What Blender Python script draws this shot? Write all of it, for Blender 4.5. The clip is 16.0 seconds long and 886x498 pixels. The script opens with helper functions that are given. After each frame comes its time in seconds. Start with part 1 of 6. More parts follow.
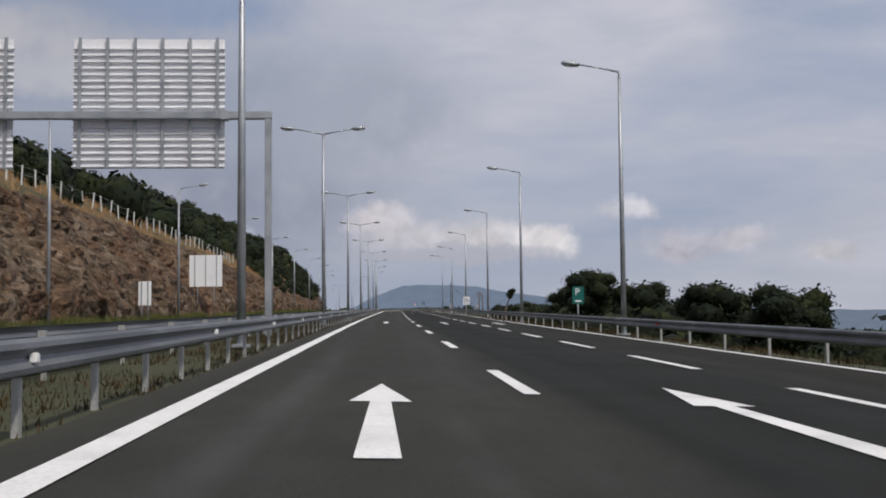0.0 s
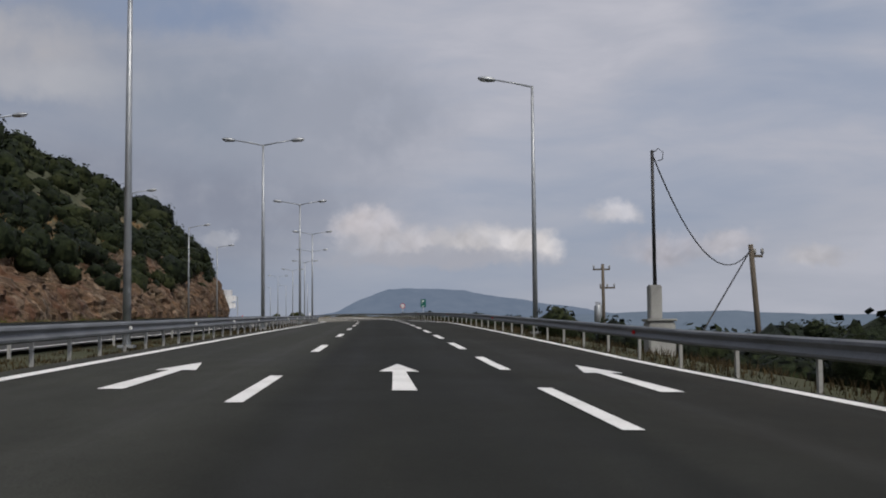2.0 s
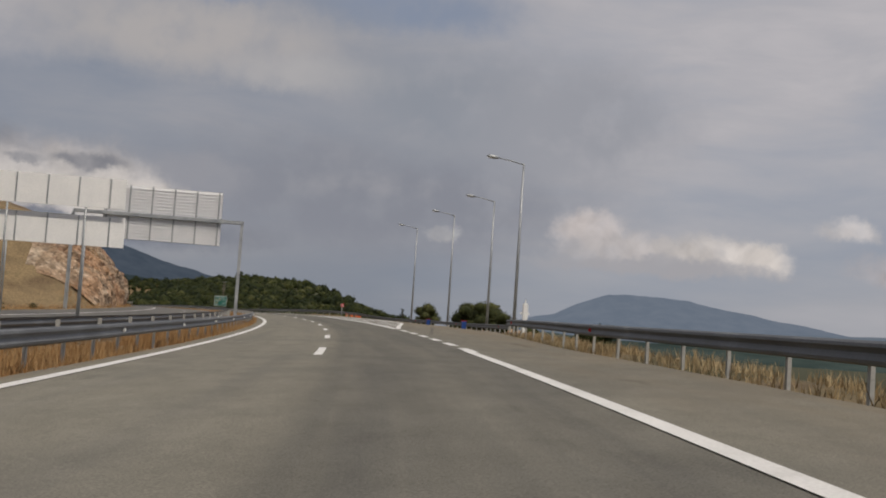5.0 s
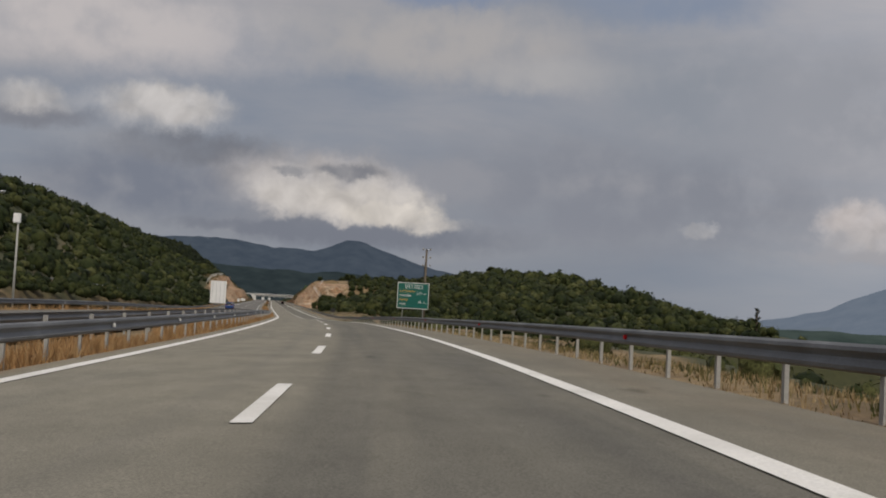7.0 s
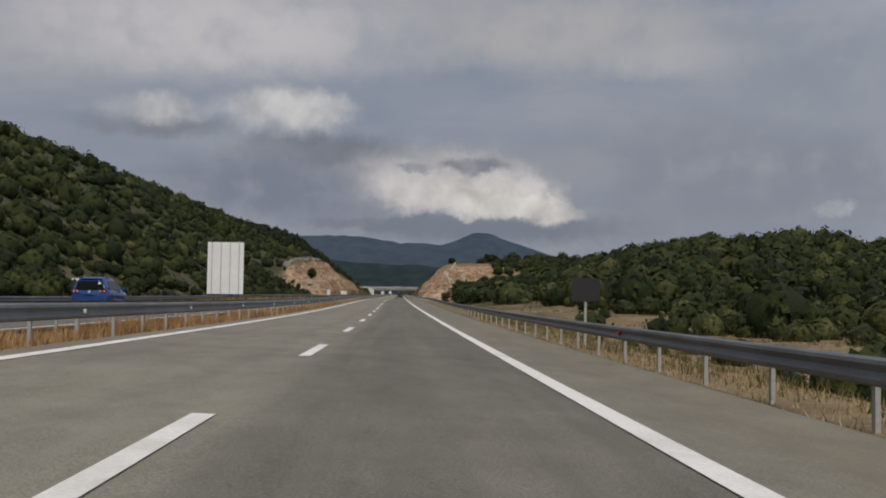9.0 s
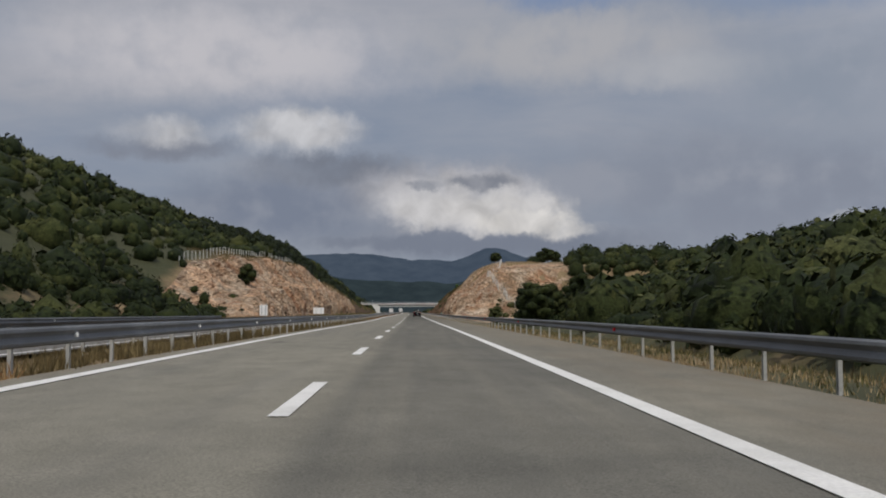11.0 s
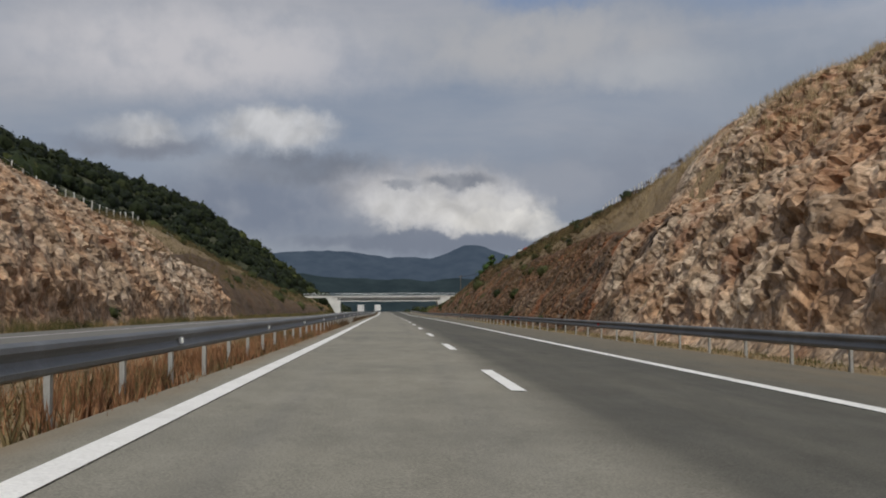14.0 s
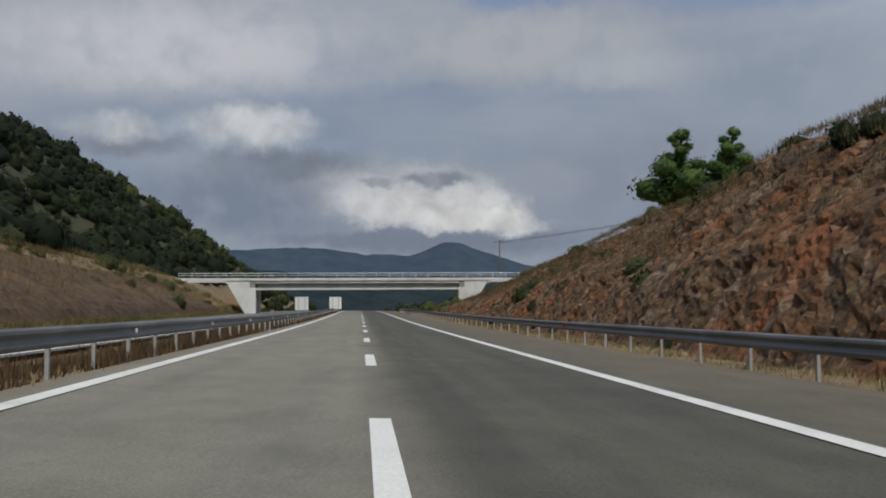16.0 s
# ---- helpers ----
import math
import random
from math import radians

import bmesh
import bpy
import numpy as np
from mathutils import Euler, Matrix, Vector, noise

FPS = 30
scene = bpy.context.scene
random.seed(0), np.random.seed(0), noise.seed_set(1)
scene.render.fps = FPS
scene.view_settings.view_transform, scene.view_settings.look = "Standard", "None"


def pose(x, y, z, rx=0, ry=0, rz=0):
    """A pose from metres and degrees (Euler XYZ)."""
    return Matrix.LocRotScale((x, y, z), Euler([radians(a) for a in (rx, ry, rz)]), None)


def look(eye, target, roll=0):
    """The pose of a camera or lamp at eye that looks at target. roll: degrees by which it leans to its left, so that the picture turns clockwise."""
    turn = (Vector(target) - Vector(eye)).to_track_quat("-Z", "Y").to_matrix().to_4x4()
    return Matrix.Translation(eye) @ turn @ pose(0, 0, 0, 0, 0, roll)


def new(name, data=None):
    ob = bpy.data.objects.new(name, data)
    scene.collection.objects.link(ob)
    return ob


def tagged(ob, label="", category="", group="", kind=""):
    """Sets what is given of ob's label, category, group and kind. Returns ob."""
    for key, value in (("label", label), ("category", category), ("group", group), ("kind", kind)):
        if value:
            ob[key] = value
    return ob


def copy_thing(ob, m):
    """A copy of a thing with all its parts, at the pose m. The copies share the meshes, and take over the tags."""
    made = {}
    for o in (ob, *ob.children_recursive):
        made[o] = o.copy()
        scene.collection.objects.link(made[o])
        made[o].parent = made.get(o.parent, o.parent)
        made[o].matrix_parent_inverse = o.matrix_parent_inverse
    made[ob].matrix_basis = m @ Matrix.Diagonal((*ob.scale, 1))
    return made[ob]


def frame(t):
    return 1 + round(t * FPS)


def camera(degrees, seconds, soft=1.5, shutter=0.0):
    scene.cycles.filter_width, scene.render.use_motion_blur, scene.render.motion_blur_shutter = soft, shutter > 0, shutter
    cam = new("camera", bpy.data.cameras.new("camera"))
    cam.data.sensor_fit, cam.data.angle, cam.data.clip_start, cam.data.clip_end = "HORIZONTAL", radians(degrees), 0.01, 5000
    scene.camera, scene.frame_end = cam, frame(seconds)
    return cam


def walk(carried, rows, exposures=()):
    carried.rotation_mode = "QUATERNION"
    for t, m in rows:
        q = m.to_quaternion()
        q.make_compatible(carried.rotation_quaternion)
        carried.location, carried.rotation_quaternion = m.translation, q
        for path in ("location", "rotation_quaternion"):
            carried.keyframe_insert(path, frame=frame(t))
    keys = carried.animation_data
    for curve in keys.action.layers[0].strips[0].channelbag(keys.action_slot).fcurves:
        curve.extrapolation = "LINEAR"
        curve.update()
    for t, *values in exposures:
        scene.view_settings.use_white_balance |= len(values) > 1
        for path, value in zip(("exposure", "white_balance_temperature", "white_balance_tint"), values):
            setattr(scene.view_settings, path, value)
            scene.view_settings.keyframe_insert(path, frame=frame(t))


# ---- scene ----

# The clip runs faster than life, so the whole place is built at a reduced scale:
# all numbers below are true metres, and K turns them into scene units.
# Way along the road is counted in units of LONG metres, and angles in units of 1 / LONG degrees.
K = 0.386
LONG = 1.294
EYE = 1.0


def curve_through(ts, vs, t):
    """A smooth curve through (ts, vs), evaluated at t (monotone tangents)."""
    ts, vs, t = np.asarray(ts, float), np.asarray(vs, float), np.asarray(t, float)
    hh, dv = np.diff(ts), np.diff(vs) / np.diff(ts)
    m = np.zeros(len(ts))
    m[0], m[-1] = dv[0], dv[-1]
    m[1:-1] = (dv[:-1] * hh[1:] + dv[1:] * hh[:-1]) / (hh[1:] + hh[:-1])
    i = np.clip(np.searchsorted(ts, t) - 1, 0, len(hh) - 1)
    u = (t - ts[i]) / hh[i]
    return ((1 + 2 * u) * (1 - u) ** 2 * vs[i] + u * (1 - u) ** 2 * hh[i] * m[i]
            + u * u * (3 - 2 * u) * vs[i + 1] + u * u * (u - 1) * hh[i] * m[i + 1])


# The road: every 50 m from -50 m, its turn (degrees a metre), climb and crossfall (per cent).
KNOT = np.arange(-50, 1401, 50.0)
TURN = [-0.003, -0.001, -0.012, -0.003, 0.006, 0.024, 0.086, 0.097, 0.097, 0.111, 0.119, 0.105, 0.068, 0.017, 0.008, 0.007, -0.004, -0.011, 0.003, 0.005, -0.006, -0.002, 0.006, 0.000, 0.003, 0.002, 0.001, 0.001, 0.001, 0.000]
CLIMB = [2.79, 2.57, 2.58, 2.72, 2.59, 2.17, 1.54, 2.36, 1.42, 1.40, 1.09, 0.68, 0.15, -0.89, -0.06, 0.73, 1.19, 1.02, 0.70, 0.93, 1.12, 0.86, 1.17, 0.95, 0.75, 0.91, 1.38, 1.41, 1.16, 0.97]
FALL = [-2.72, -2.69, -1.66, -1.13, -1.79, 1.01, 4.06, 5.12, 6.23, 6.30, 6.43, 4.67, 1.08, -1.01, -3.53, -2.59, -1.79, -1.37, -1.54, -1.60, -2.11, -2.04, -2.39, -2.53, -2.08, -2.05, -1.60, -1.17, -0.94, -0.80]
FINE = np.arange(-400, 9001, 5.0)


def summed(v):
    out = np.concatenate([[0], np.cumsum((v[1:] + v[:-1]) / 2 * 5)])
    return out - np.interp(0, FINE, out)


ahead = np.where((FINE > 1400) | (FINE < -60), 0, 1)
HEAD = summed(np.interp(FINE, KNOT, TURN) * ahead) / LONG
ROAD_X = summed(-np.sin(np.radians(HEAD))) * LONG
ROAD_Y = summed(np.cos(np.radians(HEAD))) * LONG
ROAD_Z = summed(np.interp(FINE, KNOT, CLIMB) / 100 * ahead)


def heading(s):
    return np.interp(s, FINE, HEAD)


def crossfall(s):
    return np.interp(s, KNOT, FALL) / 100


def spot(s, d, z=0.0):
    """Scene units of the point s units along the road, d metres right of its inner white line and z above the carriageway."""
    s, d, z = np.broadcast_arrays(np.asarray(s, float), np.asarray(d, float), np.asarray(z, float))
    a = np.radians(heading(s))
    return K * np.stack([np.interp(s, FINE, ROAD_X) + d * np.cos(a), np.interp(s, FINE, ROAD_Y) + d * np.sin(a),
                         np.interp(s, FINE, ROAD_Z) + z + np.clip(d, -1, 14) * crossfall(s) - 0.09 * np.clip(d - 10.6, 0, 7.4) * np.interp(s, [380, 412, 470, 486], [0, 1, 1, 0])], -1)


def stand(s, d, z=0.0, turn=0.0):
    """The pose of a thing that stands there, facing along the road."""
    x, y, h = spot(s, d, z)
    return pose(x, y, h, 0, 0, float(heading(s)) + turn)


# ---- camera ----
cam = camera(41.3, 16.0, soft=1.9)
# seconds, way along the road, metres right of the inner line, yaw, pitch up, lean (degrees)
DRIVE = [
    (0.0, -13.00, 2.04, -3.63, 5.11, -0.56),
    (0.5, 23.40, 2.24, -5.03, 5.41, -0.58),
    (1.0, 59.97, 3.38, -5.84, 5.37, -0.04),
    (1.5, 96.02, 4.60, -5.56, 5.39, -0.35),
    (2.0, 131.84, 5.35, -4.55, 5.35, -0.51),
    (2.5, 168.02, 5.70, -4.17, 5.36, -0.14),
    (3.0, 204.17, 5.80, -2.79, 5.69, 1.58),
    (3.2, 218.82, 5.72, -1.80, 5.44, 2.12),
    (5.3, 375.26, 4.84, 11.64, 4.97, 3.96),
    (5.5, 390.15, 4.84, 13.25, 4.87, 3.99),
    (6.0, 424.66, 4.84, 17.17, 4.70, 3.85),
    (6.5, 460.96, 4.88, 21.31, 4.56, 3.62),
    (7.0, 497.84, 4.90, 25.32, 4.17, 3.01),
    (7.5, 535.01, 5.16, 28.62, 4.05, 2.00),
    (8.0, 572.51, 5.33, 31.21, 3.61, 0.79),
    (8.5, 609.99, 5.30, 32.45, 3.40, 0.97),
    (11.0, 786.28, 4.97, 33.95, 4.49, -0.28),
    (12.0, 861.03, 2.87, 33.65, 4.43, 0.37),
    (12.5, 898.51, 2.24, 32.89, 4.57, 0.28),
    (13.0, 936.16, 2.11, 32.30, 4.46, -0.53),
    (13.5, 973.58, 2.12, 32.47, 4.44, -0.36),
    (14.0, 1011.31, 2.13, 32.49, 4.41, -0.31),
    (14.5, 1049.59, 2.10, 32.64, 4.39, -0.59),
    (15.0, 1087.23, 2.07, 32.33, 4.41, -0.51),
    (15.5, 1124.98, 2.47, 31.42, 4.38, -0.41),
    (16.0, 1162.56, 3.59, 31.06, 4.30, -0.28),
]
drive = np.array(DRIVE)
ticks = np.arange(0, 16.01, 0.1)
keyed = [curve_through(drive[:, 0], drive[:, j], ticks) for j in range(1, 6)]
rows = []
for t, s, a, yaw, pitch, lean in zip(ticks, *keyed):
    x, y, z = spot(s, a - 0.03, EYE)
    rows.append((float(t), pose(x, y, z, 0, 0, yaw / LONG) @ pose(0, 0, 0, 90 + pitch / LONG) @ pose(0, 0, 0, 0, 0, lean)))
walk(cam, rows, [(0.0, 0.2, 6350, 11), (0.8, 0.24, 6350, 11), (1.5, 0.3, 6350, 11), (2.0, 0.03, 6400, 10), (3.2, 0.03, 6400, 10), (5.3, -0.08, 7000, 10), (8.5, -0.1, 6700, 8), (11.0, -0.03, 6400, 8), (13.5, 0.0, 6450, 7), (16.0, -0.03, 6200, 5)])

# ---- world and sun ----
SUN_HEIGHT, SUN_AZ = 52.0, -150.0    # degrees; azimuth to the left of the start of the road


class Nodes:
    """A short way to write node trees."""

    def __init__(self, tree, fresh=True):
        self.tree = tree
        if fresh:
            tree.nodes.clear()

    def add(self, kind, *links, **props):
        n = self.tree.nodes.new(kind)
        for key, value in props.items():
            if key == "ramp":
                while len(n.color_ramp.elements) < len(value):
                    n.color_ramp.elements.new(0.5)
                for e, (at, c) in zip(n.color_ramp.elements, value):
                    e.position, e.color = at, (*c, 1)
            elif key == "op":
                n.operation = value
            elif key == "blend":
                n.data_type, n.blend_type = "RGBA", value
            elif key == "interp":
                n.interpolation_type = value
            elif key == "sky":
                n.sky_type = value
            elif key == "dims":
                n.noise_dimensions = value
            elif key == "feature":
                n.feature = value
        for to, value in links:
            socket = n.inputs[to]
            if isinstance(value, bpy.types.NodeSocket):
                self.tree.links.new(value, socket)
            else:
                socket.default_value = value
        return n

    def math(self, op, a, b=0.0, c=0.0):
        return self.add("ShaderNodeMath", (0, a), (1, b), (2, c), op=op).outputs[0]

    def mix(self, fac, a, b, blend="MIX"):
        return self.add("ShaderNodeMix", (0, fac), (6, a), (7, b), blend=blend).outputs[2]

    def noise(self, vec, scale, detail=6.0, rough=0.55, distort=0.0):
        return self.add("ShaderNodeTexNoise", ("Vector", vec), ("Scale", scale), ("Detail", detail), ("Roughness", rough), ("Distortion", distort)).outputs[0]

    def span(self, v, a, b, c=0.0, d=1.0, interp="SMOOTHSTEP"):
        return self.add("ShaderNodeMapRange", (0, v), (1, a), (2, b), (3, c), (4, d), interp=interp).outputs[0]


world = bpy.data.worlds.new("cloudy_sky")
scene.world = world
world.use_nodes = True
w = Nodes(world.node_tree)
ray = w.add("ShaderNodeTexCoord").outputs["Generated"]
xyz = w.add("ShaderNodeSeparateXYZ", (0, ray))
az = w.math("MULTIPLY", w.math("ARCTAN2", w.math("MULTIPLY", xyz.outputs[0], -1.0), xyz.outputs[1]), 57.2958 * LONG)
el = w.math("MULTIPLY", w.math("ARCSINE", xyz.outputs[2]), 57.2958 * LONG)
angle = w.add("ShaderNodeCombineXYZ", (0, az), (1, el)).outputs[0]
sky = w.add("ShaderNodeTexSky", sky="NISHITA")
sky.sun_disc, sky.sun_elevation, sky.sun_rotation = False, radians(SUN_HEIGHT), radians(-SUN_AZ)
sky.dust_density, sky.ozone_density = 3.0, 2.0
clear = w.mix(1.0, sky.outputs[0], (0.055, 0.055, 0.06, 1), "MULTIPLY")
# high layered cloud, in long streaks
flat = w.add("ShaderNodeVectorMath", (0, angle), (1, (0.022, 0.085, 0.05)), op="MULTIPLY").outputs[0]
streak = w.noise(flat, 1.25, 4.0, 0.45, 0.6)
fine_streak = w.noise(flat, 4.5, 6.0, 0.6, 0.4)
cover = w.math("ADD", w.math("MULTIPLY", streak, 0.78), w.math("MULTIPLY", fine_streak, 0.22))
sheet = w.add("ShaderNodeValToRGB", (0, cover), ramp=[(0.34, (0.25, 0.295, 0.39)), (0.46, (0.335, 0.36, 0.43)), (0.54, (0.405, 0.41, 0.46)), (0.66, (0.53, 0.515, 0.555))]).outputs[0]
low = w.span(el, 0.0, 13.0, 1.0, 0.0)
sheet = w.mix(w.math("MULTIPLY", low, 0.5), sheet, (0.26, 0.295, 0.36, 1))
sheet = w.mix(1.0, sheet, w.span(az, 18.0, -4.0, 0.9, 1.1), "MULTIPLY")
colour = w.mix(0.94, clear, sheet)
# heaped clouds: azimuth, height, half width, half height (degrees), colour, softness
HEAPS = [
    (43.0, 7.2, 10.0, 2.6, (0.195, 0.22, 0.285), 1.0), (14.0, 8.0, 18.0, 5.0, (0.24, 0.26, 0.32), 1.1),
    (31.0, 4.9, 12.0, 1.3, (0.19, 0.21, 0.265), 1.0), (48.0, 16.5, 16.0, 3.6, (0.52, 0.50, 0.53), 1.1), (26.0, 17.0, 13.0, 3.2, (0.40, 0.395, 0.42), 1.1),
    (0.2, 6.9, 2.6, 1.3, (0.55, 0.52, 0.54), 0.9), (-2.0, 5.7, 4.6, 1.3, (0.47, 0.455, 0.48), 1.0),
    (-7.0, 5.7, 3.6, 1.4, (0.53, 0.51, 0.52), 0.9), (-10.0, 5.6, 2.4, 1.2, (0.64, 0.61, 0.61), 0.8), (-4.0, 4.7, 9.0, 0.7, (0.36, 0.365, 0.41), 1.0),
    (-15.4, 7.5, 2.0, 0.9, (0.53, 0.52, 0.55), 0.95), (-18.3, 5.2, 3.0, 1.3, (0.42, 0.41, 0.45), 1.0),
    (-22.2, 5.3, 2.2, 1.0, (0.45, 0.44, 0.475), 1.0), (-27.4, 4.4, 2.4, 0.8, (0.46, 0.45, 0.475), 1.0),
    (40.8, 9.6, 6.6, 1.3, (0.185, 0.20, 0.245), 1.0), (51.5, 10.6, 5.4, 0.9, (0.215, 0.23, 0.28), 1.0),
    (43.6, 11.9, 4.8, 1.6, (0.50, 0.495, 0.52), 1.0), (42.4, 12.3, 3.6, 1.3, (0.56, 0.55, 0.57), 1.2), (51.3, 11.6, 3.8, 1.1, (0.48, 0.475, 0.50), 1.25),
    (33.2, 7.9, 7.2, 2.6, (0.40, 0.39, 0.42), 0.9), (32.2, 7.4, 6.4, 2.2, (0.50, 0.485, 0.50), 0.8), (34.6, 6.9, 3.6, 1.3, (0.57, 0.55, 0.555), 0.9), (30.0, 6.7, 4.6, 1.4, (0.58, 0.555, 0.55), 0.8), (28.8, 6.2, 3.8, 0.8, (0.68, 0.645, 0.62), 0.75),
    (27.2, 5.75, 3.4, 0.75, (0.62, 0.59, 0.575), 0.9), (24.8, 8.6, 3.2, 1.5, (0.29, 0.305, 0.36), 0.9), (34.0, 4.95, 9.0, 0.6, (0.19, 0.21, 0.265), 0.8),
    (31.2, 8.75, 2.8, 0.65, (0.215, 0.225, 0.265), 1.0), (34.8, 8.5, 1.3, 0.45, (0.25, 0.26, 0.30), 1.0), (26.0, 20.5, 6.0, 1.6, (0.20, 0.26, 0.40), 1.0), (18.0, 15.2, 7.0, 1.5, (0.40, 0.405, 0.44), 1.1), (12.0, 20.0, 8.0, 2.2, (0.23, 0.28, 0.39), 1.1),
    (9.0, 14.0, 10.0, 4.5, (0.265, 0.295, 0.36), 1.15),
    (1.5, 13.5, 8.5, 5.0, (0.31, 0.33, 0.39), 1.1),
    (9.5, 6.0, 1.3, 0.5, (0.40, 0.41, 0.455), 1.0),
]
broad = w.add("ShaderNodeTexNoise", ("Vector", angle), ("Scale", 0.28), ("Detail", 3.0), ("Roughness", 0.5)).outputs[1]
ragged = w.add("ShaderNodeTexNoise", ("Vector", angle), ("Scale", 0.9), ("Detail", 5.0), ("Roughness", 0.6)).outputs[1]
torn = angle
wisps = w.add("ShaderNodeTexNoise", ("Vector", angle), ("Scale", 2.6), ("Detail", 6.0), ("Roughness", 0.65)).outputs[1]
for field, reach in ((broad, (2.2, 1.2, 0.0)), (ragged, (1.8, 1.2, 0.0)), (wisps, (0.5, 0.4, 0.0))):
    field = w.add("ShaderNodeVectorMath", (0, field), (1, (0.5, 0.5, 0.5)), op="SUBTRACT").outputs[0]
    field = w.add("ShaderNodeVectorMath", (0, field), (1, reach), op="MULTIPLY").outputs[0]
    torn = w.add("ShaderNodeVectorMath", (0, torn), (1, field), op="ADD").outputs[0]
inside = w.noise(angle, 0.4, 4.0, 0.5)
billow = w.span(w.noise(angle, 0.55, 4.0, 0.5, 0.5), 0.32, 0.68, 0.84, 1.12, "LINEAR")
for a0, e0, wide, high, tone, softness in HEAPS:
    off = w.add("ShaderNodeVectorMath", (0, torn), (1, (a0, e0, 0)), op="SUBTRACT").outputs[0]
    off = w.add("ShaderNodeVectorMath", (0, off), (1, (1 / wide, 1 / high, 0)), op="MULTIPLY").outputs[0]
    far = w.add("ShaderNodeVectorMath", (0, off), op="LENGTH").outputs["Value"]
    there = w.math("MULTIPLY", w.span(far, 1.15, 1.15 - 0.8 * softness, 0.0, 1.0), w.span(inside, 0.25, 0.6, 0.55, 1.0))
    puff = w.mix(1.0, (*tone, 1), billow, "MULTIPLY") if min(tone) > 0.38 and e0 < 14 else (*tone, 1)
    colour = w.mix(there, colour, puff)
# the unseen sky overhead is brightened a little to add light
colour = w.mix(1.0, colour, w.span(el, 24.0, 60.0, 1.0, 1.05), "MULTIPLY")
w.add("ShaderNodeOutputWorld", (0, w.add("ShaderNodeBackground", (0, colour), (1, 1.0)).outputs[0]))

sun = new("sun", bpy.data.lights.new("sun", "SUN"))
sun.data.energy, sun.data.angle, sun.data.color = 2.2, radians(4.0), (1.0, 0.93, 0.83)
e, a = radians(SUN_HEIGHT), radians(SUN_AZ)
sun.matrix_world = look((-math.sin(a) * math.cos(e), math.cos(a) * math.cos(e), math.sin(e)), (0, 0, 0))


# ---- materials ----
def surface(name, stops, scale=1.0, grain=40.0, rough=(0.75, 0.95), bump=0.25, depth=0.02, metal=0.0, fleck=0.35, specular=0.35, island=0.0, stretch=(1, 1, 1), extra=None):
    """A weathered surface: large stains through the colour stops, a fine grain and relief. Scales are per true metre."""
    m = bpy.data.materials.new(name)
    m.use_nodes = True
    n = Nodes(m.node_tree)
    at = n.add("ShaderNodeTexCoord").outputs["Object"]
    at = n.add("ShaderNodeVectorMath", (0, at), (1, tuple(v / K for v in stretch)), op="MULTIPLY").outputs[0]
    big = n.noise(at, scale, 7.0, 0.6, 0.4)
    small = n.noise(at, grain, 5.0, 0.65)
    if island:
        rnd = n.add("ShaderNodeNewGeometry").outputs["Random Per Island"]
        big = n.math("ADD", big, n.math("MULTIPLY", n.math("SUBTRACT", rnd, 0.5), island))
    span = [(0.28 + 0.44 * i / max(1, len(stops) - 1), c) for i, c in enumerate(stops)]
    tone = n.add("ShaderNodeValToRGB", (0, big), ramp=span).outputs[0]
    shade = n.span(small, 0.3, 0.7, 1 - fleck, 1 + fleck, "LINEAR")
    tone = n.mix(1.0, tone, shade, "MULTIPLY")
    if extra:
        tone = extra(n, at, tone)
    relief = n.add("ShaderNodeBump", ("Strength", bump), ("Distance", depth * K), ("Height", n.math("ADD", small, n.math("MULTIPLY", big, 0.6)))).outputs[0]
    p = n.add("ShaderNodeBsdfPrincipled", ("Base Color", tone), ("Roughness", n.span(big, 0.3, 0.7, *rough)), ("Metallic", metal), ("Specular IOR Level", specular), ("Normal", relief))
    n.add("ShaderNodeOutputMaterial", (0, p.outputs[0]))
    return m


def plain(name, colour, rough=0.5, metal=0.0, specular=0.5, emit=None):
    m = bpy.data.materials.new(name)
    m.use_nodes = True
    n = Nodes(m.node_tree)
    at = n.add("ShaderNodeTexCoord").outputs["Object"]
    wear = n.noise(at, 6.0 / K, 6.0, 0.65)
    tone = n.mix(1.0, (*colour, 1), n.span(wear, 0.3, 0.7, 0.86, 1.1, "LINEAR"), "MULTIPLY")
    p = n.add("ShaderNodeBsdfPrincipled", ("Base Color", tone), ("Roughness", n.span(wear, 0.3, 0.7, max(0.02, rough - 0.07), min(1.0, rough + 0.08))), ("Metallic", metal), ("Specular IOR Level", specular))
    if emit:
        p.inputs["Emission Color"].default_value, p.inputs["Emission Strength"].default_value = (*emit[0], 1), emit[1]
    n.add("ShaderNodeOutputMaterial", (0, p.outputs[0]))
    return m


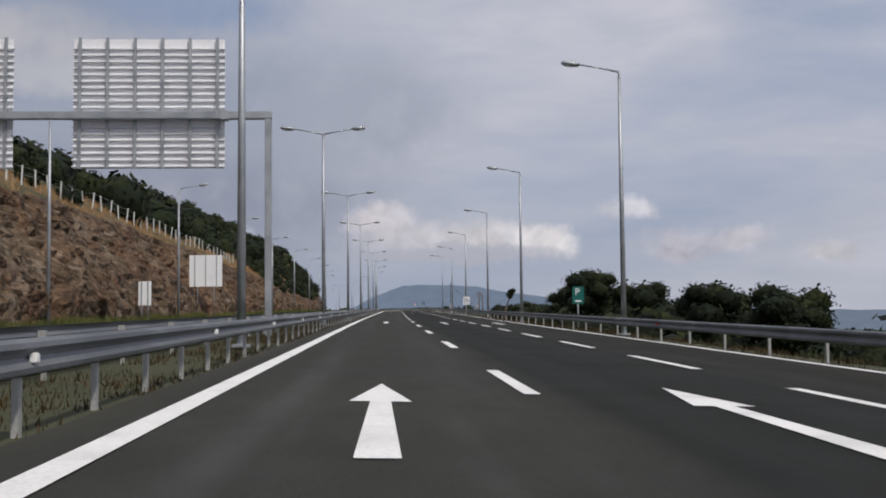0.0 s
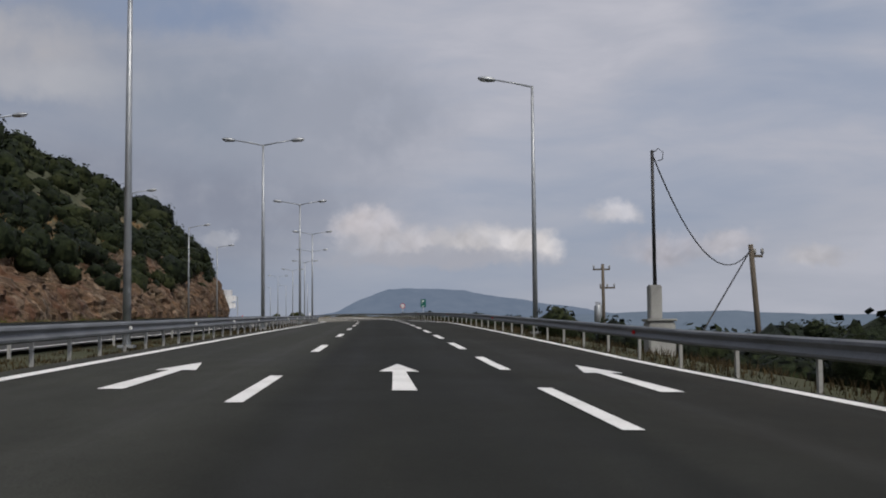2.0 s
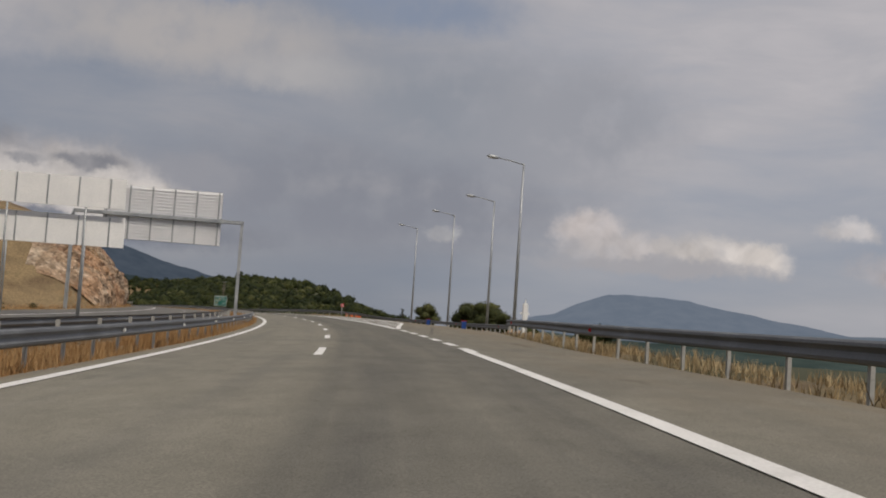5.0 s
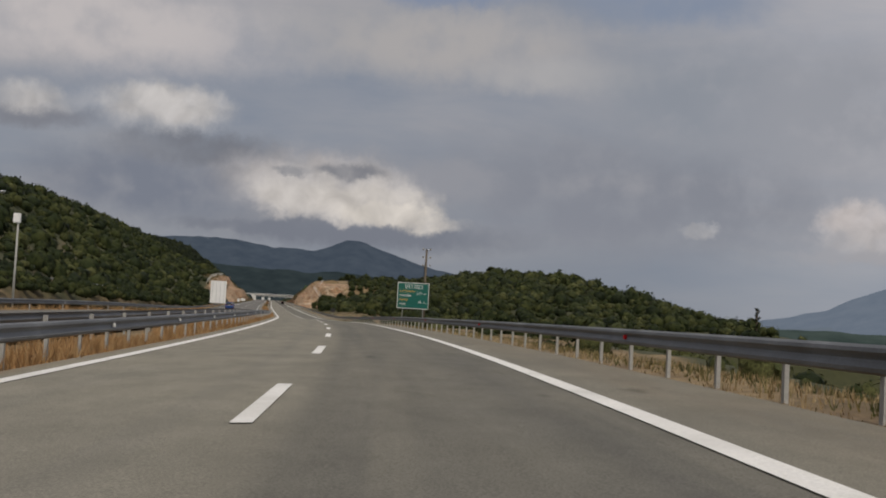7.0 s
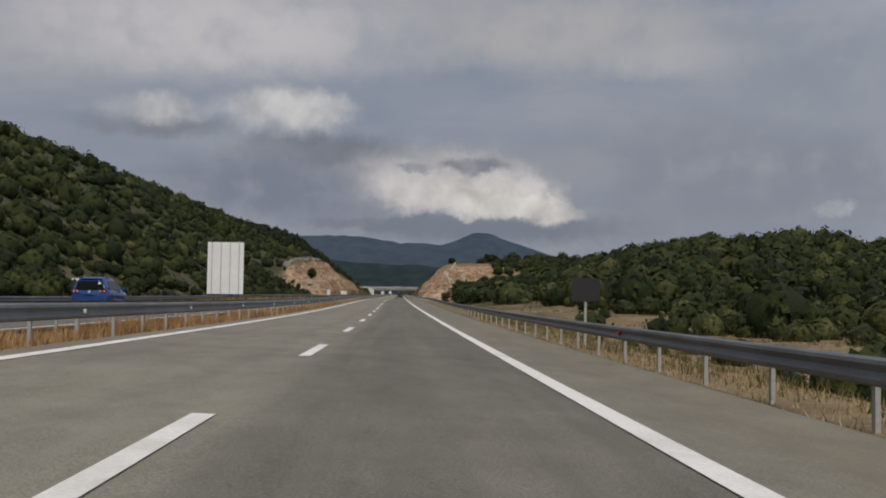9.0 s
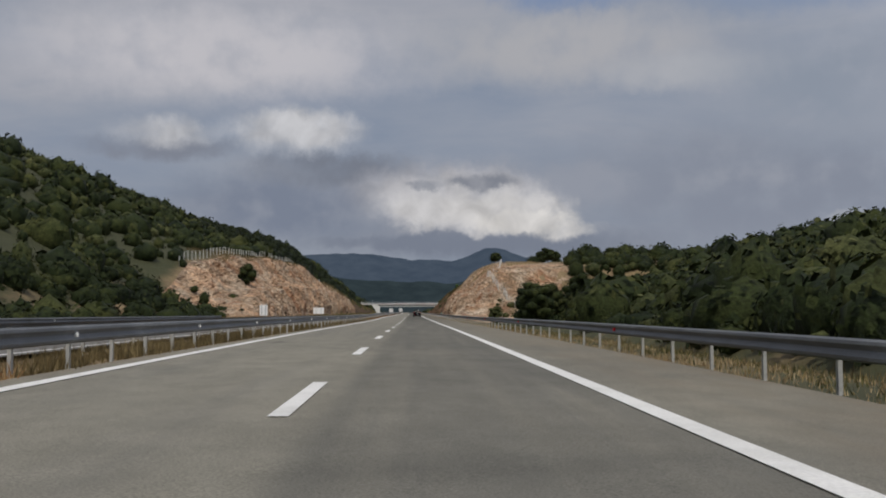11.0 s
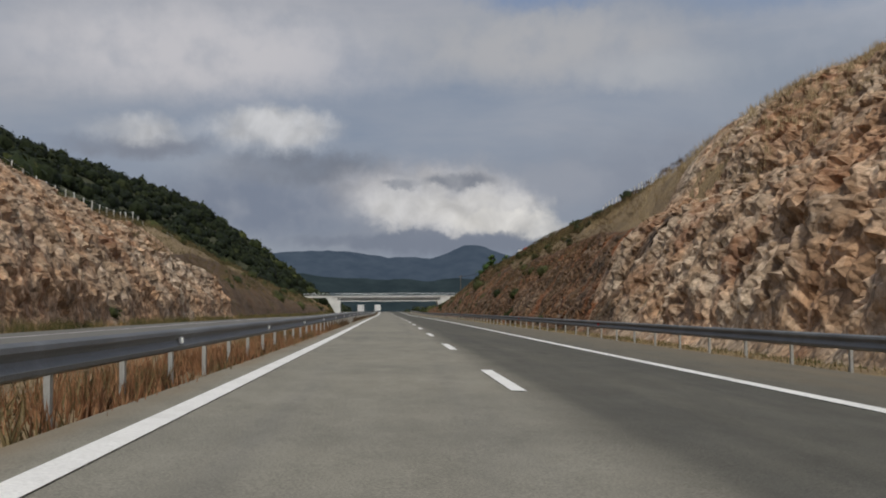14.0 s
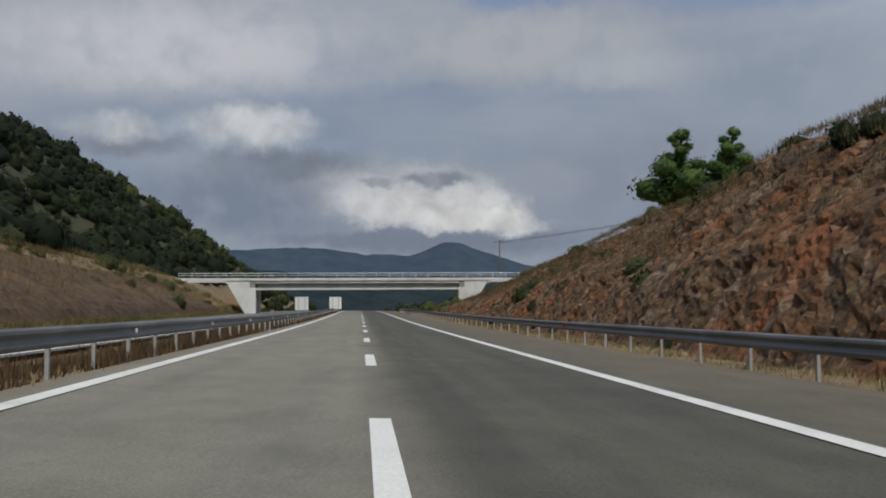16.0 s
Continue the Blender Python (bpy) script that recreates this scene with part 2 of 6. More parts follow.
def asphalt_lanes(n, at, tone):
    """Lane-wise wear along the road: UV x is the offset in metres, y the way along it."""
    uv = n.add("ShaderNodeUVMap").outputs[0]
    part_ = n.add("ShaderNodeSeparateXYZ", (0, uv))
    d, s = part_.outputs[0], part_.outputs[1]
    # cloud shade on the climb put into the paving's colour, old pale paving after
    past_climb = n.span(s, 215.0, 300.0, 0.0, 1.0)
    tone = n.mix(past_climb, n.mix(1.0, tone, (0.17, 0.185, 0.188, 1), "MULTIPLY"), tone)
    # wheel tracks: two a lane
    track = n.math("ABSOLUTE", n.math("SUBTRACT", n.math("MODULO", n.math("ADD", d, 37.5 - 0.1), 1.875), 0.94))
    wheel = n.span(track, 0.0, 0.6, 1.0, 0.0)
    way = n.add("ShaderNodeCombineXYZ", (0, n.math("MULTIPLY", d, 1.6)), (1, n.math("MULTIPLY", s, 0.05))).outputs[0]
    smear = n.noise(way, 1.0, 5.0, 0.6)
    tone = n.mix(n.math("MULTIPLY", wheel, n.span(smear, 0.35, 0.7, 0.0, 0.22)), tone, (0.10, 0.10, 0.105, 1))
    # the paving of the outer lane is darker
    dark = n.math("MULTIPLY", n.span(d, 3.95, 4.3), n.span(d, 7.6, 7.25))
    dark = n.math("MULTIPLY", dark, n.span(smear, 0.3, 0.6, 0.35, 0.75))
    tone = n.mix(dark, tone, n.mix(1.0, tone, (0.68, 0.7, 0.74, 1), "MULTIPLY"))
    tone = n.mix(past_climb, n.mix(1.0, tone, n.math("MULTIPLY", n.span(d, 3.3, 4.4, 1.2, 0.76), n.span(d, 7.4, 9.0, 1.0, 0.86)), "MULTIPLY"), tone)
    later = n.span(s, 850.0, 960.0)
    tone = n.mix(later, tone, n.mix(1.0, tone, n.span(d, 3.3, 4.3, 1.2, 0.7), "MULTIPLY"))
    tone = n.mix(n.math("MULTIPLY", past_climb, n.math("SUBTRACT", 1.0, later)), tone, n.mix(1.0, tone, n.span(d, 3.3, 4.3, 1.16, 1.04), "MULTIPLY"))
    spots = n.noise(n.add("ShaderNodeCombineXYZ", (0, d), (1, n.math("MULTIPLY", s, 0.25))).outputs[0], 0.9, 3.0, 0.5)
    tone = n.mix(n.span(spots, 0.68, 0.76, 0.0, 0.5), tone, (0.05, 0.048, 0.045, 1))
    # blotches of wear and of old repairs at hand's and at pace's size
    blotch = n.noise(n.add("ShaderNodeCombineXYZ", (0, n.math("MULTIPLY", d, 1.1)), (1, n.math("MULTIPLY", s, 0.55))).outputs[0], 1.3, 7.0, 0.68)
    tone = n.mix(1.0, tone, n.span(blotch, 0.3, 0.7, 0.84, 1.14, "LINEAR"), "MULTIPLY")
    # dust blown on to the hard shoulder and the edges
    dusty = n.noise(n.add("ShaderNodeCombineXYZ", (0, n.math("MULTIPLY", d, 1.5)), (1, n.math("MULTIPLY", s, 0.3))).outputs[0], 0.8, 5.0, 0.65)
    outer = n.math("ADD", n.span(d, 7.6, 8.6, 0.0, 0.35), n.span(d, 9.2, 10.9, 0.0, 0.65))
    edge = n.math("MULTIPLY", n.math("MULTIPLY", n.math("MAXIMUM", outer, n.span(d, -0.1, -0.6)), n.span(dusty, 0.3, 0.7, 0.15, 0.85)), n.span(s, 215.0, 420.0, 0.06, 1.0))
    return n.mix(edge, tone, (0.235, 0.185, 0.125, 1))


ASPHALT = surface("asphalt", [(0.168, 0.160, 0.137), (0.202, 0.191, 0.161), (0.232, 0.218, 0.182)], 0.15, 55.0, (0.8, 0.95), 0.35, 0.01, fleck=0.4, specular=0.08, extra=asphalt_lanes)


def paving_tone(n, at, tone):
    """Dark before the bend, cloud shade put into the colour; worn after it."""
    way = n.add("ShaderNodeSeparateXYZ", (0, n.add("ShaderNodeUVMap").outputs[0])).outputs[1]
    return n.mix(n.span(way, 215.0, 300.0), n.mix(1.0, tone, (0.22, 0.23, 0.235, 1), "MULTIPLY"), tone)


FAR_ASPHALT = surface("worn_asphalt", [(0.13, 0.126, 0.118), (0.17, 0.162, 0.15)], 0.3, 40.0, fleck=0.25, extra=paving_tone)
SLIP_ASPHALT = surface("slip_road_asphalt", [(0.13, 0.126, 0.118), (0.17, 0.162, 0.15)], 0.3, 40.0, fleck=0.25)
PAINT = surface("road_paint", [(0.62, 0.61, 0.58), (0.78, 0.77, 0.75), (0.82, 0.81, 0.79)], 0.8, 30.0, (0.55, 0.8), 0.15, 0.004, fleck=0.14)
ZINC = surface("galvanised_steel", [(0.30, 0.32, 0.34), (0.40, 0.42, 0.44), (0.48, 0.50, 0.52)], 1.5, 60.0, (0.42, 0.62), 0.1, 0.003, metal=0.75, fleck=0.12)
RAIL_STEEL = surface("weathered_rail_steel", [(0.10, 0.108, 0.115), (0.17, 0.178, 0.19), (0.26, 0.275, 0.29)], 0.5, 30.0, (0.5, 0.72), 0.1, 0.003, metal=0.55, fleck=0.15)
POST_STEEL = surface("post_steel", [(0.34, 0.34, 0.33), (0.48, 0.48, 0.46)], 1.2, 30.0, (0.5, 0.7), 0.1, 0.003, metal=0.3, fleck=0.15)
CONCRETE = surface("pale_concrete", [(0.50, 0.50, 0.49), (0.64, 0.64, 0.62), (0.72, 0.72, 0.70)], 0.5, 25.0, (0.7, 0.9), 0.25, 0.01, fleck=0.1)
GREY_CONCRETE = surface("grey_concrete", [(0.26, 0.26, 0.25), (0.36, 0.36, 0.34), (0.42, 0.42, 0.40)], 0.8, 25.0, (0.7, 0.9), 0.25, 0.01, fleck=0.15)
DARK_CONCRETE = surface("dark_grey_concrete", [(0.20, 0.20, 0.19), (0.30, 0.30, 0.29)], 0.5, 25.0, fleck=0.15)
def stones(rust, pale):
    """Broken stones: each its own tone, rusty runs down the face, and joints in relief."""
    def shade(n, at, tone):
        for size, amount in ((1.1, 0.32), (3.4, 0.30)):
            v = n.add("ShaderNodeTexVoronoi", ("Vector", n.add("ShaderNodeVectorMath", (0, at), (1, n.add("ShaderNodeVectorMath", (0, n.add("ShaderNodeTexNoise", ("Vector", at), ("Scale", size * 0.8), ("Detail", 3.0)).outputs[1]), (1, (0.18, 0.18, 0.18)), op="MULTIPLY").outputs[0]), op="ADD").outputs[0]), ("Scale", size))
            one = n.add("ShaderNodeSeparateColor", (0, v.outputs["Color"])).outputs[0]
            tone = n.mix(1.0, tone, n.span(one, 0.0, 1.0, 1 - amount, 1 + amount, "LINEAR"), "MULTIPLY")
            tone = n.mix(n.span(one, 0.86, 0.95, 0.0, 0.3), tone, pale)
        patch = n.noise(at, 0.14, 3.0, 0.5, 0.8)
        tone = n.mix(n.span(patch, 0.42, 0.62, 0.0, 0.45), tone, n.mix(1.0, tone, (1.25, 0.92, 0.68, 1), "MULTIPLY"))
        run = n.noise(n.add("ShaderNodeVectorMath", (0, at), (1, (0.35, 0.35, 0.08)), op="MULTIPLY").outputs[0], 1.0, 6.0, 0.62)
        return n.mix(n.span(run, 0.52, 0.68, 0.0, 0.75), tone, rust)
    return shade


def cracked(m):
    """Deepen a rock material's relief with joints between stones."""
    n = Nodes(m.node_tree, False)
    at = next(q for q in n.tree.nodes if q.type == "TEX_COORD").outputs["Object"]
    p = next(q for q in n.tree.nodes if q.type == "BSDF_PRINCIPLED")
    first = p.inputs["Normal"].links[0].from_socket
    for size, depth, strong in ((1.6 / K, 0.25, 0.9), (4.5 / K, 0.09, 0.9)):
        v = n.add("ShaderNodeTexVoronoi", ("Vector", at), ("Scale", size), ("Randomness", 1.0))
        first = n.add("ShaderNodeBump", ("Strength", strong), ("Distance", depth * K), ("Height", n.math("SUBTRACT", 1.0, v.outputs["Distance"])), ("Normal", first)).outputs[0]
    n.tree.links.new(first, p.inputs["Normal"])
    return m


ROCK = cracked(surface("limestone_cut", [(0.20, 0.122, 0.074), (0.28, 0.190, 0.121), (0.34, 0.245, 0.165), (0.43, 0.345, 0.260), (0.28, 0.168, 0.100)], 0.2, 3.0, (0.8, 0.97), 0.8, 0.1, fleck=0.3, extra=stones((0.22, 0.095, 0.045, 1), (0.52, 0.44, 0.36, 1))))
# browner rock of the first hill, with cloud shade put into its tones
SHADED_BROWN_ROCK = cracked(surface("shaded_brown_rock", [(0.044, 0.027, 0.016), (0.070, 0.044, 0.026), (0.098, 0.065, 0.038), (0.125, 0.092, 0.060), (0.078, 0.042, 0.022)], 0.2, 3.0, (0.8, 0.97), 0.8, 0.1, fleck=0.3, extra=stones((0.10, 0.045, 0.024, 1), (0.24, 0.20, 0.16, 1))))
RED_ROCK = cracked(surface("red_earth_cut", [(0.050, 0.034, 0.020), (0.085, 0.054, 0.031), (0.125, 0.070, 0.035), (0.100, 0.071, 0.043), (0.140, 0.108, 0.074)], 0.35, 3.0, (0.85, 0.98), 0.8, 0.1, fleck=0.4, extra=stones((0.25, 0.088, 0.032, 1), (0.30, 0.24, 0.19, 1))))
BROWN_EARTH = surface("brown_earth", [(0.058, 0.036, 0.023), (0.088, 0.056, 0.034), (0.12, 0.078, 0.047), (0.105, 0.054, 0.032)], 0.3, 4.0, (0.85, 0.98), 0.7, 0.08, fleck=0.35)


def ground_cover(n, at, tone):
    green = n.add("ShaderNodeAttribute")
    green.attribute_name = "green"
    patch = n.noise(at, 0.12, 6.0, 0.6)
    lush = n.mix(n.noise(at, 0.6, 4.0), (0.028, 0.034, 0.015, 1), (0.075, 0.075, 0.034, 1))
    how = n.math("ADD", green.outputs["Fac"], n.math("MULTIPLY", n.math("SUBTRACT", patch, 0.5), 0.8))
    return n.mix(n.span(how, 0.35, 0.65), tone, lush)


GROUND = surface("dry_ground", [(0.13, 0.085, 0.048), (0.19, 0.135, 0.075), (0.26, 0.19, 0.105), (0.15, 0.115, 0.062)], 0.25, 6.0, (0.85, 0.98), 0.6, 0.08, fleck=0.4, extra=ground_cover)


def leaves(name, stops, spread=0.5, lumpy=0.1):
    m = surface(name, stops, 0.12, 4.5, (0.65, 0.9), lumpy, 0.14, fleck=0.3 + 0.4 * lumpy, specular=0.15, island=spread)
    n = m.node_tree
    p = next(q for q in n.nodes if q.type == "BSDF_PRINCIPLED")
    p.inputs["Subsurface Weight"].default_value = 0.0
    return m


SCRUB = leaves("scrub_leaves", [(0.010, 0.016, 0.006), (0.019, 0.028, 0.009), (0.033, 0.042, 0.013), (0.064, 0.070, 0.024)], 0.34, 0.9)
# the scrub leaves again, every tone at little more than half
DARK_SCRUB = leaves("dark_scrub_leaves", [(0.006, 0.010, 0.005), (0.011, 0.017, 0.007), (0.019, 0.026, 0.010), (0.034, 0.040, 0.016)], 0.34, 0.9)
OLIVE = leaves("olive_scrub_leaves", [(0.028, 0.036, 0.012), (0.056, 0.065, 0.023), (0.098, 0.101, 0.041)], 0.4, 0.9)
PINE_GREEN = leaves("pine_needles", [(0.03, 0.06, 0.016), (0.06, 0.105, 0.03), (0.10, 0.15, 0.045)], 0.4, 0.9)
BARK = surface("bark", [(0.10, 0.075, 0.055), (0.19, 0.15, 0.115)], 2.0, 20.0, fleck=0.3)
DRY_GRASS = leaves("dry_grass", [(0.24, 0.130, 0.055), (0.36, 0.215, 0.100), (0.47, 0.315, 0.165)], 0.5)
PALE_GRASS = leaves("pale_straw", [(0.22, 0.155, 0.080), (0.34, 0.255, 0.145), (0.45, 0.36, 0.22)], 0.6)
RUSSET_GRASS = leaves("russet_grass", [(0.17, 0.080, 0.040), (0.27, 0.140, 0.072), (0.37, 0.215, 0.120)], 0.5)
UMBER_GRASS = leaves("umber_grass", [(0.055, 0.036, 0.019), (0.095, 0.062, 0.034), (0.15, 0.100, 0.056)], 0.6)
BROWN_GRASS = leaves("brown_grass", [(0.030, 0.022, 0.010), (0.052, 0.038, 0.018), (0.085, 0.062, 0.030)], 0.6)
TAWNY_GRASS = leaves("tawny_grass", [(0.075, 0.058, 0.026), (0.13, 0.098, 0.046), (0.20, 0.155, 0.078)], 0.6)
GREEN_GRASS = leaves("green_grass", [(0.050, 0.055, 0.020), (0.105, 0.098, 0.036), (0.24, 0.185, 0.085)], 0.6)
LUSH_GRASS = leaves("lush_grass", [(0.050, 0.065, 0.015), (0.090, 0.105, 0.026), (0.15, 0.15, 0.05)], 0.6)
TAR = surface("bitumen", [(0.035, 0.033, 0.030), (0.065, 0.061, 0.055)], 2.0, 30.0, (0.6, 0.85), 0.2, 0.004, fleck=0.2)
WOOD_POLE = surface("old_pole_wood", [(0.07, 0.058, 0.046), (0.15, 0.125, 0.095)], 2.0, 30.0, stretch=(3, 3, 0.4), fleck=0.25)
WHITE_SHEET = surface("white_sheet_metal", [(0.76, 0.77, 0.78), (0.86, 0.86, 0.86)], 0.8, 10.0, (0.4, 0.6), 0.05, 0.003, fleck=0.05)
SLAT_METAL = surface("slatted_aluminium", [(0.78, 0.79, 0.81), (0.86, 0.86, 0.88)], 0.8, 10.0, (0.45, 0.6), 0.05, 0.003, metal=0.0, fleck=0.06)
SIGN_GREEN = plain("sign_green", (0.0, 0.105, 0.085), 0.4)
SIGN_WHITE = plain("sign_white", (0.80, 0.80, 0.80), 0.4)
SIGN_YELLOW = plain("sign_yellow", (0.72, 0.40, 0.06), 0.4)
SIGN_RED = plain("sign_red", (0.48, 0.02, 0.025), 0.4)
SIGN_BLACK = plain("sign_black", (0.02, 0.02, 0.022), 0.5)
ORANGE = plain("orange_plastic", (0.78, 0.15, 0.04), 0.45)
BIN_BLUE = plain("blue_plastic", (0.015, 0.06, 0.25), 0.4)
CAR_BLACK = plain("black_car_paint", (0.0025, 0.0025, 0.003), 0.1, 0.0, 0.3)
CAR_BLUE = plain("blue_car_paint", (0.02, 0.06, 0.22), 0.15, 0.0, 0.6)
CAR_GLASS = plain("tinted_glass", (0.003, 0.004, 0.004), 0.08, 0.0, 0.2)
TYRE = plain("tyre_rubber", (0.012, 0.012, 0.012), 0.8)
RIM = plain("alloy_rim", (0.10, 0.10, 0.105), 0.4, 0.6)
TAIL_RED = plain("tail_lamp_red", (0.24, 0.008, 0.012), 0.15)
LAMP_PINK = plain("tail_lamp_clear", (0.62, 0.34, 0.30), 0.2)
BADGE = plain("badge_metal", (0.55, 0.56, 0.57), 0.35, 0.3)
BLACK_PLASTIC = plain("black_plastic", (0.006, 0.006, 0.0065), 0.45, 0.0, 0.15)
REFLECT = plain("white_reflector", (0.82, 0.82, 0.80), 0.25)
REFLECT_RED = plain("red_reflector", (0.60, 0.015, 0.02), 0.25)
TRUCK_RED = plain("red_truck_paint", (0.35, 0.02, 0.02), 0.35)


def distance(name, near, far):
    """Mountains so far off that the air between has taken most of their colour; the haze is put into a glowing colour.
    """
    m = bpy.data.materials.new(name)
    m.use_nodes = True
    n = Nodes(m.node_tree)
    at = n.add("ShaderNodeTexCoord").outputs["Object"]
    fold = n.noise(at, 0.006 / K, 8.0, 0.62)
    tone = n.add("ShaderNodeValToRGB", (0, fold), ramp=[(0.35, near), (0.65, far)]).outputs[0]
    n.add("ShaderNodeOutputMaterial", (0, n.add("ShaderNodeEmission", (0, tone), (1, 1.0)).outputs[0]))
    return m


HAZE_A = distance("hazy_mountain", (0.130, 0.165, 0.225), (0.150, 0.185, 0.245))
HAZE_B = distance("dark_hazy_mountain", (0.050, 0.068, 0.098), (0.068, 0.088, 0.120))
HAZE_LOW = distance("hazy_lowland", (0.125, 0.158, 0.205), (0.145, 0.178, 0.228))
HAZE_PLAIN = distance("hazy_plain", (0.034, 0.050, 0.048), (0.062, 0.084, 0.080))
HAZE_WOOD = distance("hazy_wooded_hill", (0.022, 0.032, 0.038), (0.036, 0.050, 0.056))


# ---- building helpers ----
def mesh_object(name, verts, faces, material, smooth=False, uv=None):
    """One mesh object from arrays in scene units."""
    me = bpy.data.meshes.new(name)
    verts, faces = np.asarray(verts, np.float32), np.asarray(faces, np.int32)
    k = faces.shape[1]
    me.vertices.add(len(verts))
    me.vertices.foreach_set("co", verts.ravel())
    me.loops.add(faces.size)
    me.loops.foreach_set("vertex_index", faces.ravel())
    me.polygons.add(len(faces))
    me.polygons.foreach_set("loop_start", np.arange(0, faces.size, k, dtype=np.int32))
    me.polygons.foreach_set("use_smooth", np.full(len(faces), smooth))
    if uv is not None:
        layer = me.uv_layers.new(name="UVMap")
        layer.data.foreach_set("uv", np.asarray(uv, np.float32)[faces.ravel()].ravel())
    me.materials.append(material)
    me.update(calc_edges=True)
    return new(name, me)


def grid_faces(rows_, cols):
    i = np.arange(rows_ - 1)[:, None] * cols + np.arange(cols - 1)[None]
    return np.stack([i, i + 1, i + cols + 1, i + cols], -1).reshape(-1, 4)


def part(name, bm, material, parent, label="", smooth=False):
    """Link a bmesh, in true metres, as one mesh under a thing or a part."""
    bmesh.ops.transform(bm, matrix=Matrix.Scale(K, 4), verts=bm.verts)
    if smooth:
        for f in bm.faces:
            f.smooth = True
    me = bpy.data.meshes.new(name)
    bm.to_mesh(me)
    bm.free()
    me.materials.append(material)
    ob = new(name, me)
    ob.parent = parent
    return tagged(ob, label)


def thing(name, label, category, at, group="", kind=""):
    ob = new(name)
    ob.empty_display_size = 0.2
    ob.matrix_world = at
    return tagged(ob, label, category, group, kind)


def box(x0, x1, y0, y1, z0, z1, bevel=0.0, bm=None):
    bm = bm or bmesh.new()
    m = Matrix.LocRotScale(((x0 + x1) / 2, (y0 + y1) / 2, (z0 + z1) / 2), None, (x1 - x0, y1 - y0, z1 - z0))
    made = bmesh.ops.create_cube(bm, size=1, matrix=m)["verts"]
    if bevel:
        edges = list({e for v in made for e in v.link_edges})
        bmesh.ops.bevel(bm, geom=edges, offset=bevel, segments=2, affect="EDGES")
    return bm


def tube(points, radii, sides=8, bm=None, caps=True):
    """A round bar through points, with a radius at each."""
    bm = bm or bmesh.new()
    pts = [Vector(p) for p in points]
    radii = [radii] * len(pts) if isinstance(radii, (int, float)) else radii
    rings = []
    for i, p in enumerate(pts):
        way = (pts[min(i + 1, len(pts) - 1)] - pts[max(i - 1, 0)]).normalized()
        side = way.cross(Vector((0, 0, 1)) if abs(way.z) < 0.9 else Vector((0, 1, 0))).normalized()
        up = side.cross(way)
        rings.append([bm.verts.new(p + radii[i] * (side * math.cos(2 * math.pi * j / sides) + up * math.sin(2 * math.pi * j / sides))) for j in range(sides)])
    for a_, b_ in zip(rings, rings[1:]):
        for j in range(sides):
            bm.faces.new((a_[j], a_[(j + 1) % sides], b_[(j + 1) % sides], b_[j]))
    if caps:
        bm.faces.new(rings[0][::-1])
        bm.faces.new(rings[-1])
    return bm


def outline(points, y0, y1, bm=None):
    """A flat outline in x and z, thick from y0 to y1."""
    bm = bm or bmesh.new()
    front = [bm.verts.new((x, y0, z)) for x, z in points]
    back = [bm.verts.new((x, y1, z)) for x, z in points]
    bm.faces.new(front)
    bm.faces.new(back[::-1])
    for i in range(len(points)):
        j = (i + 1) % len(points)
        bm.faces.new((front[j], front[i], back[i], back[j]))
    return bm


def words(text, size, x, z, y, material, parent, name="lettering", label=""):
    """Raised lettering, readable from the driver's side, in true metres."""
    c = bpy.data.curves.new(name, "FONT")
    c.body, c.size, c.extrude, c.align_x, c.align_y = text, size * K, 0.004 * K, "LEFT", "CENTER"
    tmp = bpy.data.objects.new("tmp", c)
    scene.collection.objects.link(tmp)
    bpy.context.view_layer.update()
    me = bpy.data.meshes.new_from_object(tmp.evaluated_get(bpy.context.evaluated_depsgraph_get()))
    bpy.data.objects.remove(tmp)
    me.name = name
    me.materials.clear()
    me.materials.append(material)
    me.transform(Matrix.Translation((x * K, y * K, z * K)) @ pose(0, 0, 0, 90))
    ob = new(name, me)
    ob.parent = parent
    return tagged(ob, label)


def hash3(i, seed):
    n = (i[..., 0] * 374761393 + i[..., 1] * 668265263 + i[..., 2] * 2147483647 + seed * 974711) & 0x7FFFFFFF
    n = ((n ^ (n >> 13)) * 1274126177) & 0x7FFFFFFF
    return ((n ^ (n >> 16)) & 0xFFFFFF) / 0xFFFFFF


def value_noise(p, seed=0):
    i = np.floor(p).astype(np.int64)
    f = p - i
    f = f * f * (3 - 2 * f)
    out = 0
    for a_ in (0, 1):
        for b_ in (0, 1):
            for c_ in (0, 1):
                wgt = (f[..., 0] if a_ else 1 - f[..., 0]) * (f[..., 1] if b_ else 1 - f[..., 1]) * (f[..., 2] if c_ else 1 - f[..., 2])
                out = out + wgt * hash3(i + np.array([a_, b_, c_]), seed)
    return out


def fbm(p, octaves=4, seed=0):
    out, amp, total = 0, 1.0, 0
    for o in range(octaves):
        out = out + amp * value_noise(p * 2 ** o, seed + o)
        total += amp
        amp *= 0.5
    return out / total


def cells(p, seed=0):
    """Distance to the nearest of scattered points, and that point's own random number."""
    i = np.floor(p).astype(np.int64)
    best, mark = np.full(p.shape[:-1], 9.0), np.zeros(p.shape[:-1])
    for a_ in (-1, 0, 1):
        for b_ in (-1, 0, 1):
            for c_ in (-1, 0, 1):
                j = i + np.array([a_, b_, c_])
                q = j + np.stack([hash3(j, seed), hash3(j, seed + 7), hash3(j, seed + 13)], -1)
                dist = np.sqrt(((p - q) ** 2).sum(-1))
                mark = np.where(dist < best, hash3(j, seed + 29), mark)
                best = np.minimum(best, dist)
    return best, mark


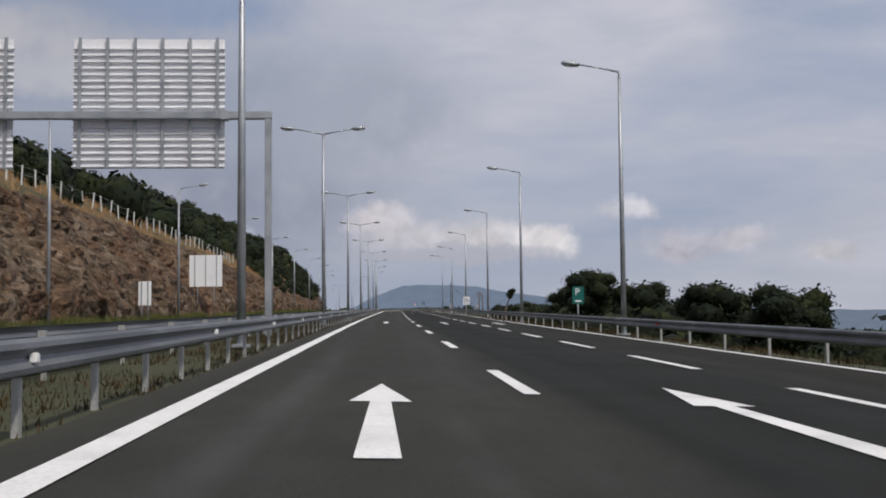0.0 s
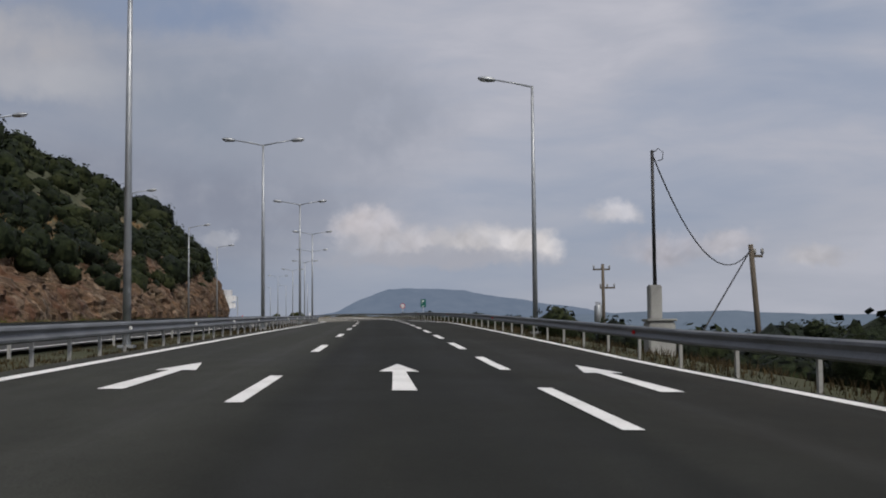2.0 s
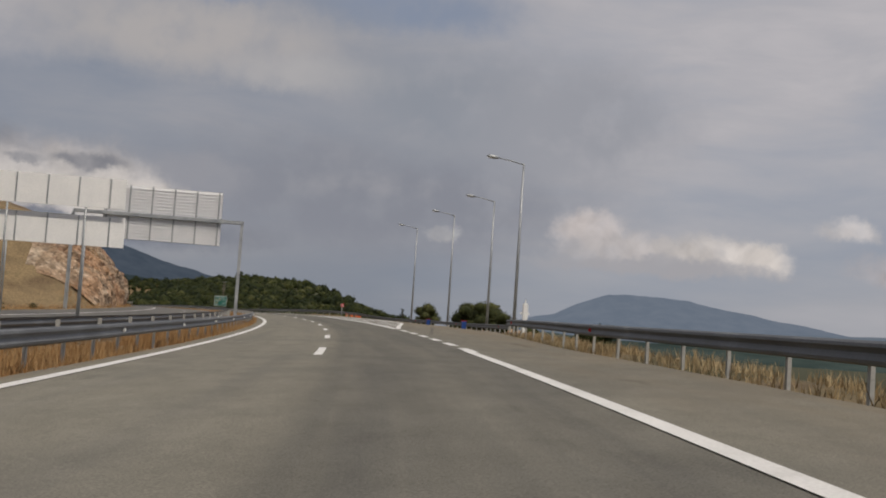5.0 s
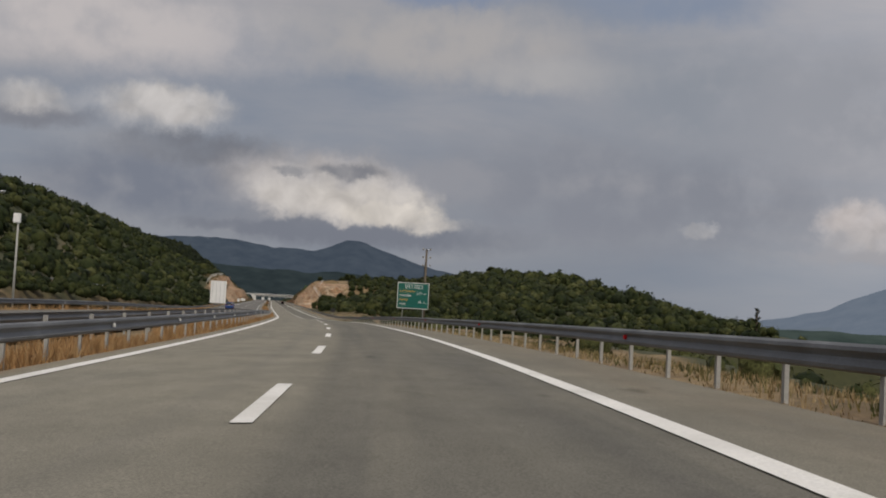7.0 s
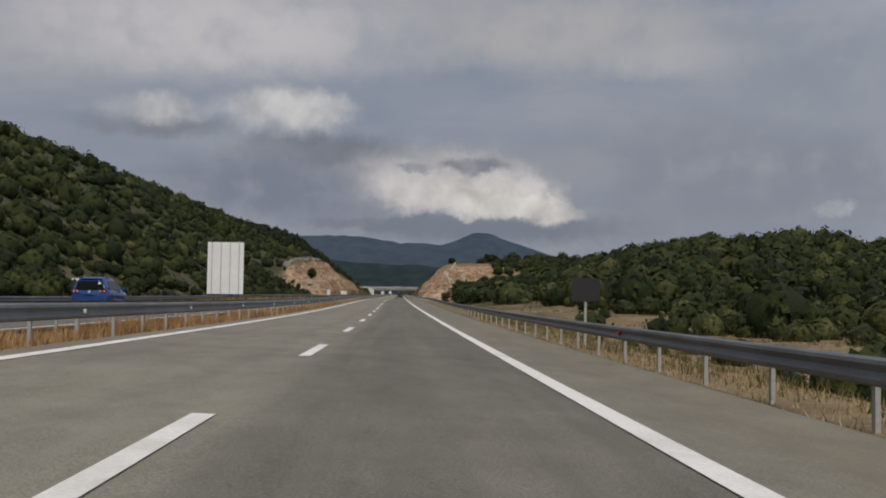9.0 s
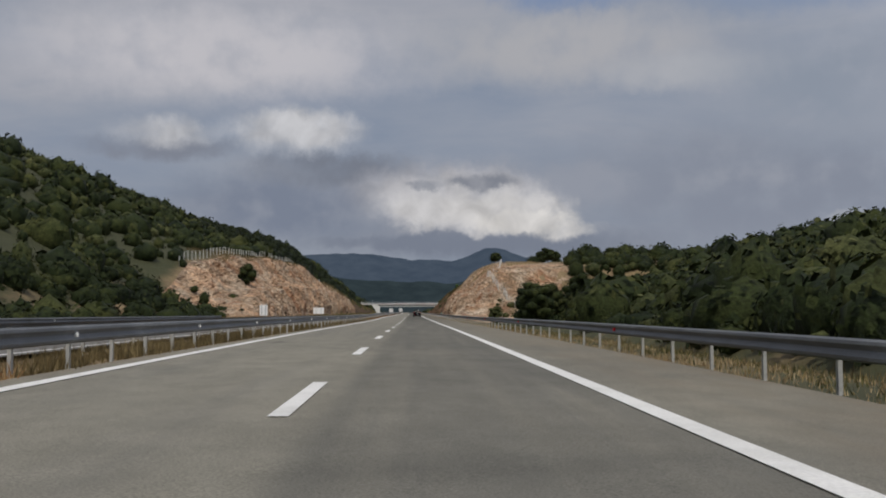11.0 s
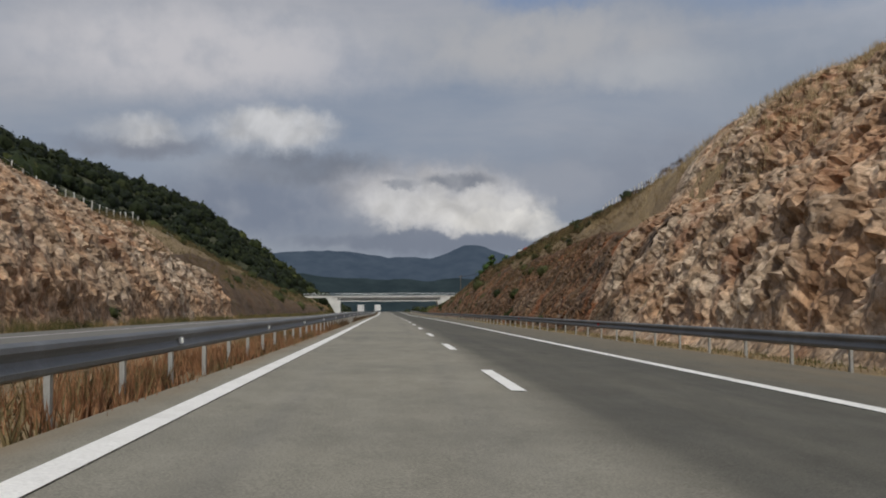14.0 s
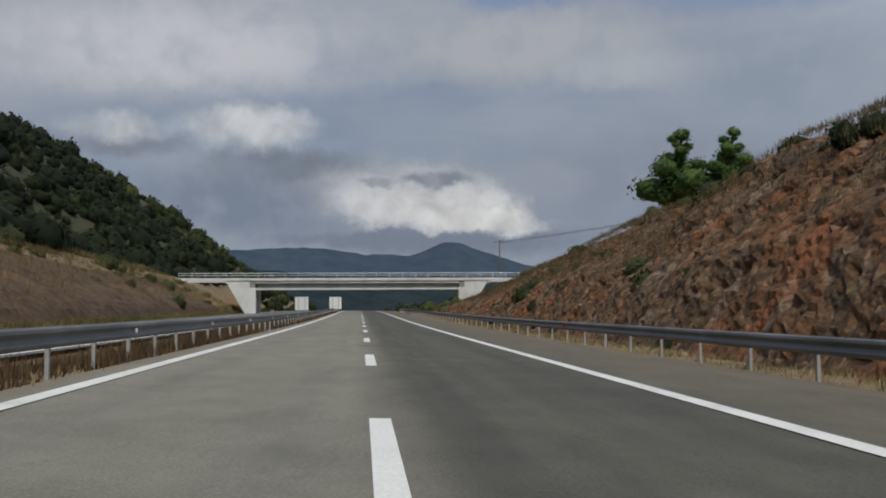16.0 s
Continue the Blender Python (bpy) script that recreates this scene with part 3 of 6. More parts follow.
def step(x, a_, b_):
    u = np.clip((np.asarray(x, float) - a_) / (b_ - a_), 0, 1)
    return u * u * (3 - 2 * u)


# ---- the lie of the land ----
def rail_right(s):
    return np.interp(s, [-60, 200, 235, 378, 390, 400, 412, 425, 448, 466, 474, 480, 487, 500, 700, 800, 1050, 1400], [11.6, 11.4, 10.6, 10.9, 11.8, 13.2, 16.2, 17.4, 18.5, 18.2, 14.6, 12.3, 10.9, 9.9, 10.4, 10.8, 11.2, 11.2])


def inner_top(s):
    """Height of the first rock face left of the road."""
    return np.interp(s, [-60, 60, 100, 165, 220, 300, 340], [7.8, 8.2, 7.2, 5.2, 6.2, 12.0, 14.5])


def left_top(s):
    return np.interp(s, [900, 926, 958, 985, 1012, 1050, 1085, 1127, 1145, 1230, 1300], [2.5, 8.6, 11.6, 12.4, 13.6, 13.6, 11.8, 10.4, 9.4, 6.4, 5.2])


def right_top(s):
    return np.interp(s, [1060, 1075, 1105, 1135, 1170, 1200, 1215, 1235, 1260, 1300, 1345], [0.88, 0.86, 0.82, 0.82, 0.80, 0.67, 0.59, 0.49, 0.38, 0.17, 0.08])


def near_top(s):
    return np.interp(s, [982, 988, 999, 1010, 1030, 1055, 1090], [0.0, 0.1, 0.85, 0.94, 1.04, 1.09, 1.06])


# the limestone cut stands in two tiers with a ledge between
NEAR_FACE = ([13.3, 14.2, 16.8, 17.8, 19.6, 21.0, 23.5, 27.0, 38.0, 70.0], [0.0, 0.6, 5.4, 6.3, 7.0, 9.6, 12.0, 13.6, 14.4, 15.5])
RIGHT_FACE = ([13.2, 14.0, 16.2, 20.0, 29.0, 38.0, 70.0], [0.0, 0.4, 5.4, 10.6, 16.4, 19.6, 22.0])


def land(s, d):
    """Height of the ground over the carriageway's level, in true metres."""
    s, d = np.broadcast_arrays(np.asarray(s, float), np.asarray(d, float))
    e_ = -d
    z = np.zeros(s.shape)
    base_z = np.interp(s, FINE, ROAD_Z)
    # right: a bank down to the plain, then the wooded hill and its cut
    r = rail_right(s)
    plain_ = -28.0 - base_z
    bank = -0.1 - 2.2 * step(d, r + 0.8, r + 9) * (1 - 0.5 * step(s, 480, 620))
    right = bank + (plain_ - bank) * np.where(s < 520, step(d, 14, 95), np.where(s < 640, step(d, 14 + (s - 520) * 0.17, 95 + (s - 520) * 1.4), step(d, 34, 260))) * np.maximum(1 - step(s, 800, 1100), np.maximum(step(d, 170, 340), step(s, 1600, 2400)))
    rise = np.interp(s + 0.6 * np.clip(d - 40, 0, 160), [740, 800, 860, 960, 1030, 1300, 1800], [0.0, 0.09, 0.17, 0.27, 0.36, 0.36, 0.3])
    hill = 33 * (1 - np.exp(-rise * np.clip(d - np.clip(7 + 0.155 * (s - 786), 17, 40), 0, None) / 33 * 1.25)) * (1 - step(d - 0.35 * (s - 1000), 108, 285)) * (1 - step(s, 1500, 2000))
    hill = hill * (1 - 0.55 * step(s, 1280, 1450)) * (1 - 0.45 * step(s, 985, 1015) * (1 - step(s, 1060, 1100)) * (1 - step(d, 60, 90)))
    cut = np.interp(d, *RIGHT_FACE) * right_top(s)
    tiers = np.interp(d, *NEAR_FACE) * near_top(s - 0.25 * np.clip(d - 24, 0, 30))
    cut = tiers + (cut - tiers) * step(s, 1062, 1092)
    cut = cut * (1 - step(d, 185, 330))
    in_cut = step(s, 970, 984) * (1 - step(s, 1335, 1365))
    blend = step(d, 30, 60)
    hill = hill * (1 - in_cut) + in_cut * (cut * (1 - blend) + np.maximum(cut, hill) * blend)
    right = np.where(hill > 0.02, np.maximum(right, hill - 0.4 - 34 * step(d, 120, 220) * (1 - step(hill, 0, 18))), right)
    # left: far carriageway, rock cuts and hills
    toe = step(e_, 15.2, 16.6)
    left = np.full(s.shape, -0.1)
    low_ground = -0.3 - 3.2 * step(e_, 16, 34) - (base_z * 0.6) * step(e_, 60, 420)
    over = np.interp(e_ - 21.4, [0, 5, 10, 20, 30, 40, 60, 80], [0, 4.0, 7.5, 13.0, 17.5, 21.5, 28.0, 33.0])
    first = inner_top(s) * np.clip((e_ - 16.4) / 5.0, 0, 1) ** 0.8 + over * np.interp(s, [0, 75, 160, 250, 300, 340], [0.78, 0.8, 0.98, 1.06, 1.0, 0.92])
    first = first * (1 - step(s, 334 + 0.75 * np.clip(e_ - 19, 0, 60), 348 + 0.75 * np.clip(e_ - 19, 0, 60)))
    second = np.interp(e_, [16.2, 18.5, 21, 30, 50], [0, 5.5, 8.5, 12, 15]) * step(s, 440, 456) * (1 - step(s, 494, 512))
    front = np.interp(s, [520, 640, 800, 840, 900, 930, 1400], [46, 36, 32, 27, 21, 24, 22])
    ridge = np.interp(s, [540, 640, 760, 900, 1000, 1300, 1500, 2200], [0, 22, 44, 48, 58, 56, 56, 50])
    climb = np.clip(e_ - front, 0, None)
    third = ridge * np.tanh(climb * (0.72 + 0.28 * step(climb, 25, 70)) * np.interp(s, [750, 860, 1000, 1200, 1300, 1400], [0.95, 0.76, 0.74, 0.74, 0.92, 1.12]) / np.maximum(ridge, 1)) * (1 - step(s, 1500, 2100))
    ledged = left_top(s) * np.interp(e_, [15.6, 18.6, 21.6, 27, 30], [0, 0.46, 0.52, 1.0, 1.04]) + np.clip(e_ - 30, 0, 30) * 0.26
    earthy = left_top(s) * np.clip((e_ - 15.6) / 9.4, 0, 1) ** 0.75 + np.clip(e_ - 25, 0, 30) * 0.26
    cut3 = ledged + (earthy - ledged) * step(s, 1105, 1140)
    in3 = step(s, 895, 925) * (1 - step(s, 1318, 1345))
    third = third * (1 - in3) + in3 * np.maximum(cut3, third * step(e_, 30, 60))
    lumps = np.maximum(np.maximum(first, second), third) * (1 - step(e_, 170, 420))
    left = np.where(lumps > 0.05, np.maximum(lumps, low_ground * 0.0), low_ground)
    left = np.where(e_ < 15.2, -0.12, left * toe)
    z = np.where(d > r + 0.5, right, np.where(e_ > 3.0, left, -0.12))
    # uneven ground away from the paving
    rough_ = step(np.maximum(d - r, e_ - 16), 1.0, 12.0)
    p = np.stack([s, d, 0 * s], -1)
    return z + rough_ * ((fbm(p / 9.0, 4, 3) - 0.5) * 1.6 + (fbm(p / 60.0, 3, 9) - 0.5) * 5.0 * step(np.abs(d), 40, 140))


def ground_spot(s, d, lift=0.0):
    """Scene units on the ground; far from the road the sheet spreads without folding in the bend."""
    s, d = np.broadcast_arrays(np.asarray(s, float), np.asarray(d, float))
    near = np.clip(d, -120, 120)
    p = spot(s, near, land(s, d) + lift)
    p[..., 0] += K * (d - near) * math.cos(radians(20 / LONG))
    p[..., 1] += K * (d - near) * math.sin(radians(20 / LONG))
    return p


COLUMNS = [-4500, -2800, -1700, -1000, -600, -380, -250, -180, -140, -115, -98, -86, -76, -68, -61, -55, -50, -46, -42, -38.5, -35, -32, -29, -27, -25, -23, -21.5, -20, -18.8, -17.8, -17, -16.4, -15.8, -15.2, -14.6, -9, -3.4, -2.9, -2.2, -1.5, -0.9, -0.5, 3, 7, 9.4, 10.2, 11, 11.8, 12.6, 13.4, 14.2, 15, 16, 17, 18.2, 19.5, 21, 23, 25.5, 28, 31, 34, 38, 42, 47, 53, 60, 68, 78, 90, 105, 125, 150, 180, 220, 280, 360, 480, 680, 1000, 1600, 2600, 4500, 7000]
ALONG = np.concatenate([np.arange(-120, 1440, 3.0), np.arange(1440, 2000, 20), np.geomspace(2000, 8600, 22)])
gs, gd = np.meshgrid(ALONG, COLUMNS, indexing="ij")
FACES = [(-60, 346, -16.0, -22.6), (446, 506, -16.0, -23.5), (900, 1118, -15.6, -29.0), (1112, 1290, -15.6, -23.0), (980, 1068, 13.3, 30.0), (1060, 1150, 13.3, 18.4), (1150, 1300, 13.3, 21.0)]
bed = 0 * gs    # the ground lies deeper under the rock faces
for s0, s1, d0, d1 in FACES:
    u = np.clip((gd - d0) / (d1 - d0), 0, 1)
    bed = np.maximum(bed, 1.8 * step(gs, s0 + 2, s0 + 6) * (1 - step(gs, s1 - 6, s1 - 2)) * step(u, 0.05, 0.3) * (1 - step(u, 0.8, 0.97)))
ground = mesh_object("ground", ground_spot(gs, gd, -bed).reshape(-1, 3), grid_faces(len(ALONG), len(COLUMNS)), GROUND, True)
tagged(ground, "dry earth and grass with green patches beside the motorway", "ground", kind="structure")
wet = np.where(gd > 0, np.interp(gs, [0, 280, 420, 700, 800, 1000, 1010, 1400], [0.75, 0.7, 0.45, 0.35, 0.6, 0.7, 0.2, 0.35]), np.interp(gs, [0, 340, 440, 560, 700, 930, 950, 1400], [0.55, 0.6, 0.25, 0.35, 0.55, 0.5, 0.3, 0.3]))
wet = np.where((gd < -30) | (gd > 45), 0.75, wet)
wet = np.where((gd > -3.5) & (gd < -0.4), np.where(gs < 330, 0.85, 0.05), wet)
wet = np.where((gs > 975) & (gs < 1135) & (gd > 13) & (gd < 75), 0.12, wet)
wet = np.where((gs > 1135) & (gs < 1320) & (gd > 13) & (gd < 60), 0.25, wet)
wet = np.where((gs > 550) & (gs < 830) & (gd < -16) & (gd > -60), 0.6, wet)
layer = ground.data.attributes.new("green", "FLOAT", "POINT")
layer.data.foreach_set("value", wet.ravel().astype(np.float32))


def strip(name, s_from, s_to, lefts, rights, z, material, pace=3.0, cols=6):
    """A paved strip between two lines, with offsets and way along it as UV."""
    ss = np.arange(s_from, s_to + 0.01, pace)
    lo, hi = np.broadcast_to(lefts(ss) if callable(lefts) else lefts, ss.shape), np.broadcast_to(rights(ss) if callable(rights) else rights, ss.shape)
    f_ = np.linspace(0, 1, cols)
    dd = lo[:, None] * (1 - f_) + hi[:, None] * f_
    s2 = np.broadcast_to(ss[:, None], dd.shape)
    return mesh_object(name, spot(s2, dd, z).reshape(-1, 3), grid_faces(len(ss), cols), material, True, np.stack([dd, s2], -1).reshape(-1, 2))


def paved_edge(s):
    return rail_right(s) - 0.55


road = strip("road", -120, 1500, -0.62, paved_edge, 0.0, ASPHALT, 3.0, 14)
tagged(road, "grey worn asphalt carriageway with white lane markings", "road", kind="structure")
far_road = strip("road_opposite", -120, 1500, -14.4, -3.5, 0.0, FAR_ASPHALT, 3.0, 4)
tagged(far_road, "worn grey asphalt of the opposite carriageway", "road", kind="structure")


# ---- road markings ----
def marking(name, s_from, s_to, d_line, width, pace=3.0, z=0.012):
    if not callable(d_line):
        fixed = d_line
        d_line = lambda q: np.full(np.shape(q), fixed)
    n_ = max(2, int(math.ceil((s_to - s_from) / pace)) + 1)
    ss = np.linspace(s_from, s_to, n_)
    mid = d_line(ss)
    dd = np.stack([mid - width / 2, mid + width / 2], -1)
    ob = mesh_object(name, spot(ss[:, None], dd, z).reshape(-1, 3), grid_faces(n_, 2), PAINT, True)
    ob.parent = road
    return ob


def outer_line(s):
    return np.interp(s, [-120, 200, 212, 229, 1500], [10.66, 10.62, 9.15, 7.42, 7.42])


marking("edge_line", -120, 1500, 0.06, 0.26)
marking("edge_line", -120, 376, outer_line, 0.22)
marking("edge_line", 401, 467.2, 7.45, 0.3)
marking("edge_line", 482, 1500, 7.42, 0.26)
marking("edge_line", -120, 1500, -3.9, 0.18)
marking("edge_line", -120, 1500, -11.6, 0.18)
for i in range(-4, 30):
    marking("lane_dash", -2.35 + 12.005 * i, -2.35 + 12.005 * i + 4.05, 3.72, 0.2)
for i in range(0, 33):
    marking("lane_dash", 385.66 + 12.005 * (i - 1), 385.66 + 12.005 * (i - 1) + 4.05, 3.72, 0.2)
for i in range(0, 44):
    marking("lane_dash", 794.77 + 12.005 * (i - 1), 794.77 + 12.005 * (i - 1) + 4.05, 3.72, 0.2)
for i in range(0, 110):
    marking("lane_dash", 12.0 * i, 12.0 * i + 4.0, -7.75, 0.14)
for i in range(-4, 28):
    marking("lane_dash", 2.8 + 8.043 * i, 2.8 + 8.043 * i + 4.3, 7.45, 0.2)
for i in range(6):
    marking("short_dash", 375.2 + 4.1 * i, 377.6 + 4.1 * i, 7.5, 0.26)
for i in range(3):
    marking("short_dash", 468.9 + 4.2 * i, 471.55 + 4.2 * i, 7.44, 0.26)


def gore_edge(s):
    return np.interp(s, [400.6, 407.5, 419, 434, 446, 456, 466], [7.55, 8.3, 10.0, 10.1, 9.5, 8.9, 7.6])


marking("gore_line", 400.6, 466, gore_edge, 0.26, 1.5)
for i in range(23):
    q = 404.2 + 2.7 * i
    right_end = 8.0
    for _ in range(12):
        right_end = float(gore_edge(q - 1.7 * (right_end - 7.62)))
    if right_end > 7.95:
        back = 1.7 * (right_end - 7.62)
        v = [spot(q, 7.62, 0.012), spot(q + 0.8, 7.62, 0.012), spot(q - back + 0.8, right_end, 0.012), spot(q - back, right_end, 0.012)]
        mesh_object("hatching", v, [(0, 3, 2, 1)], PAINT).parent = road


def lane_arrow(s, d):
    """A straight-ahead arrow, nearly six metres long."""
    shape = [(0, -0.16), (0, 0.16), (3.6, 0.11), (3.6, 0.33), (5.8, 0.0), (3.6, -0.33), (3.6, -0.11)]
    v = [spot(s + a_, d + b_, 0.012) for a_, b_ in shape]
    bm = bmesh.new()
    bm.faces.new([bm.verts.new(q) for q in v])
    me = bpy.data.meshes.new("lane_arrow")
    bm.to_mesh(me)
    bm.free()
    me.materials.append(PAINT)
    new("lane_arrow", me).parent = road


for q in (-7.0, 41.4, 143.3):
    for d in (1.95, 5.6, 9.0):
        lane_arrow(q, d)


# ---- guard rails ----
W_SHAPE = [(0.0, 0.0), (0.055, 0.03), (0.065, 0.075), (0.02, 0.12), (0.0, 0.155), (0.02, 0.19), (0.065, 0.235), (0.055, 0.28), (0.0, 0.31)]


def guard_rail(s_from, s_to, line, face, gap, label, reflector, every):
    """A corrugated rail on posts; face is +1 where its front looks to the right."""
    rail = thing("guard_rail", label, "guard rail", Matrix(), "motorway guard rails")
    ss = np.arange(s_from, s_to + 0.01, 2.0)
    front = [(face * x, 0.38 + z) for x, z in W_SHAPE]
    back = [(face * (x - 0.012), 0.38 + z) for x, z in reversed(W_SHAPE)]
    prof = np.array(front + back + front[:1])
    d0 = line(ss)
    v = spot(ss[:, None], d0[:, None] + prof[None, :, 0], prof[None, :, 1]).reshape(-1, 3)
    beam = mesh_object("beam", v, grid_faces(len(ss), len(prof)), RAIL_STEEL, False)
    beam.parent = rail
    bm = box(-0.03, 0.03, -0.05, 0.05, -0.35, 0.62)
    box(0.0, 0.08, -0.04, 0.04, 0.44, 0.62, bm=bm)
    bmesh.ops.transform(bm, matrix=Matrix.Scale(K, 4), verts=bm.verts)
    me = bpy.data.meshes.new("post")
    bm.to_mesh(me)
    bm.free()
    me.materials.append(POST_STEEL)
    count = 0
    for q in np.arange(s_from + 0.6, s_to, gap):
        post = new("post", me)
        dl = float(line(q)) - face * 0.09
        post.parent = rail
        post.matrix_world = stand(float(q), dl) @ (Matrix() if face > 0 else pose(0, 0, 0, 0, 0, 180))
        count += 1
        if count % every == 0:
            rb = new("reflector", REFL[reflector])
            rb.parent = rail
            rb.matrix_world = stand(float(q), float(line(q)) + face * 0.05, 0.53)
    return rail


REFL = {}
for key, m in (("white", REFLECT), ("red", REFLECT_RED)):
    bm = box(-0.035, 0.035, -0.05, 0.05, -0.045, 0.045, 0.012)
    bmesh.ops.transform(bm, matrix=Matrix.Scale(K, 4), verts=bm.verts)
    REFL[key] = bpy.data.meshes.new("reflector")
    bm.to_mesh(REFL[key])
    bm.free()
    REFL[key].materials.append(m)

inner = lambda q: np.full(np.shape(q), -0.92)
for a_, b_, gap in ((-60, 240, 2.0), (240, 620, 2.0), (620, 980, 2.3), (980, 1340, 2.3)):
    guard_rail(a_, b_, inner, 1, gap, "long grey corrugated steel guard rail on posts along the median", "white", 4)
for a_, b_, gap in ((-60, 240, 3.0), (240, 620, 2.2), (620, 980, 2.7), (980, 1340, 2.7)):
    guard_rail(a_, b_, rail_right, -1, gap, "long grey corrugated steel guard rail on posts by the verge", "red", 9)
for a_, b_ in ((-60, 500), (500, 860)):
    guard_rail(a_, b_, lambda q: np.full(np.shape(q), -3.1), -1, 4.0, "grey steel guard rail of the opposite carriageway", "white", 9)
for a_, b_ in ((500, 700), (700, 880)):
    guard_rail(a_, b_, lambda q: np.full(np.shape(q), -14.7), 1, 8.0, "grey steel guard rail at the far verge", "white", 9)


# ---- mended and cracked paving ----
def tar_line(pts, width, name, label):
    """A band of bitumen along places (way along, offset) on the road."""
    pts = np.array(pts, float)
    way = np.concatenate([[0], np.cumsum(np.hypot(*np.diff(pts, axis=0).T))])
    n_ = max(3, int(way[-1] / 0.25))
    at = np.linspace(0, way[-1], n_)
    q = np.stack([np.interp(at, way, pts[:, 0]), np.interp(at, way, pts[:, 1])], -1)
    t_ = np.gradient(q, axis=0)
    t_ /= np.linalg.norm(t_, axis=1)[:, None] + 1e-9
    nrm = np.stack([-t_[:, 1], t_[:, 0]], -1)
    wob = np.stack([at * 1.7, 0 * at, 0 * at + len(pts)], -1)
    q = q + nrm * ((fbm(wob, 3, 61) - 0.5) * 0.22)[:, None]
    half = (width * (0.3 + 0.5 * fbm(wob * 2, 3, 71)) * np.clip(np.minimum(at, way[-1] - at) / (0.1 * way[-1]), 0.15, 1))[:, None]
    lo, hi = q - nrm * half, q + nrm * half
    both = np.stack([lo, hi], 1)
    ob = mesh_object(name, spot(both[..., 0], both[..., 1], 0.006).reshape(-1, 3), grid_faces(n_, 2), TAR, True)
    ob.parent = road
    return tagged(ob, label)


tar_line([(407.4, 9.81), (404.55, 9.98), (403.2, 9.7), (401.5, 9.47), (399.25, 9.14), (397.1, 8.82), (392.0, 8.2)], 0.05, "crack", "dark sealed crack")
tar_line([(403.75, -0.3), (403.7, 0.8), (403.8, 1.9), (403.7, 2.9)], 0.34, "patch", "dark bitumen patch")
tar_line([(402.1, 7.85), (402.1, 8.5)], 0.36, "patch", "dark bitumen patch")
tar_line([(404.3, 8.45), (404.25, 8.7)], 0.2, "patch", "dark bitumen patch")
tar_line([(540.95, 5.66), (540.95, 5.88)], 0.2, "patch", "dark bitumen patch")
tar_line([(583.0, 4.4), (583.9, 4.85), (584.2, 5.1)], 0.06, "patch", "dark bitumen patch")
tar_line([(432.5, 5.0), (432.4, 5.35), (432.3, 5.6)], 0.16, "patch", "dark oil stain")
tar_line([(433.1, 5.5), (433.5, 5.8), (433.9, 6.1)], 0.22, "patch", "dark oil stain")


# ---- rock cuts ----
def rock_face(name, label, s_from, s_to, profile, side, material, seed, out=1.0, pace=0.42, rows_=34):
    """A blasted rock face over the ground: profile gives offsets and heights from toe to top at each place."""
    ss = np.arange(s_from, s_to + 0.01, pace)
    f_ = np.linspace(0, 1, rows_)
    dd, zz = np.empty((len(ss), rows_)), np.empty((len(ss), rows_))
    for i, q in enumerate(ss):
        pd, pz = profile(q)
        run = np.concatenate([[0], np.cumsum(np.hypot(np.diff(pd), np.diff(pz)))])
        dd[i], zz[i] = np.interp(f_ * run[-1], run, pd), np.interp(f_ * run[-1], run, pz)
    s2 = np.broadcast_to(ss[:, None], dd.shape)
    p = np.stack([s2, dd * 1.0, zz * 1.0], -1)
    warp = np.stack([fbm(p / 3.0, 2, seed), fbm(p / 3.0, 2, seed + 3), fbm(p / 3.0, 2, seed + 5)], -1) * 1.2
    far1, big = cells((p / [2.6, 2.6, 2.6] + warp * 0.7), seed)
    far2, mid = cells((p / [0.75, 0.75, 0.75] + warp), seed + 50)
    far3, small = cells((p / [0.4, 0.4, 0.4] + warp), seed + 90)
    gully = (1 - np.abs(2 * fbm(np.stack([s2 / 7.0 + zz * 0.04, 0 * s2, zz / 22.0], -1), 3, seed + 17) - 1)) ** 5
    ledge = step(f_[None] + 0.35 * (fbm(np.stack([s2 / 16.0, 0 * s2, 0 * s2], -1), 3, seed + 23) - 0.5), 0.52, 0.36)
    push = 0.5 * (big - 0.5) + 0.44 * (mid - 0.5) + 0.4 * (small - 0.5) + 2.2 * (fbm(p / 12.0, 3, seed + 11) - 0.5) - 0.25 * far2 - 1.1 * gully + 0.9 * ledge
    edge = np.clip(np.minimum(f_, 1 - f_) * 9, 0, 1)[None] * np.clip(np.minimum(ss - s_from, s_to - ss) / 4, 0, 1)[:, None]
    push = push * edge * out + 0.35
    dd2, zz2 = dd - side * push * 0.85, zz + push * 0.35 * edge
    s3 = s2 + 0.4 * (fbm(p / 1.2, 2, seed + 31) - 0.5)
    v = spot(s3, dd2, zz2)
    faces = grid_faces(len(ss), rows_)
    if side < 0:
        faces = faces[:, ::-1]
    ob = mesh_object(name, v.reshape(-1, 3), faces, material, False)
    return tagged(ob, label, "rock face", kind="structure")


def face_profile(lo, hi, n_=14):
    """Offsets and heights of the land from lo to hi; hi may change along the road."""
    def at(q):
        pd = np.linspace(lo, float(hi(q)) if callable(hi) else hi, n_)
        return pd, land(np.full(n_, q), pd)
    return at


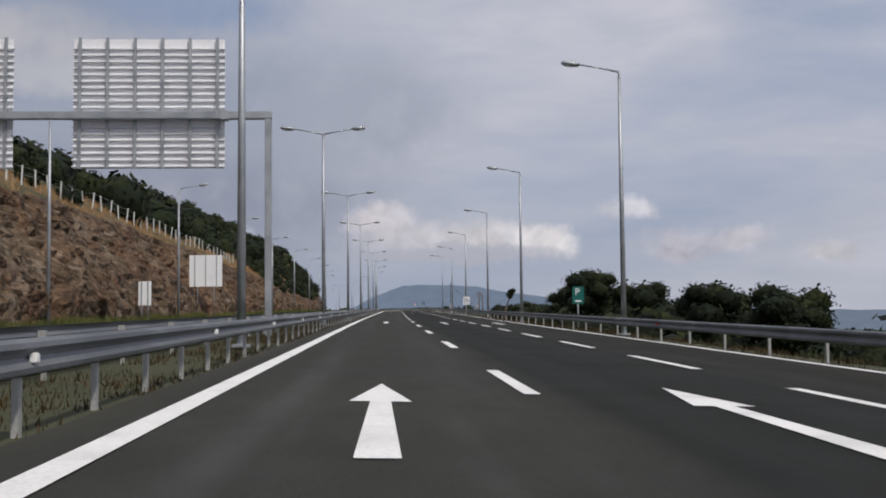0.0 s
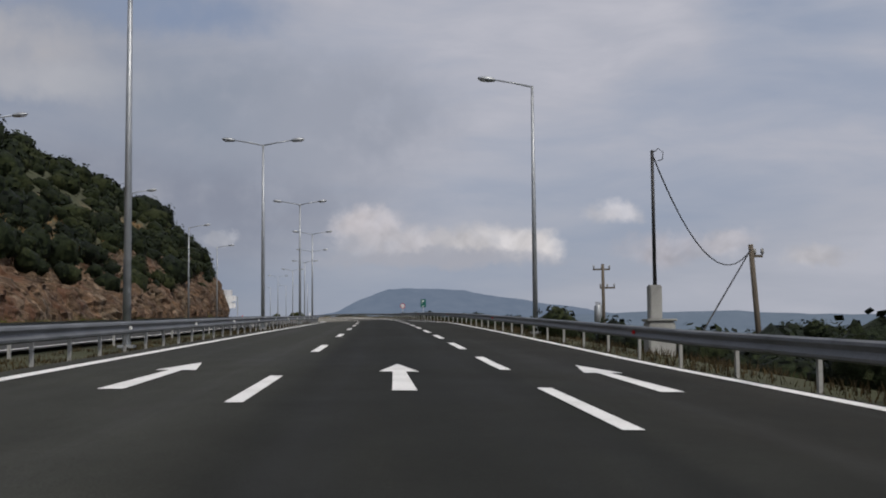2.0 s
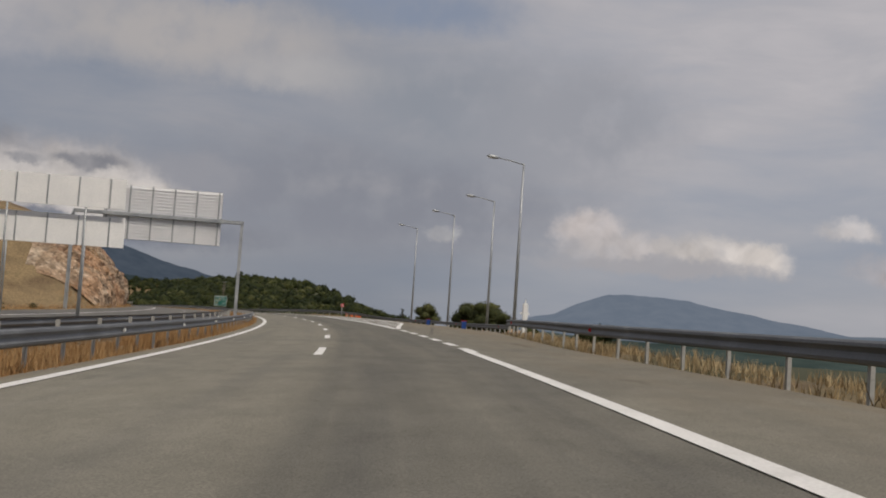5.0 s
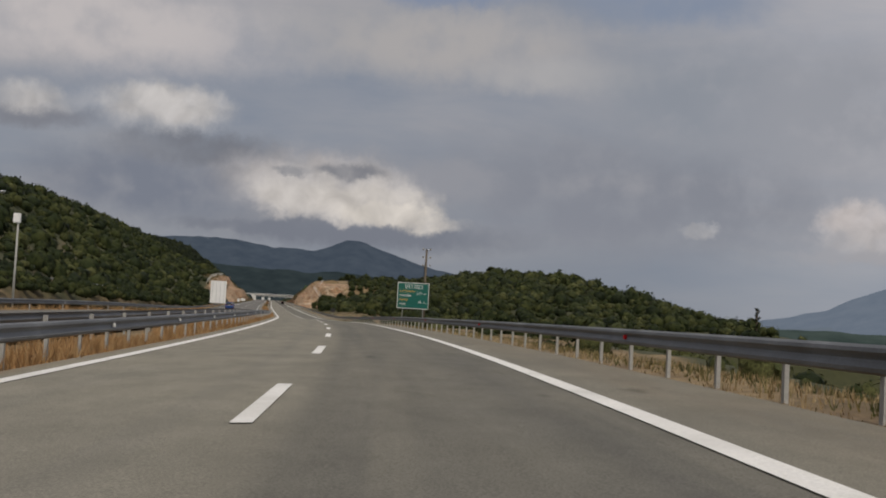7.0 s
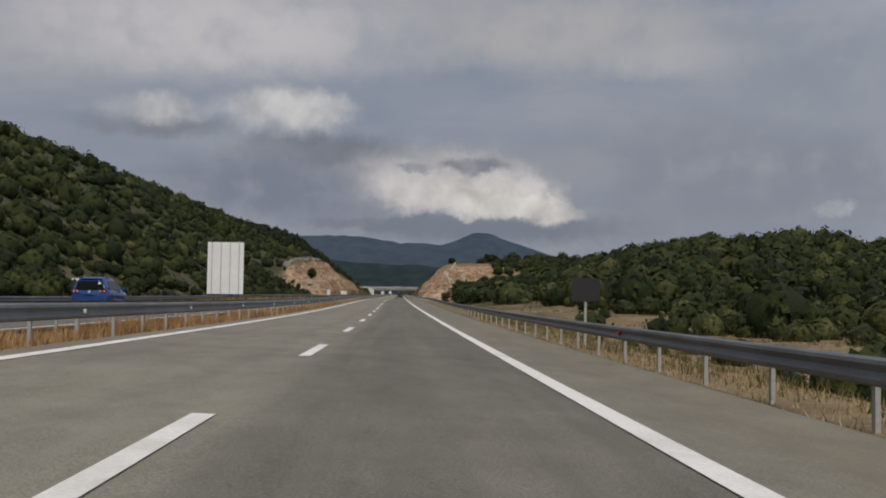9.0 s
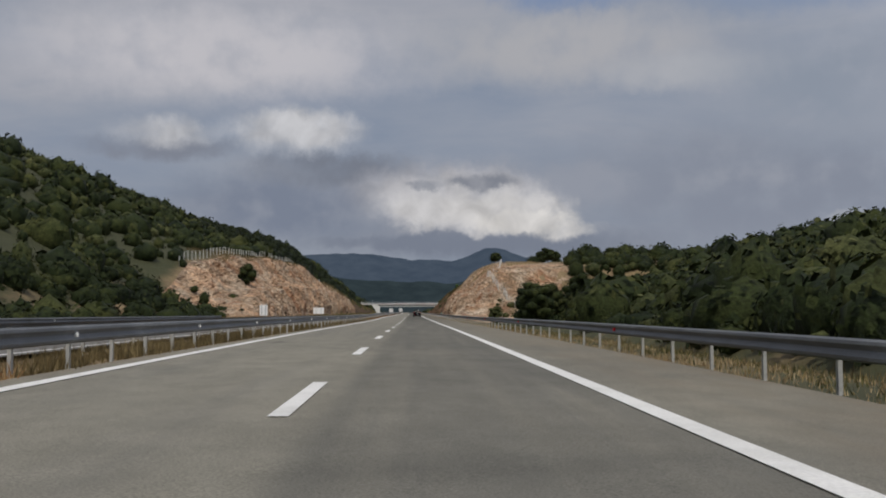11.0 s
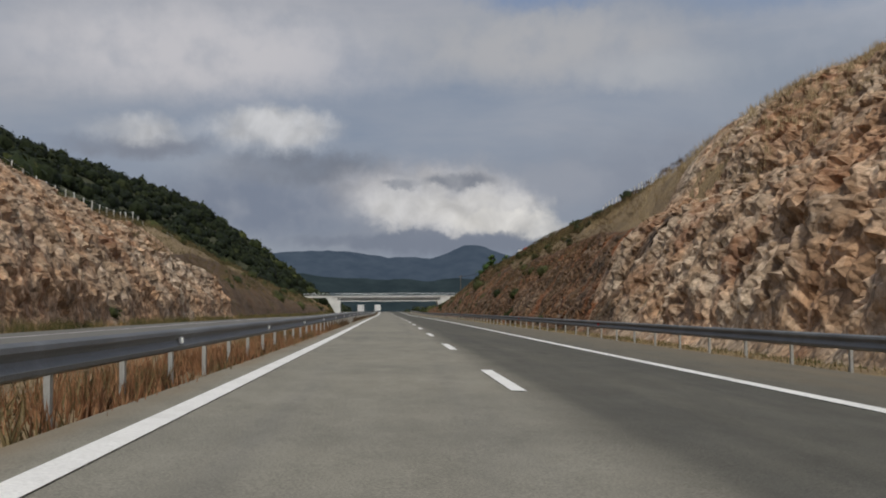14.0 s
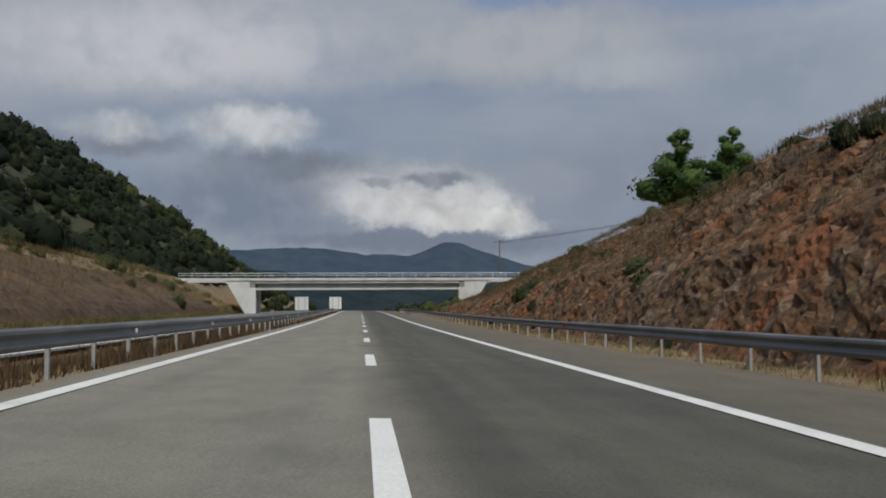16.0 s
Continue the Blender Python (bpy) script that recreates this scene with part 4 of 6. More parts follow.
rock_face("rock_cut_first", "rugged dark brown and ochre rock cut above the far carriageway", -60, 346, face_profile(-16.0, -22.6), -1, SHADED_BROWN_ROCK, 5)
rock_face("rock_cut_second", "orange-brown broken rock outcrop beside the motorway", 446, 506, face_profile(-16.0, -23.5), -1, ROCK, 15)
rock_face("rock_cut_left", "high pale orange limestone cut with ledges", 900, 1118, face_profile(-15.6, -29.0, 28), -1, ROCK, 25, pace=0.3, rows_=80)
rock_face("earth_cut_left", "low brown earth cut with dry grass", 1112, 1290, face_profile(-15.6, -23.0), -1, BROWN_EARTH, 35, 0.35, 0.6, 26)
rock_face("rock_cut_right", "steep tan limestone cut beside the hard shoulder", 980, 1068, face_profile(13.3, 30.0, 50), 1, ROCK, 45, 1.0, 0.23, 116)
rock_face("rock_cut_end", "pale broken rock at the end of the limestone cut", 978, 1014, face_profile(28.5, 44.0, 30), 1, ROCK, 75, 0.45, 0.4, 44)
rock_face("earth_cut_right", "rust-red broken rock and earth cut", 1060, 1300, face_profile(13.3, lambda q: np.interp(q, [1060, 1130, 1165, 1300], [18.4, 18.6, 21.5, 21.5]), 20), 1, RED_ROCK, 55, 0.5, 0.26, 60)


# ---- distant mountains ----
def mountain(name, label, profile, far_m, material, seed, base=-1.5, eye=(0.0, 0.0, 10.0)):
    """A ridge seen at the given azimuths and heights, far_m away, with depth behind and before it."""
    azs, els = np.array(profile).T / LONG
    far_m, base = far_m * 1.25, base / LONG
    aa = np.linspace(azs[0], azs[-1], 160)
    tops = np.interp(aa, azs, els)
    tops = tops + 0.16 * (fbm(np.stack([aa * 0.9 * LONG, 0 * aa, 0 * aa + seed], -1), 5, seed) - 0.5)
    levels = np.linspace(0, 1, 14)
    v = []
    for k in levels:
        r = far_m * (0.80 + 0.2 * k)
        h = base + (tops - base) * (k ** 0.85)
        wob = 0.12 * (fbm(np.stack([aa * 1.7, 0 * aa + k * 6, 0 * aa], -1), 4, seed + 4) - 0.5) * (1 - k) * 4 * k
        h = h + wob
        a_ = np.radians(aa)
        v.append(np.stack([eye[0] - r * np.sin(a_), eye[1] + r * np.cos(a_), eye[2] + r * np.tan(np.radians(h))], -1))
    v = K * np.stack(v, 0)
    return tagged(mesh_object(name, v.reshape(-1, 3), grid_faces(len(levels), len(aa)), material, True), label, "mountain", kind="structure")


mid_eye = (float(np.interp(300, FINE, ROAD_X)), float(np.interp(300, FINE, ROAD_Y)), float(np.interp(300, FINE, ROAD_Z)))
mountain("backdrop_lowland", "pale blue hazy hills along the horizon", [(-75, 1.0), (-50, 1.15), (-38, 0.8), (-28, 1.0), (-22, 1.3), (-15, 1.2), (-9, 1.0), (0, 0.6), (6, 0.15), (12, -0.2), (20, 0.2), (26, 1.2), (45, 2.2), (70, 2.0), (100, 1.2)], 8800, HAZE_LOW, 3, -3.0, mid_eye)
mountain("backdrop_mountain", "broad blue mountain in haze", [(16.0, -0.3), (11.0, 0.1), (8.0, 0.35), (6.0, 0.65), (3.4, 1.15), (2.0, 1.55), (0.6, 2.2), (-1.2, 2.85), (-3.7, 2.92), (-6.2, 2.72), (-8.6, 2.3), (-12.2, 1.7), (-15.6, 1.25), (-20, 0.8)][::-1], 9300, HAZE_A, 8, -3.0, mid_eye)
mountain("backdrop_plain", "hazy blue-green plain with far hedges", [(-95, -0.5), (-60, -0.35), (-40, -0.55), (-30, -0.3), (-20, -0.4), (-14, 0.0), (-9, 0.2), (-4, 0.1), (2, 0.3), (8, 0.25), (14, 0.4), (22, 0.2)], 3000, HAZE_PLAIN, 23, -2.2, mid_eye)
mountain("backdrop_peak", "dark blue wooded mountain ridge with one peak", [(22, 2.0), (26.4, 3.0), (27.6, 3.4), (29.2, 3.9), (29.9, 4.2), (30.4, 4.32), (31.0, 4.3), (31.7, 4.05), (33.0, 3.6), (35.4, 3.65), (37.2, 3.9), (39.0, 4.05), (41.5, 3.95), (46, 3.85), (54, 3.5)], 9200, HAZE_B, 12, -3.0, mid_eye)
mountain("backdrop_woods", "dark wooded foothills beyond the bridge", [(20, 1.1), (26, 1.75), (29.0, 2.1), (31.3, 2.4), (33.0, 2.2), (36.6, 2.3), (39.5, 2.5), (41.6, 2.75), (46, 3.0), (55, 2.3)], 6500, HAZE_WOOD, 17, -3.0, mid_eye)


# ---- scrub, bushes and grass ----
def bush_shapes(count, seed, leaf=0.42, cards=70, fine_core=2, reach_out=1.2):
    """Bush shapes of unit half width: a lumpy core and leaf clusters round it."""
    rng = np.random.default_rng(seed)
    out = []
    for _ in range(count):
        bm = bmesh.new()
        bmesh.ops.create_icosphere(bm, subdivisions=fine_core, radius=0.86)
        core = np.array([v.co for v in bm.verts])
        tri = np.array([[v.index for v in f.verts] for f in bm.faces])
        bm.free()
        drift, mark = rng.uniform(0, 50), int(rng.integers(99))
        unit = core / np.linalg.norm(core, axis=1)[:, None]
        core = core * (0.62 + 0.6 * fbm(unit * 1.7 + drift, 3, mark))[:, None]
        core[:, 2] = core[:, 2] * 0.85 + 0.55
        way = rng.normal(size=(cards, 3))
        way /= np.linalg.norm(way, axis=1)[:, None]
        reach = 0.86 * (0.62 + 0.6 * fbm(way * 1.7 + drift, 3, mark))
        mid = way * (reach * rng.uniform(0.92, reach_out, cards))[:, None]
        mid[:, 2] = np.maximum(mid[:, 2] * 0.85 + 0.55, 0.02)
        u = np.cross(way, rng.normal(size=(cards, 3))) + 0.45 * rng.normal(size=(cards, 3))
        u /= np.linalg.norm(u, axis=1)[:, None]
        v = np.cross(way, u)
        v /= np.linalg.norm(v, axis=1)[:, None] + 1e-9
        size = leaf * rng.uniform(0.5, 1.1, cards)[:, None]
        c = np.stack([mid + u * size, mid + v * size * 0.7, mid - u * size * 0.9, mid - v * size * 0.7], 1).reshape(-1, 3)
        q = np.arange(cards * 4).reshape(-1, 4) + len(core)
        tris = np.concatenate([tri, q[:, [0, 1, 2]], q[:, [0, 2, 3]]])
        out.append((np.concatenate([core, c]), tris, len(tri)))
    return out


def scatter(name, label, category, shapes, places, sizes, material, seed, kind="stuff", tall=1.0):
    """Many plants in one mesh, at places in scene units."""
    rng = np.random.default_rng(seed)
    vs, fs, at = [], [], 0
    for p, r in zip(places, sizes):
        v, f_, _ = shapes[int(rng.integers(len(shapes)))]
        a_ = rng.uniform(0, 6.283)
        ca, sa = math.cos(a_), math.sin(a_)
        k = K * r * rng.uniform(0.72, 1.32, 3)
        x, y = v[:, 0] * k[0], v[:, 1] * k[1]
        vs.append(np.stack([x * ca - y * sa + p[0], x * sa + y * ca + p[1], v[:, 2] * k[2] * tall + p[2]], -1))
        fs.append(f_ + at)
        at += len(v)
    return tagged(mesh_object(name, np.concatenate(vs), np.concatenate(fs), material, True), label, category, kind=kind)


BUSHES = bush_shapes(9, 4, 0.135, 140, 1, 1.18)
MID_BUSHES = bush_shapes(8, 9, 0.165, 84, 1, 1.16)
FAR_BUSHES = bush_shapes(7, 14, 0.2, 44, 1, 1.14)
CROWN_LEAVES = bush_shapes(7, 24, 0.125, 180, 1, 1.3)


def sow(seed, n_, s_range, d_range, keep=None, power=1.0):
    rng = np.random.default_rng(seed)
    s_ = rng.uniform(*s_range, n_)
    u = rng.uniform(0, 1, n_) ** power
    d_ = d_range[0] + (d_range[1] - d_range[0]) * u
    if keep is not None:
        ok = keep(s_, d_, rng)
        s_, d_ = s_[ok], d_[ok]
    return s_, d_, rng


def hill_scrub(name, label, seed, n_, s_range, d_range, size, shapes, material, keep=None, power=1.0, sink=0.25):
    s_, d_, rng = sow(seed, n_, s_range, d_range, keep, power)
    r = rng.uniform(*size, len(s_)) * (0.6 + 0.95 * rng.random(len(s_)) ** 2.5)
    p = ground_spot(s_, d_)
    p[:, 2] -= K * r * sink
    return scatter(name, label, "scrub", shapes, p, r, material, seed + 1)


hill_scrub("hill_scrub", "dense dark green scrub on the first hillside", 101, 1200, (-40, 375), (-23, -60), (1.3, 2.6), MID_BUSHES, DARK_SCRUB, lambda s, d, g: (d < -24.5) & ((d < -28) | (g.random(len(s)) < 0.4)))
hill_scrub("hill_scrub", "dark green scrub hanging over the rock face", 102, 640, (150, 345), (-18.4, -26), (0.8, 1.7), MID_BUSHES, DARK_SCRUB, lambda s, d, g: g.random(len(s)) < step(-d, 18.0, 20.2) * step(s, 145, 235))
hill_scrub("hill_scrub", "dark green scrub over the first hilltop", 103, 520, (-40, 390), (-55, -110), (1.8, 3.2), FAR_BUSHES, DARK_SCRUB, lambda s, d, g: land(s, d) > 5)
hill_scrub("hill_scrub", "green and olive scrub on the long hillside", 105, 2500, (560, 1165), (-30, -105), (1.4, 2.9), FAR_BUSHES, SCRUB, lambda s, d, g: (land(s, d) > 2.2) & ((s < 900) | (d < -31)) & (g.random(len(s)) < 0.9))
hill_scrub("hill_scrub", "dark green scrub on the far end of the hillside", 106, 2500, (1150, 1430), (-30, -105), (1.3, 2.7), FAR_BUSHES, DARK_SCRUB, lambda s, d, g: land(s, d) > 2.2)
hill_scrub("hill_scrub", "pale olive bushes on the long hillside", 107, 760, (560, 1200), (-32, -100), (1.2, 2.2), FAR_BUSHES, OLIVE, lambda s, d, g: (land(s, d) > 2.2) & ((s < 900) | (d < -36)))
hill_scrub("hill_scrub", "dark bushes on the bank before the rock cut", 109, 380, (820, 905), (-18.5, -33), (0.9, 2.2), BUSHES, SCRUB, lambda s, d, g: g.random(len(s)) < 0.75)
hill_scrub("hill_scrub", "dense rounded green trees and scrub on the hill", 111, 1000, (800, 1012), (17.5, 58), (1.4, 2.6), BUSHES, SCRUB, lambda s, d, g: (d > 9 + 0.155 * (s - 786)) & ((s < 975) | (d > 42)))
hill_scrub("hill_scrub", "tall rounded green trees by the end of the rock cut", 143, 150, (930, 968), (25.5, 58), (2.0, 3.2), BUSHES, SCRUB)
hill_scrub("hill_scrub", "dark trees behind the head of the rock cut", 145, 90, (985, 1060), (50, 80), (1.8, 3.0), MID_BUSHES, SCRUB)
hill_scrub("hill_scrub", "rounded green trees further up the hill", 112, 900, (800, 1030), (52, 105), (1.7, 3.0), MID_BUSHES, SCRUB)
hill_scrub("hill_scrub", "olive-green trees on the hill", 113, 700, (800, 1005), (19, 110), (1.3, 2.6), MID_BUSHES, OLIVE, lambda s, d, g: (d > 9 + 0.155 * (s - 786)) & ((s < 975) | (d > 45)))
hill_scrub("hill_scrub", "green scrub over the wide hilltop", 115, 2400, (690, 1420), (85, 330), (1.8, 3.6), FAR_BUSHES, SCRUB, lambda s, d, g: land(s, d) > 3.0)
hill_scrub("hill_scrub", "olive scrub over the wide hilltop", 117, 900, (760, 1400), (70, 330), (1.8, 3.2), FAR_BUSHES, OLIVE, lambda s, d, g: land(s, d) > 3.0)
hill_scrub("hill_scrub", "dark green scrub at the foot of the wooded hill", 131, 1250, (672, 850), (20, 120), (1.3, 2.7), MID_BUSHES, SCRUB, lambda s, d, g: d > np.interp(s, [672, 720, 800, 850], [42, 27, 21, 19]) + 3 * g.random(len(s)))
hill_scrub("hill_scrub", "olive scrub at the foot of the wooded hill", 133, 420, (660, 850), (22, 120), (1.1, 2.2), MID_BUSHES, OLIVE, lambda s, d, g: d > np.interp(s, [660, 720, 800, 850], [44, 27, 21, 19]))
hill_scrub("hill_scrub", "dark green scrub on the slip road's bank", 135, 520, (640, 850), (-24, -50), (0.8, 2.0), MID_BUSHES, SCRUB, lambda s, d, g: (s > 725) | (d < np.interp(s, [600, 640, 680, 710, 730], [-52, -44, -36, -31, -30]) - 4.5))
hill_scrub("roadside_scrub", "thick dark bushes crowded below the road bank", 137, 420, (15, 112), (17.5, 44), (1.5, 2.8), BUSHES, DARK_SCRUB)
hill_scrub("roadside_scrub", "dark bushes and hedges on the plain", 139, 900, (120, 900), (75, 460), (1.4, 3.0), FAR_BUSHES, SCRUB, lambda s, d, g: (s < 660) | (d > 120))
hill_scrub("roadside_scrub", "dark bushes on the bare ground behind the cut", 141, 46, (1000, 1130), (44, 95), (1.2, 2.4), BUSHES, SCRUB)
hill_scrub("roadside_scrub", "low dark green scrub just below the verge rail", 147, 800, (110, 372), (12.6, 24), (0.4, 0.95), BUSHES, DARK_SCRUB)
hill_scrub("roadside_scrub", "dark olive bushes at the foot of the earth cut", 149, 34, (1082, 1240), (13.6, 15.6), (0.6, 1.2), BUSHES, SCRUB)
hill_scrub("valley_woods", "dark trees in the valley beyond the bridge", 119, 900, (1390, 1900), (-90, 120), (2.0, 4.0), FAR_BUSHES, SCRUB, lambda s, d, g: (d < -18) | (d > 16))
hill_scrub("roadside_scrub", "dark green bushes below the road bank", 121, 460, (-40, 330), (18.0, 60), (0.9, 1.8), BUSHES, DARK_SCRUB, lambda s, d, g: ((s < 105) & (d < 45)) | (g.random(len(s)) < 0.30), 1.3)
hill_scrub("roadside_scrub", "low olive and green bushes on the plain", 123, 420, (300, 800), (24, 160), (1.0, 2.2), FAR_BUSHES, OLIVE, lambda s, d, g: g.random(len(s)) < 0.6)
hill_scrub("roadside_scrub", "scattered bushes on the red earth cuts", 125, 200, (1090, 1300), (14.0, 30), (0.4, 0.9), BUSHES, OLIVE, lambda s, d, g: (d < 18) | (s > 1205))
hill_scrub("roadside_scrub", "low olive shrubs along the crest of the earth cut", 151, 240, (1092, 1215), (18.5, 31), (0.35, 0.8), BUSHES, SCRUB)
hill_scrub("roadside_scrub", "dry olive shrubs at the end of the rock cut", 153, 26, (978, 992), (23.5, 40), (0.5, 1.0), BUSHES, OLIVE)
hill_scrub("roadside_scrub", "low dark scrub crowding up to the verge rail", 155, 900, (204, 268), (11.8, 18.5), (0.2, 0.4), BUSHES, DARK_SCRUB)
hill_scrub("roadside_scrub", "low green clumps in the dry grass behind the rail", 157, 170, (548, 690), (14.8, 23), (0.45, 0.95), BUSHES, SCRUB)
hill_scrub("roadside_scrub", "scattered low bushes by the far verge", 127, 150, (1000, 1300), (-15.8, -30), (0.5, 1.2), BUSHES, OLIVE, lambda s, d, g: (s > 1120) | (d > -17))
hill_scrub("roadside_scrub", "bushes along the far verge", 129, 160, (355, 930), (-16.5, -34), (0.6, 1.6), BUSHES, SCRUB, lambda s, d, g: (s < 438) | (s > 520))


def grass_strip(name, label, seed, per_m, s_range, line, spread, height, material, lift=0.0):
    """Grass blades in tufts beside a line of the road."""
    rng = np.random.default_rng(seed)
    n_ = int(per_m * (s_range[1] - s_range[0]))
    s_ = rng.uniform(*s_range, n_)
    d_ = line(s_) + rng.uniform(*spread, n_)
    dense = fbm(np.stack([s_ / 3.0, d_, 0 * s_], -1), 3, seed)
    ok = dense > 0.36
    s_, d_, dense = s_[ok], d_[ok], dense[ok]
    base = ground_spot(s_, d_, lift)
    blades = 5
    n_ = len(s_)
    h = rng.uniform(*height, (n_, blades)) * (0.4 + dense[:, None])
    lean = rng.normal(0, 0.28, (n_, blades, 2)) * h[..., None]
    foot = rng.normal(0, 0.09, (n_, blades, 2))
    wd = rng.uniform(0.009, 0.019, (n_, blades))
    a_ = rng.uniform(0, 6.283, (n_, blades))
    b0 = base[:, None, :] + K * np.concatenate([foot, np.full((n_, blades, 1), -0.02)], -1)
    side = K * np.stack([np.cos(a_) * wd, np.sin(a_) * wd, 0 * wd], -1)
    tip = b0 + K * np.concatenate([lean, h[..., None]], -1)
    v = np.stack([b0 - side, b0 + side, tip], 2).reshape(-1, 3)
    return tagged(mesh_object(name, v, np.arange(len(v)).reshape(-1, 3), material, False), label, "grass", kind="stuff")


inner_line = lambda q: np.full(np.shape(q), 0.0)
grass_strip("verge_grass", "short brown and green grass under the median rail", 201, 26, (-30, 330), inner_line, (-2.9, -0.78), (0.05, 0.2), BROWN_GRASS)
for first, last, dense, tint, word in ((330, 800, 62, DRY_GRASS, "tall dry straw-coloured"), (800, 905, 40, TAWNY_GRASS, "sparse tawny"), (905, 1060, 40, RUSSET_GRASS, "thick russet"), (906, 1060, 26, TAWNY_GRASS, "matted tawny"), (1060, 1330, 50, UMBER_GRASS, "dull dark brown")):
    grass_strip("verge_grass", word + " grass under the median rail", 203 + first, dense, (first, last), inner_line, (-2.4, -0.66), (0.18, 0.46), tint)
grass_strip("verge_grass", "dry brown grass behind the verge rail", 205, 24, (-30, 360), rail_right, (-0.3, 2.6), (0.06, 0.28), BROWN_GRASS)
grass_strip("verge_grass", "pale dry grass behind the verge rail at the slip road", 206, 45, (360, 490), rail_right, (-0.2, 2.6), (0.1, 0.4), PALE_GRASS)
grass_strip("verge_grass", "green and dry grass behind the verge rail", 207, 20, (480, 1330), rail_right, (0.3, 3.2), (0.08, 0.24), GREEN_GRASS)
grass_strip("verge_grass", "dry grass along the foot of the verge rail", 209, 26, (480, 1330), rail_right, (-0.6, 2.0), (0.04, 0.19), PALE_GRASS)
grass_strip("verge_grass", "dry grass on the far verge", 211, 14, (360, 1330), lambda q: np.full(np.shape(q), -16.0), (-3.5, 1.0), (0.2, 0.7), DRY_GRASS)
grass_strip("verge_grass", "green and tawny grass along the far carriageway", 229, 46, (870, 1330), lambda q: np.full(np.shape(q), -15.0), (-1.6, 0.4), (0.3, 0.75), GREEN_GRASS)
grass_strip("slope_grass", "long dry grass over the earth slope", 213, 110, (1075, 1310), lambda q: np.full(np.shape(q), 14.2), (0.0, 24.0), (0.14, 0.4), UMBER_GRASS, 0.5)
grass_strip("slope_grass", "dry grass patches on the earth slope", 214, 60, (1085, 1310), lambda q: np.full(np.shape(q), 15.5), (0.0, 20.0), (0.12, 0.36), TAWNY_GRASS, 0.5)
grass_strip("slope_grass", "dry grass over the low earth cut", 215, 50, (1105, 1300), lambda q: np.full(np.shape(q), -16.5), (-16.0, 0.0), (0.25, 0.7), TAWNY_GRASS, 0.4)
grass_strip("slope_grass", "dry grass along the top of the first rock cut", 217, 30, (-30, 345), lambda q: np.full(np.shape(q), -22.5), (-5.0, 0.5), (0.25, 0.7), DRY_GRASS)
grass_strip("slope_grass", "dry grass along the top of the rock cuts", 219, 40, (940, 1150), lambda q: np.full(np.shape(q), -27.5), (-6.0, 1.0), (0.25, 0.7), TAWNY_GRASS)
grass_strip("slope_grass", "dry grass on the cut top and its face", 221, 130, (1018, 1092), lambda q: np.full(np.shape(q), 19.2), (0.0, 19.0), (0.25, 0.7), PALE_GRASS)
grass_strip("slope_grass", "olive and tawny grass along the crest of the earth cut", 231, 100, (1092, 1165), lambda q: np.full(np.shape(q), 19.0), (0.0, 19.0), (0.2, 0.5), GREEN_GRASS, 0.3)
grass_strip("slope_grass", "tawny grass tufts over the end of the rock cut", 233, 150, (978, 1000), lambda q: np.full(np.shape(q), 24.0), (0.0, 18.0), (0.3, 0.8), TAWNY_GRASS, 0.5)
grass_strip("verge_grass", "green grass along the foot of the first rock cut", 227, 75, (-30, 335), lambda q: np.full(np.shape(q), -15.0), (-1.6, 0.2), (0.35, 0.8), LUSH_GRASS)
grass_strip("field_grass", "dry yellow grass in the field below the road", 223, 22, (560, 830), lambda q: np.full(np.shape(q), 13.0), (0.0, 22.0), (0.2, 0.5), TAWNY_GRASS)
grass_strip("field_grass", "dry grass beside the slip road", 225, 34, (520, 800), lambda q: np.full(np.shape(q), -17.0), (-20.0, 0.0), (0.3, 0.8), DRY_GRASS)


# ---- trees that stand alone ----
def tree(s, d, high, wide, label, material=SCRUB, seed=1, lean=0.0, stem=0.3, at=None, cone=False):
    """A tapered trunk with limbs and a crown of many leaf clusters."""
    rng = np.random.default_rng(seed)
    t = thing("tree", label, "tree", Matrix.Translation(ground_spot(s, d)) if at is None else at)
    top = high * 0.8
    bend = lambda k: Vector((lean * k * k, 0.12 * math.sin(3 * k + seed) * high * 0.2, k * top))
    trunk = tube([bend(k / 6) - Vector((0, 0, 0.2 if k == 0 else 0)) for k in range(7)], [0.035 * high * (1 - 0.12 * k) for k in range(7)], 8)
    tips = []
    for i in range(11):
        k = stem + (1 - stem) * i / 11
        a_ = i * 2.4 + seed
        r = wide * (1.15 - k) if cone else wide * (0.9 - 0.55 * abs(k - 0.5))
        p0, p1 = bend(k), bend(k) + Vector((math.cos(a_) * r * 0.7, math.sin(a_) * r * 0.7, high * 0.10))
        tube([p0, p0.lerp(p1, 0.5) + Vector((0, 0, 0.03 * high)), p1], [0.014 * high, 0.01 * high, 0.005 * high], 5, trunk)
        tips += [(p1, r * 0.54), (p0.lerp(p1, 0.5), r * 0.56)]
    tips.append((bend(1.0), wide * (0.22 if cone else 0.45)))
    part("trunk", trunk, BARK, t, "", True)
    vs, fs, n0 = [], [], 0
    for p, r in tips:
        v, f_, n_core = CROWN_LEAVES[int(rng.integers(len(CROWN_LEAVES)))]
        v = v * r * rng.uniform(0.8, 1.3)
        v = v * np.array([1, 1, 0.85]) + np.array(p) - np.array([0, 0, r * 0.4])
        vs.append(v * K)
        fs.append(f_ + n0)
        n0 += len(v)
    crown = mesh_object("crown", np.concatenate(vs), np.concatenate(fs), material, True)
    crown.parent = t
    return t


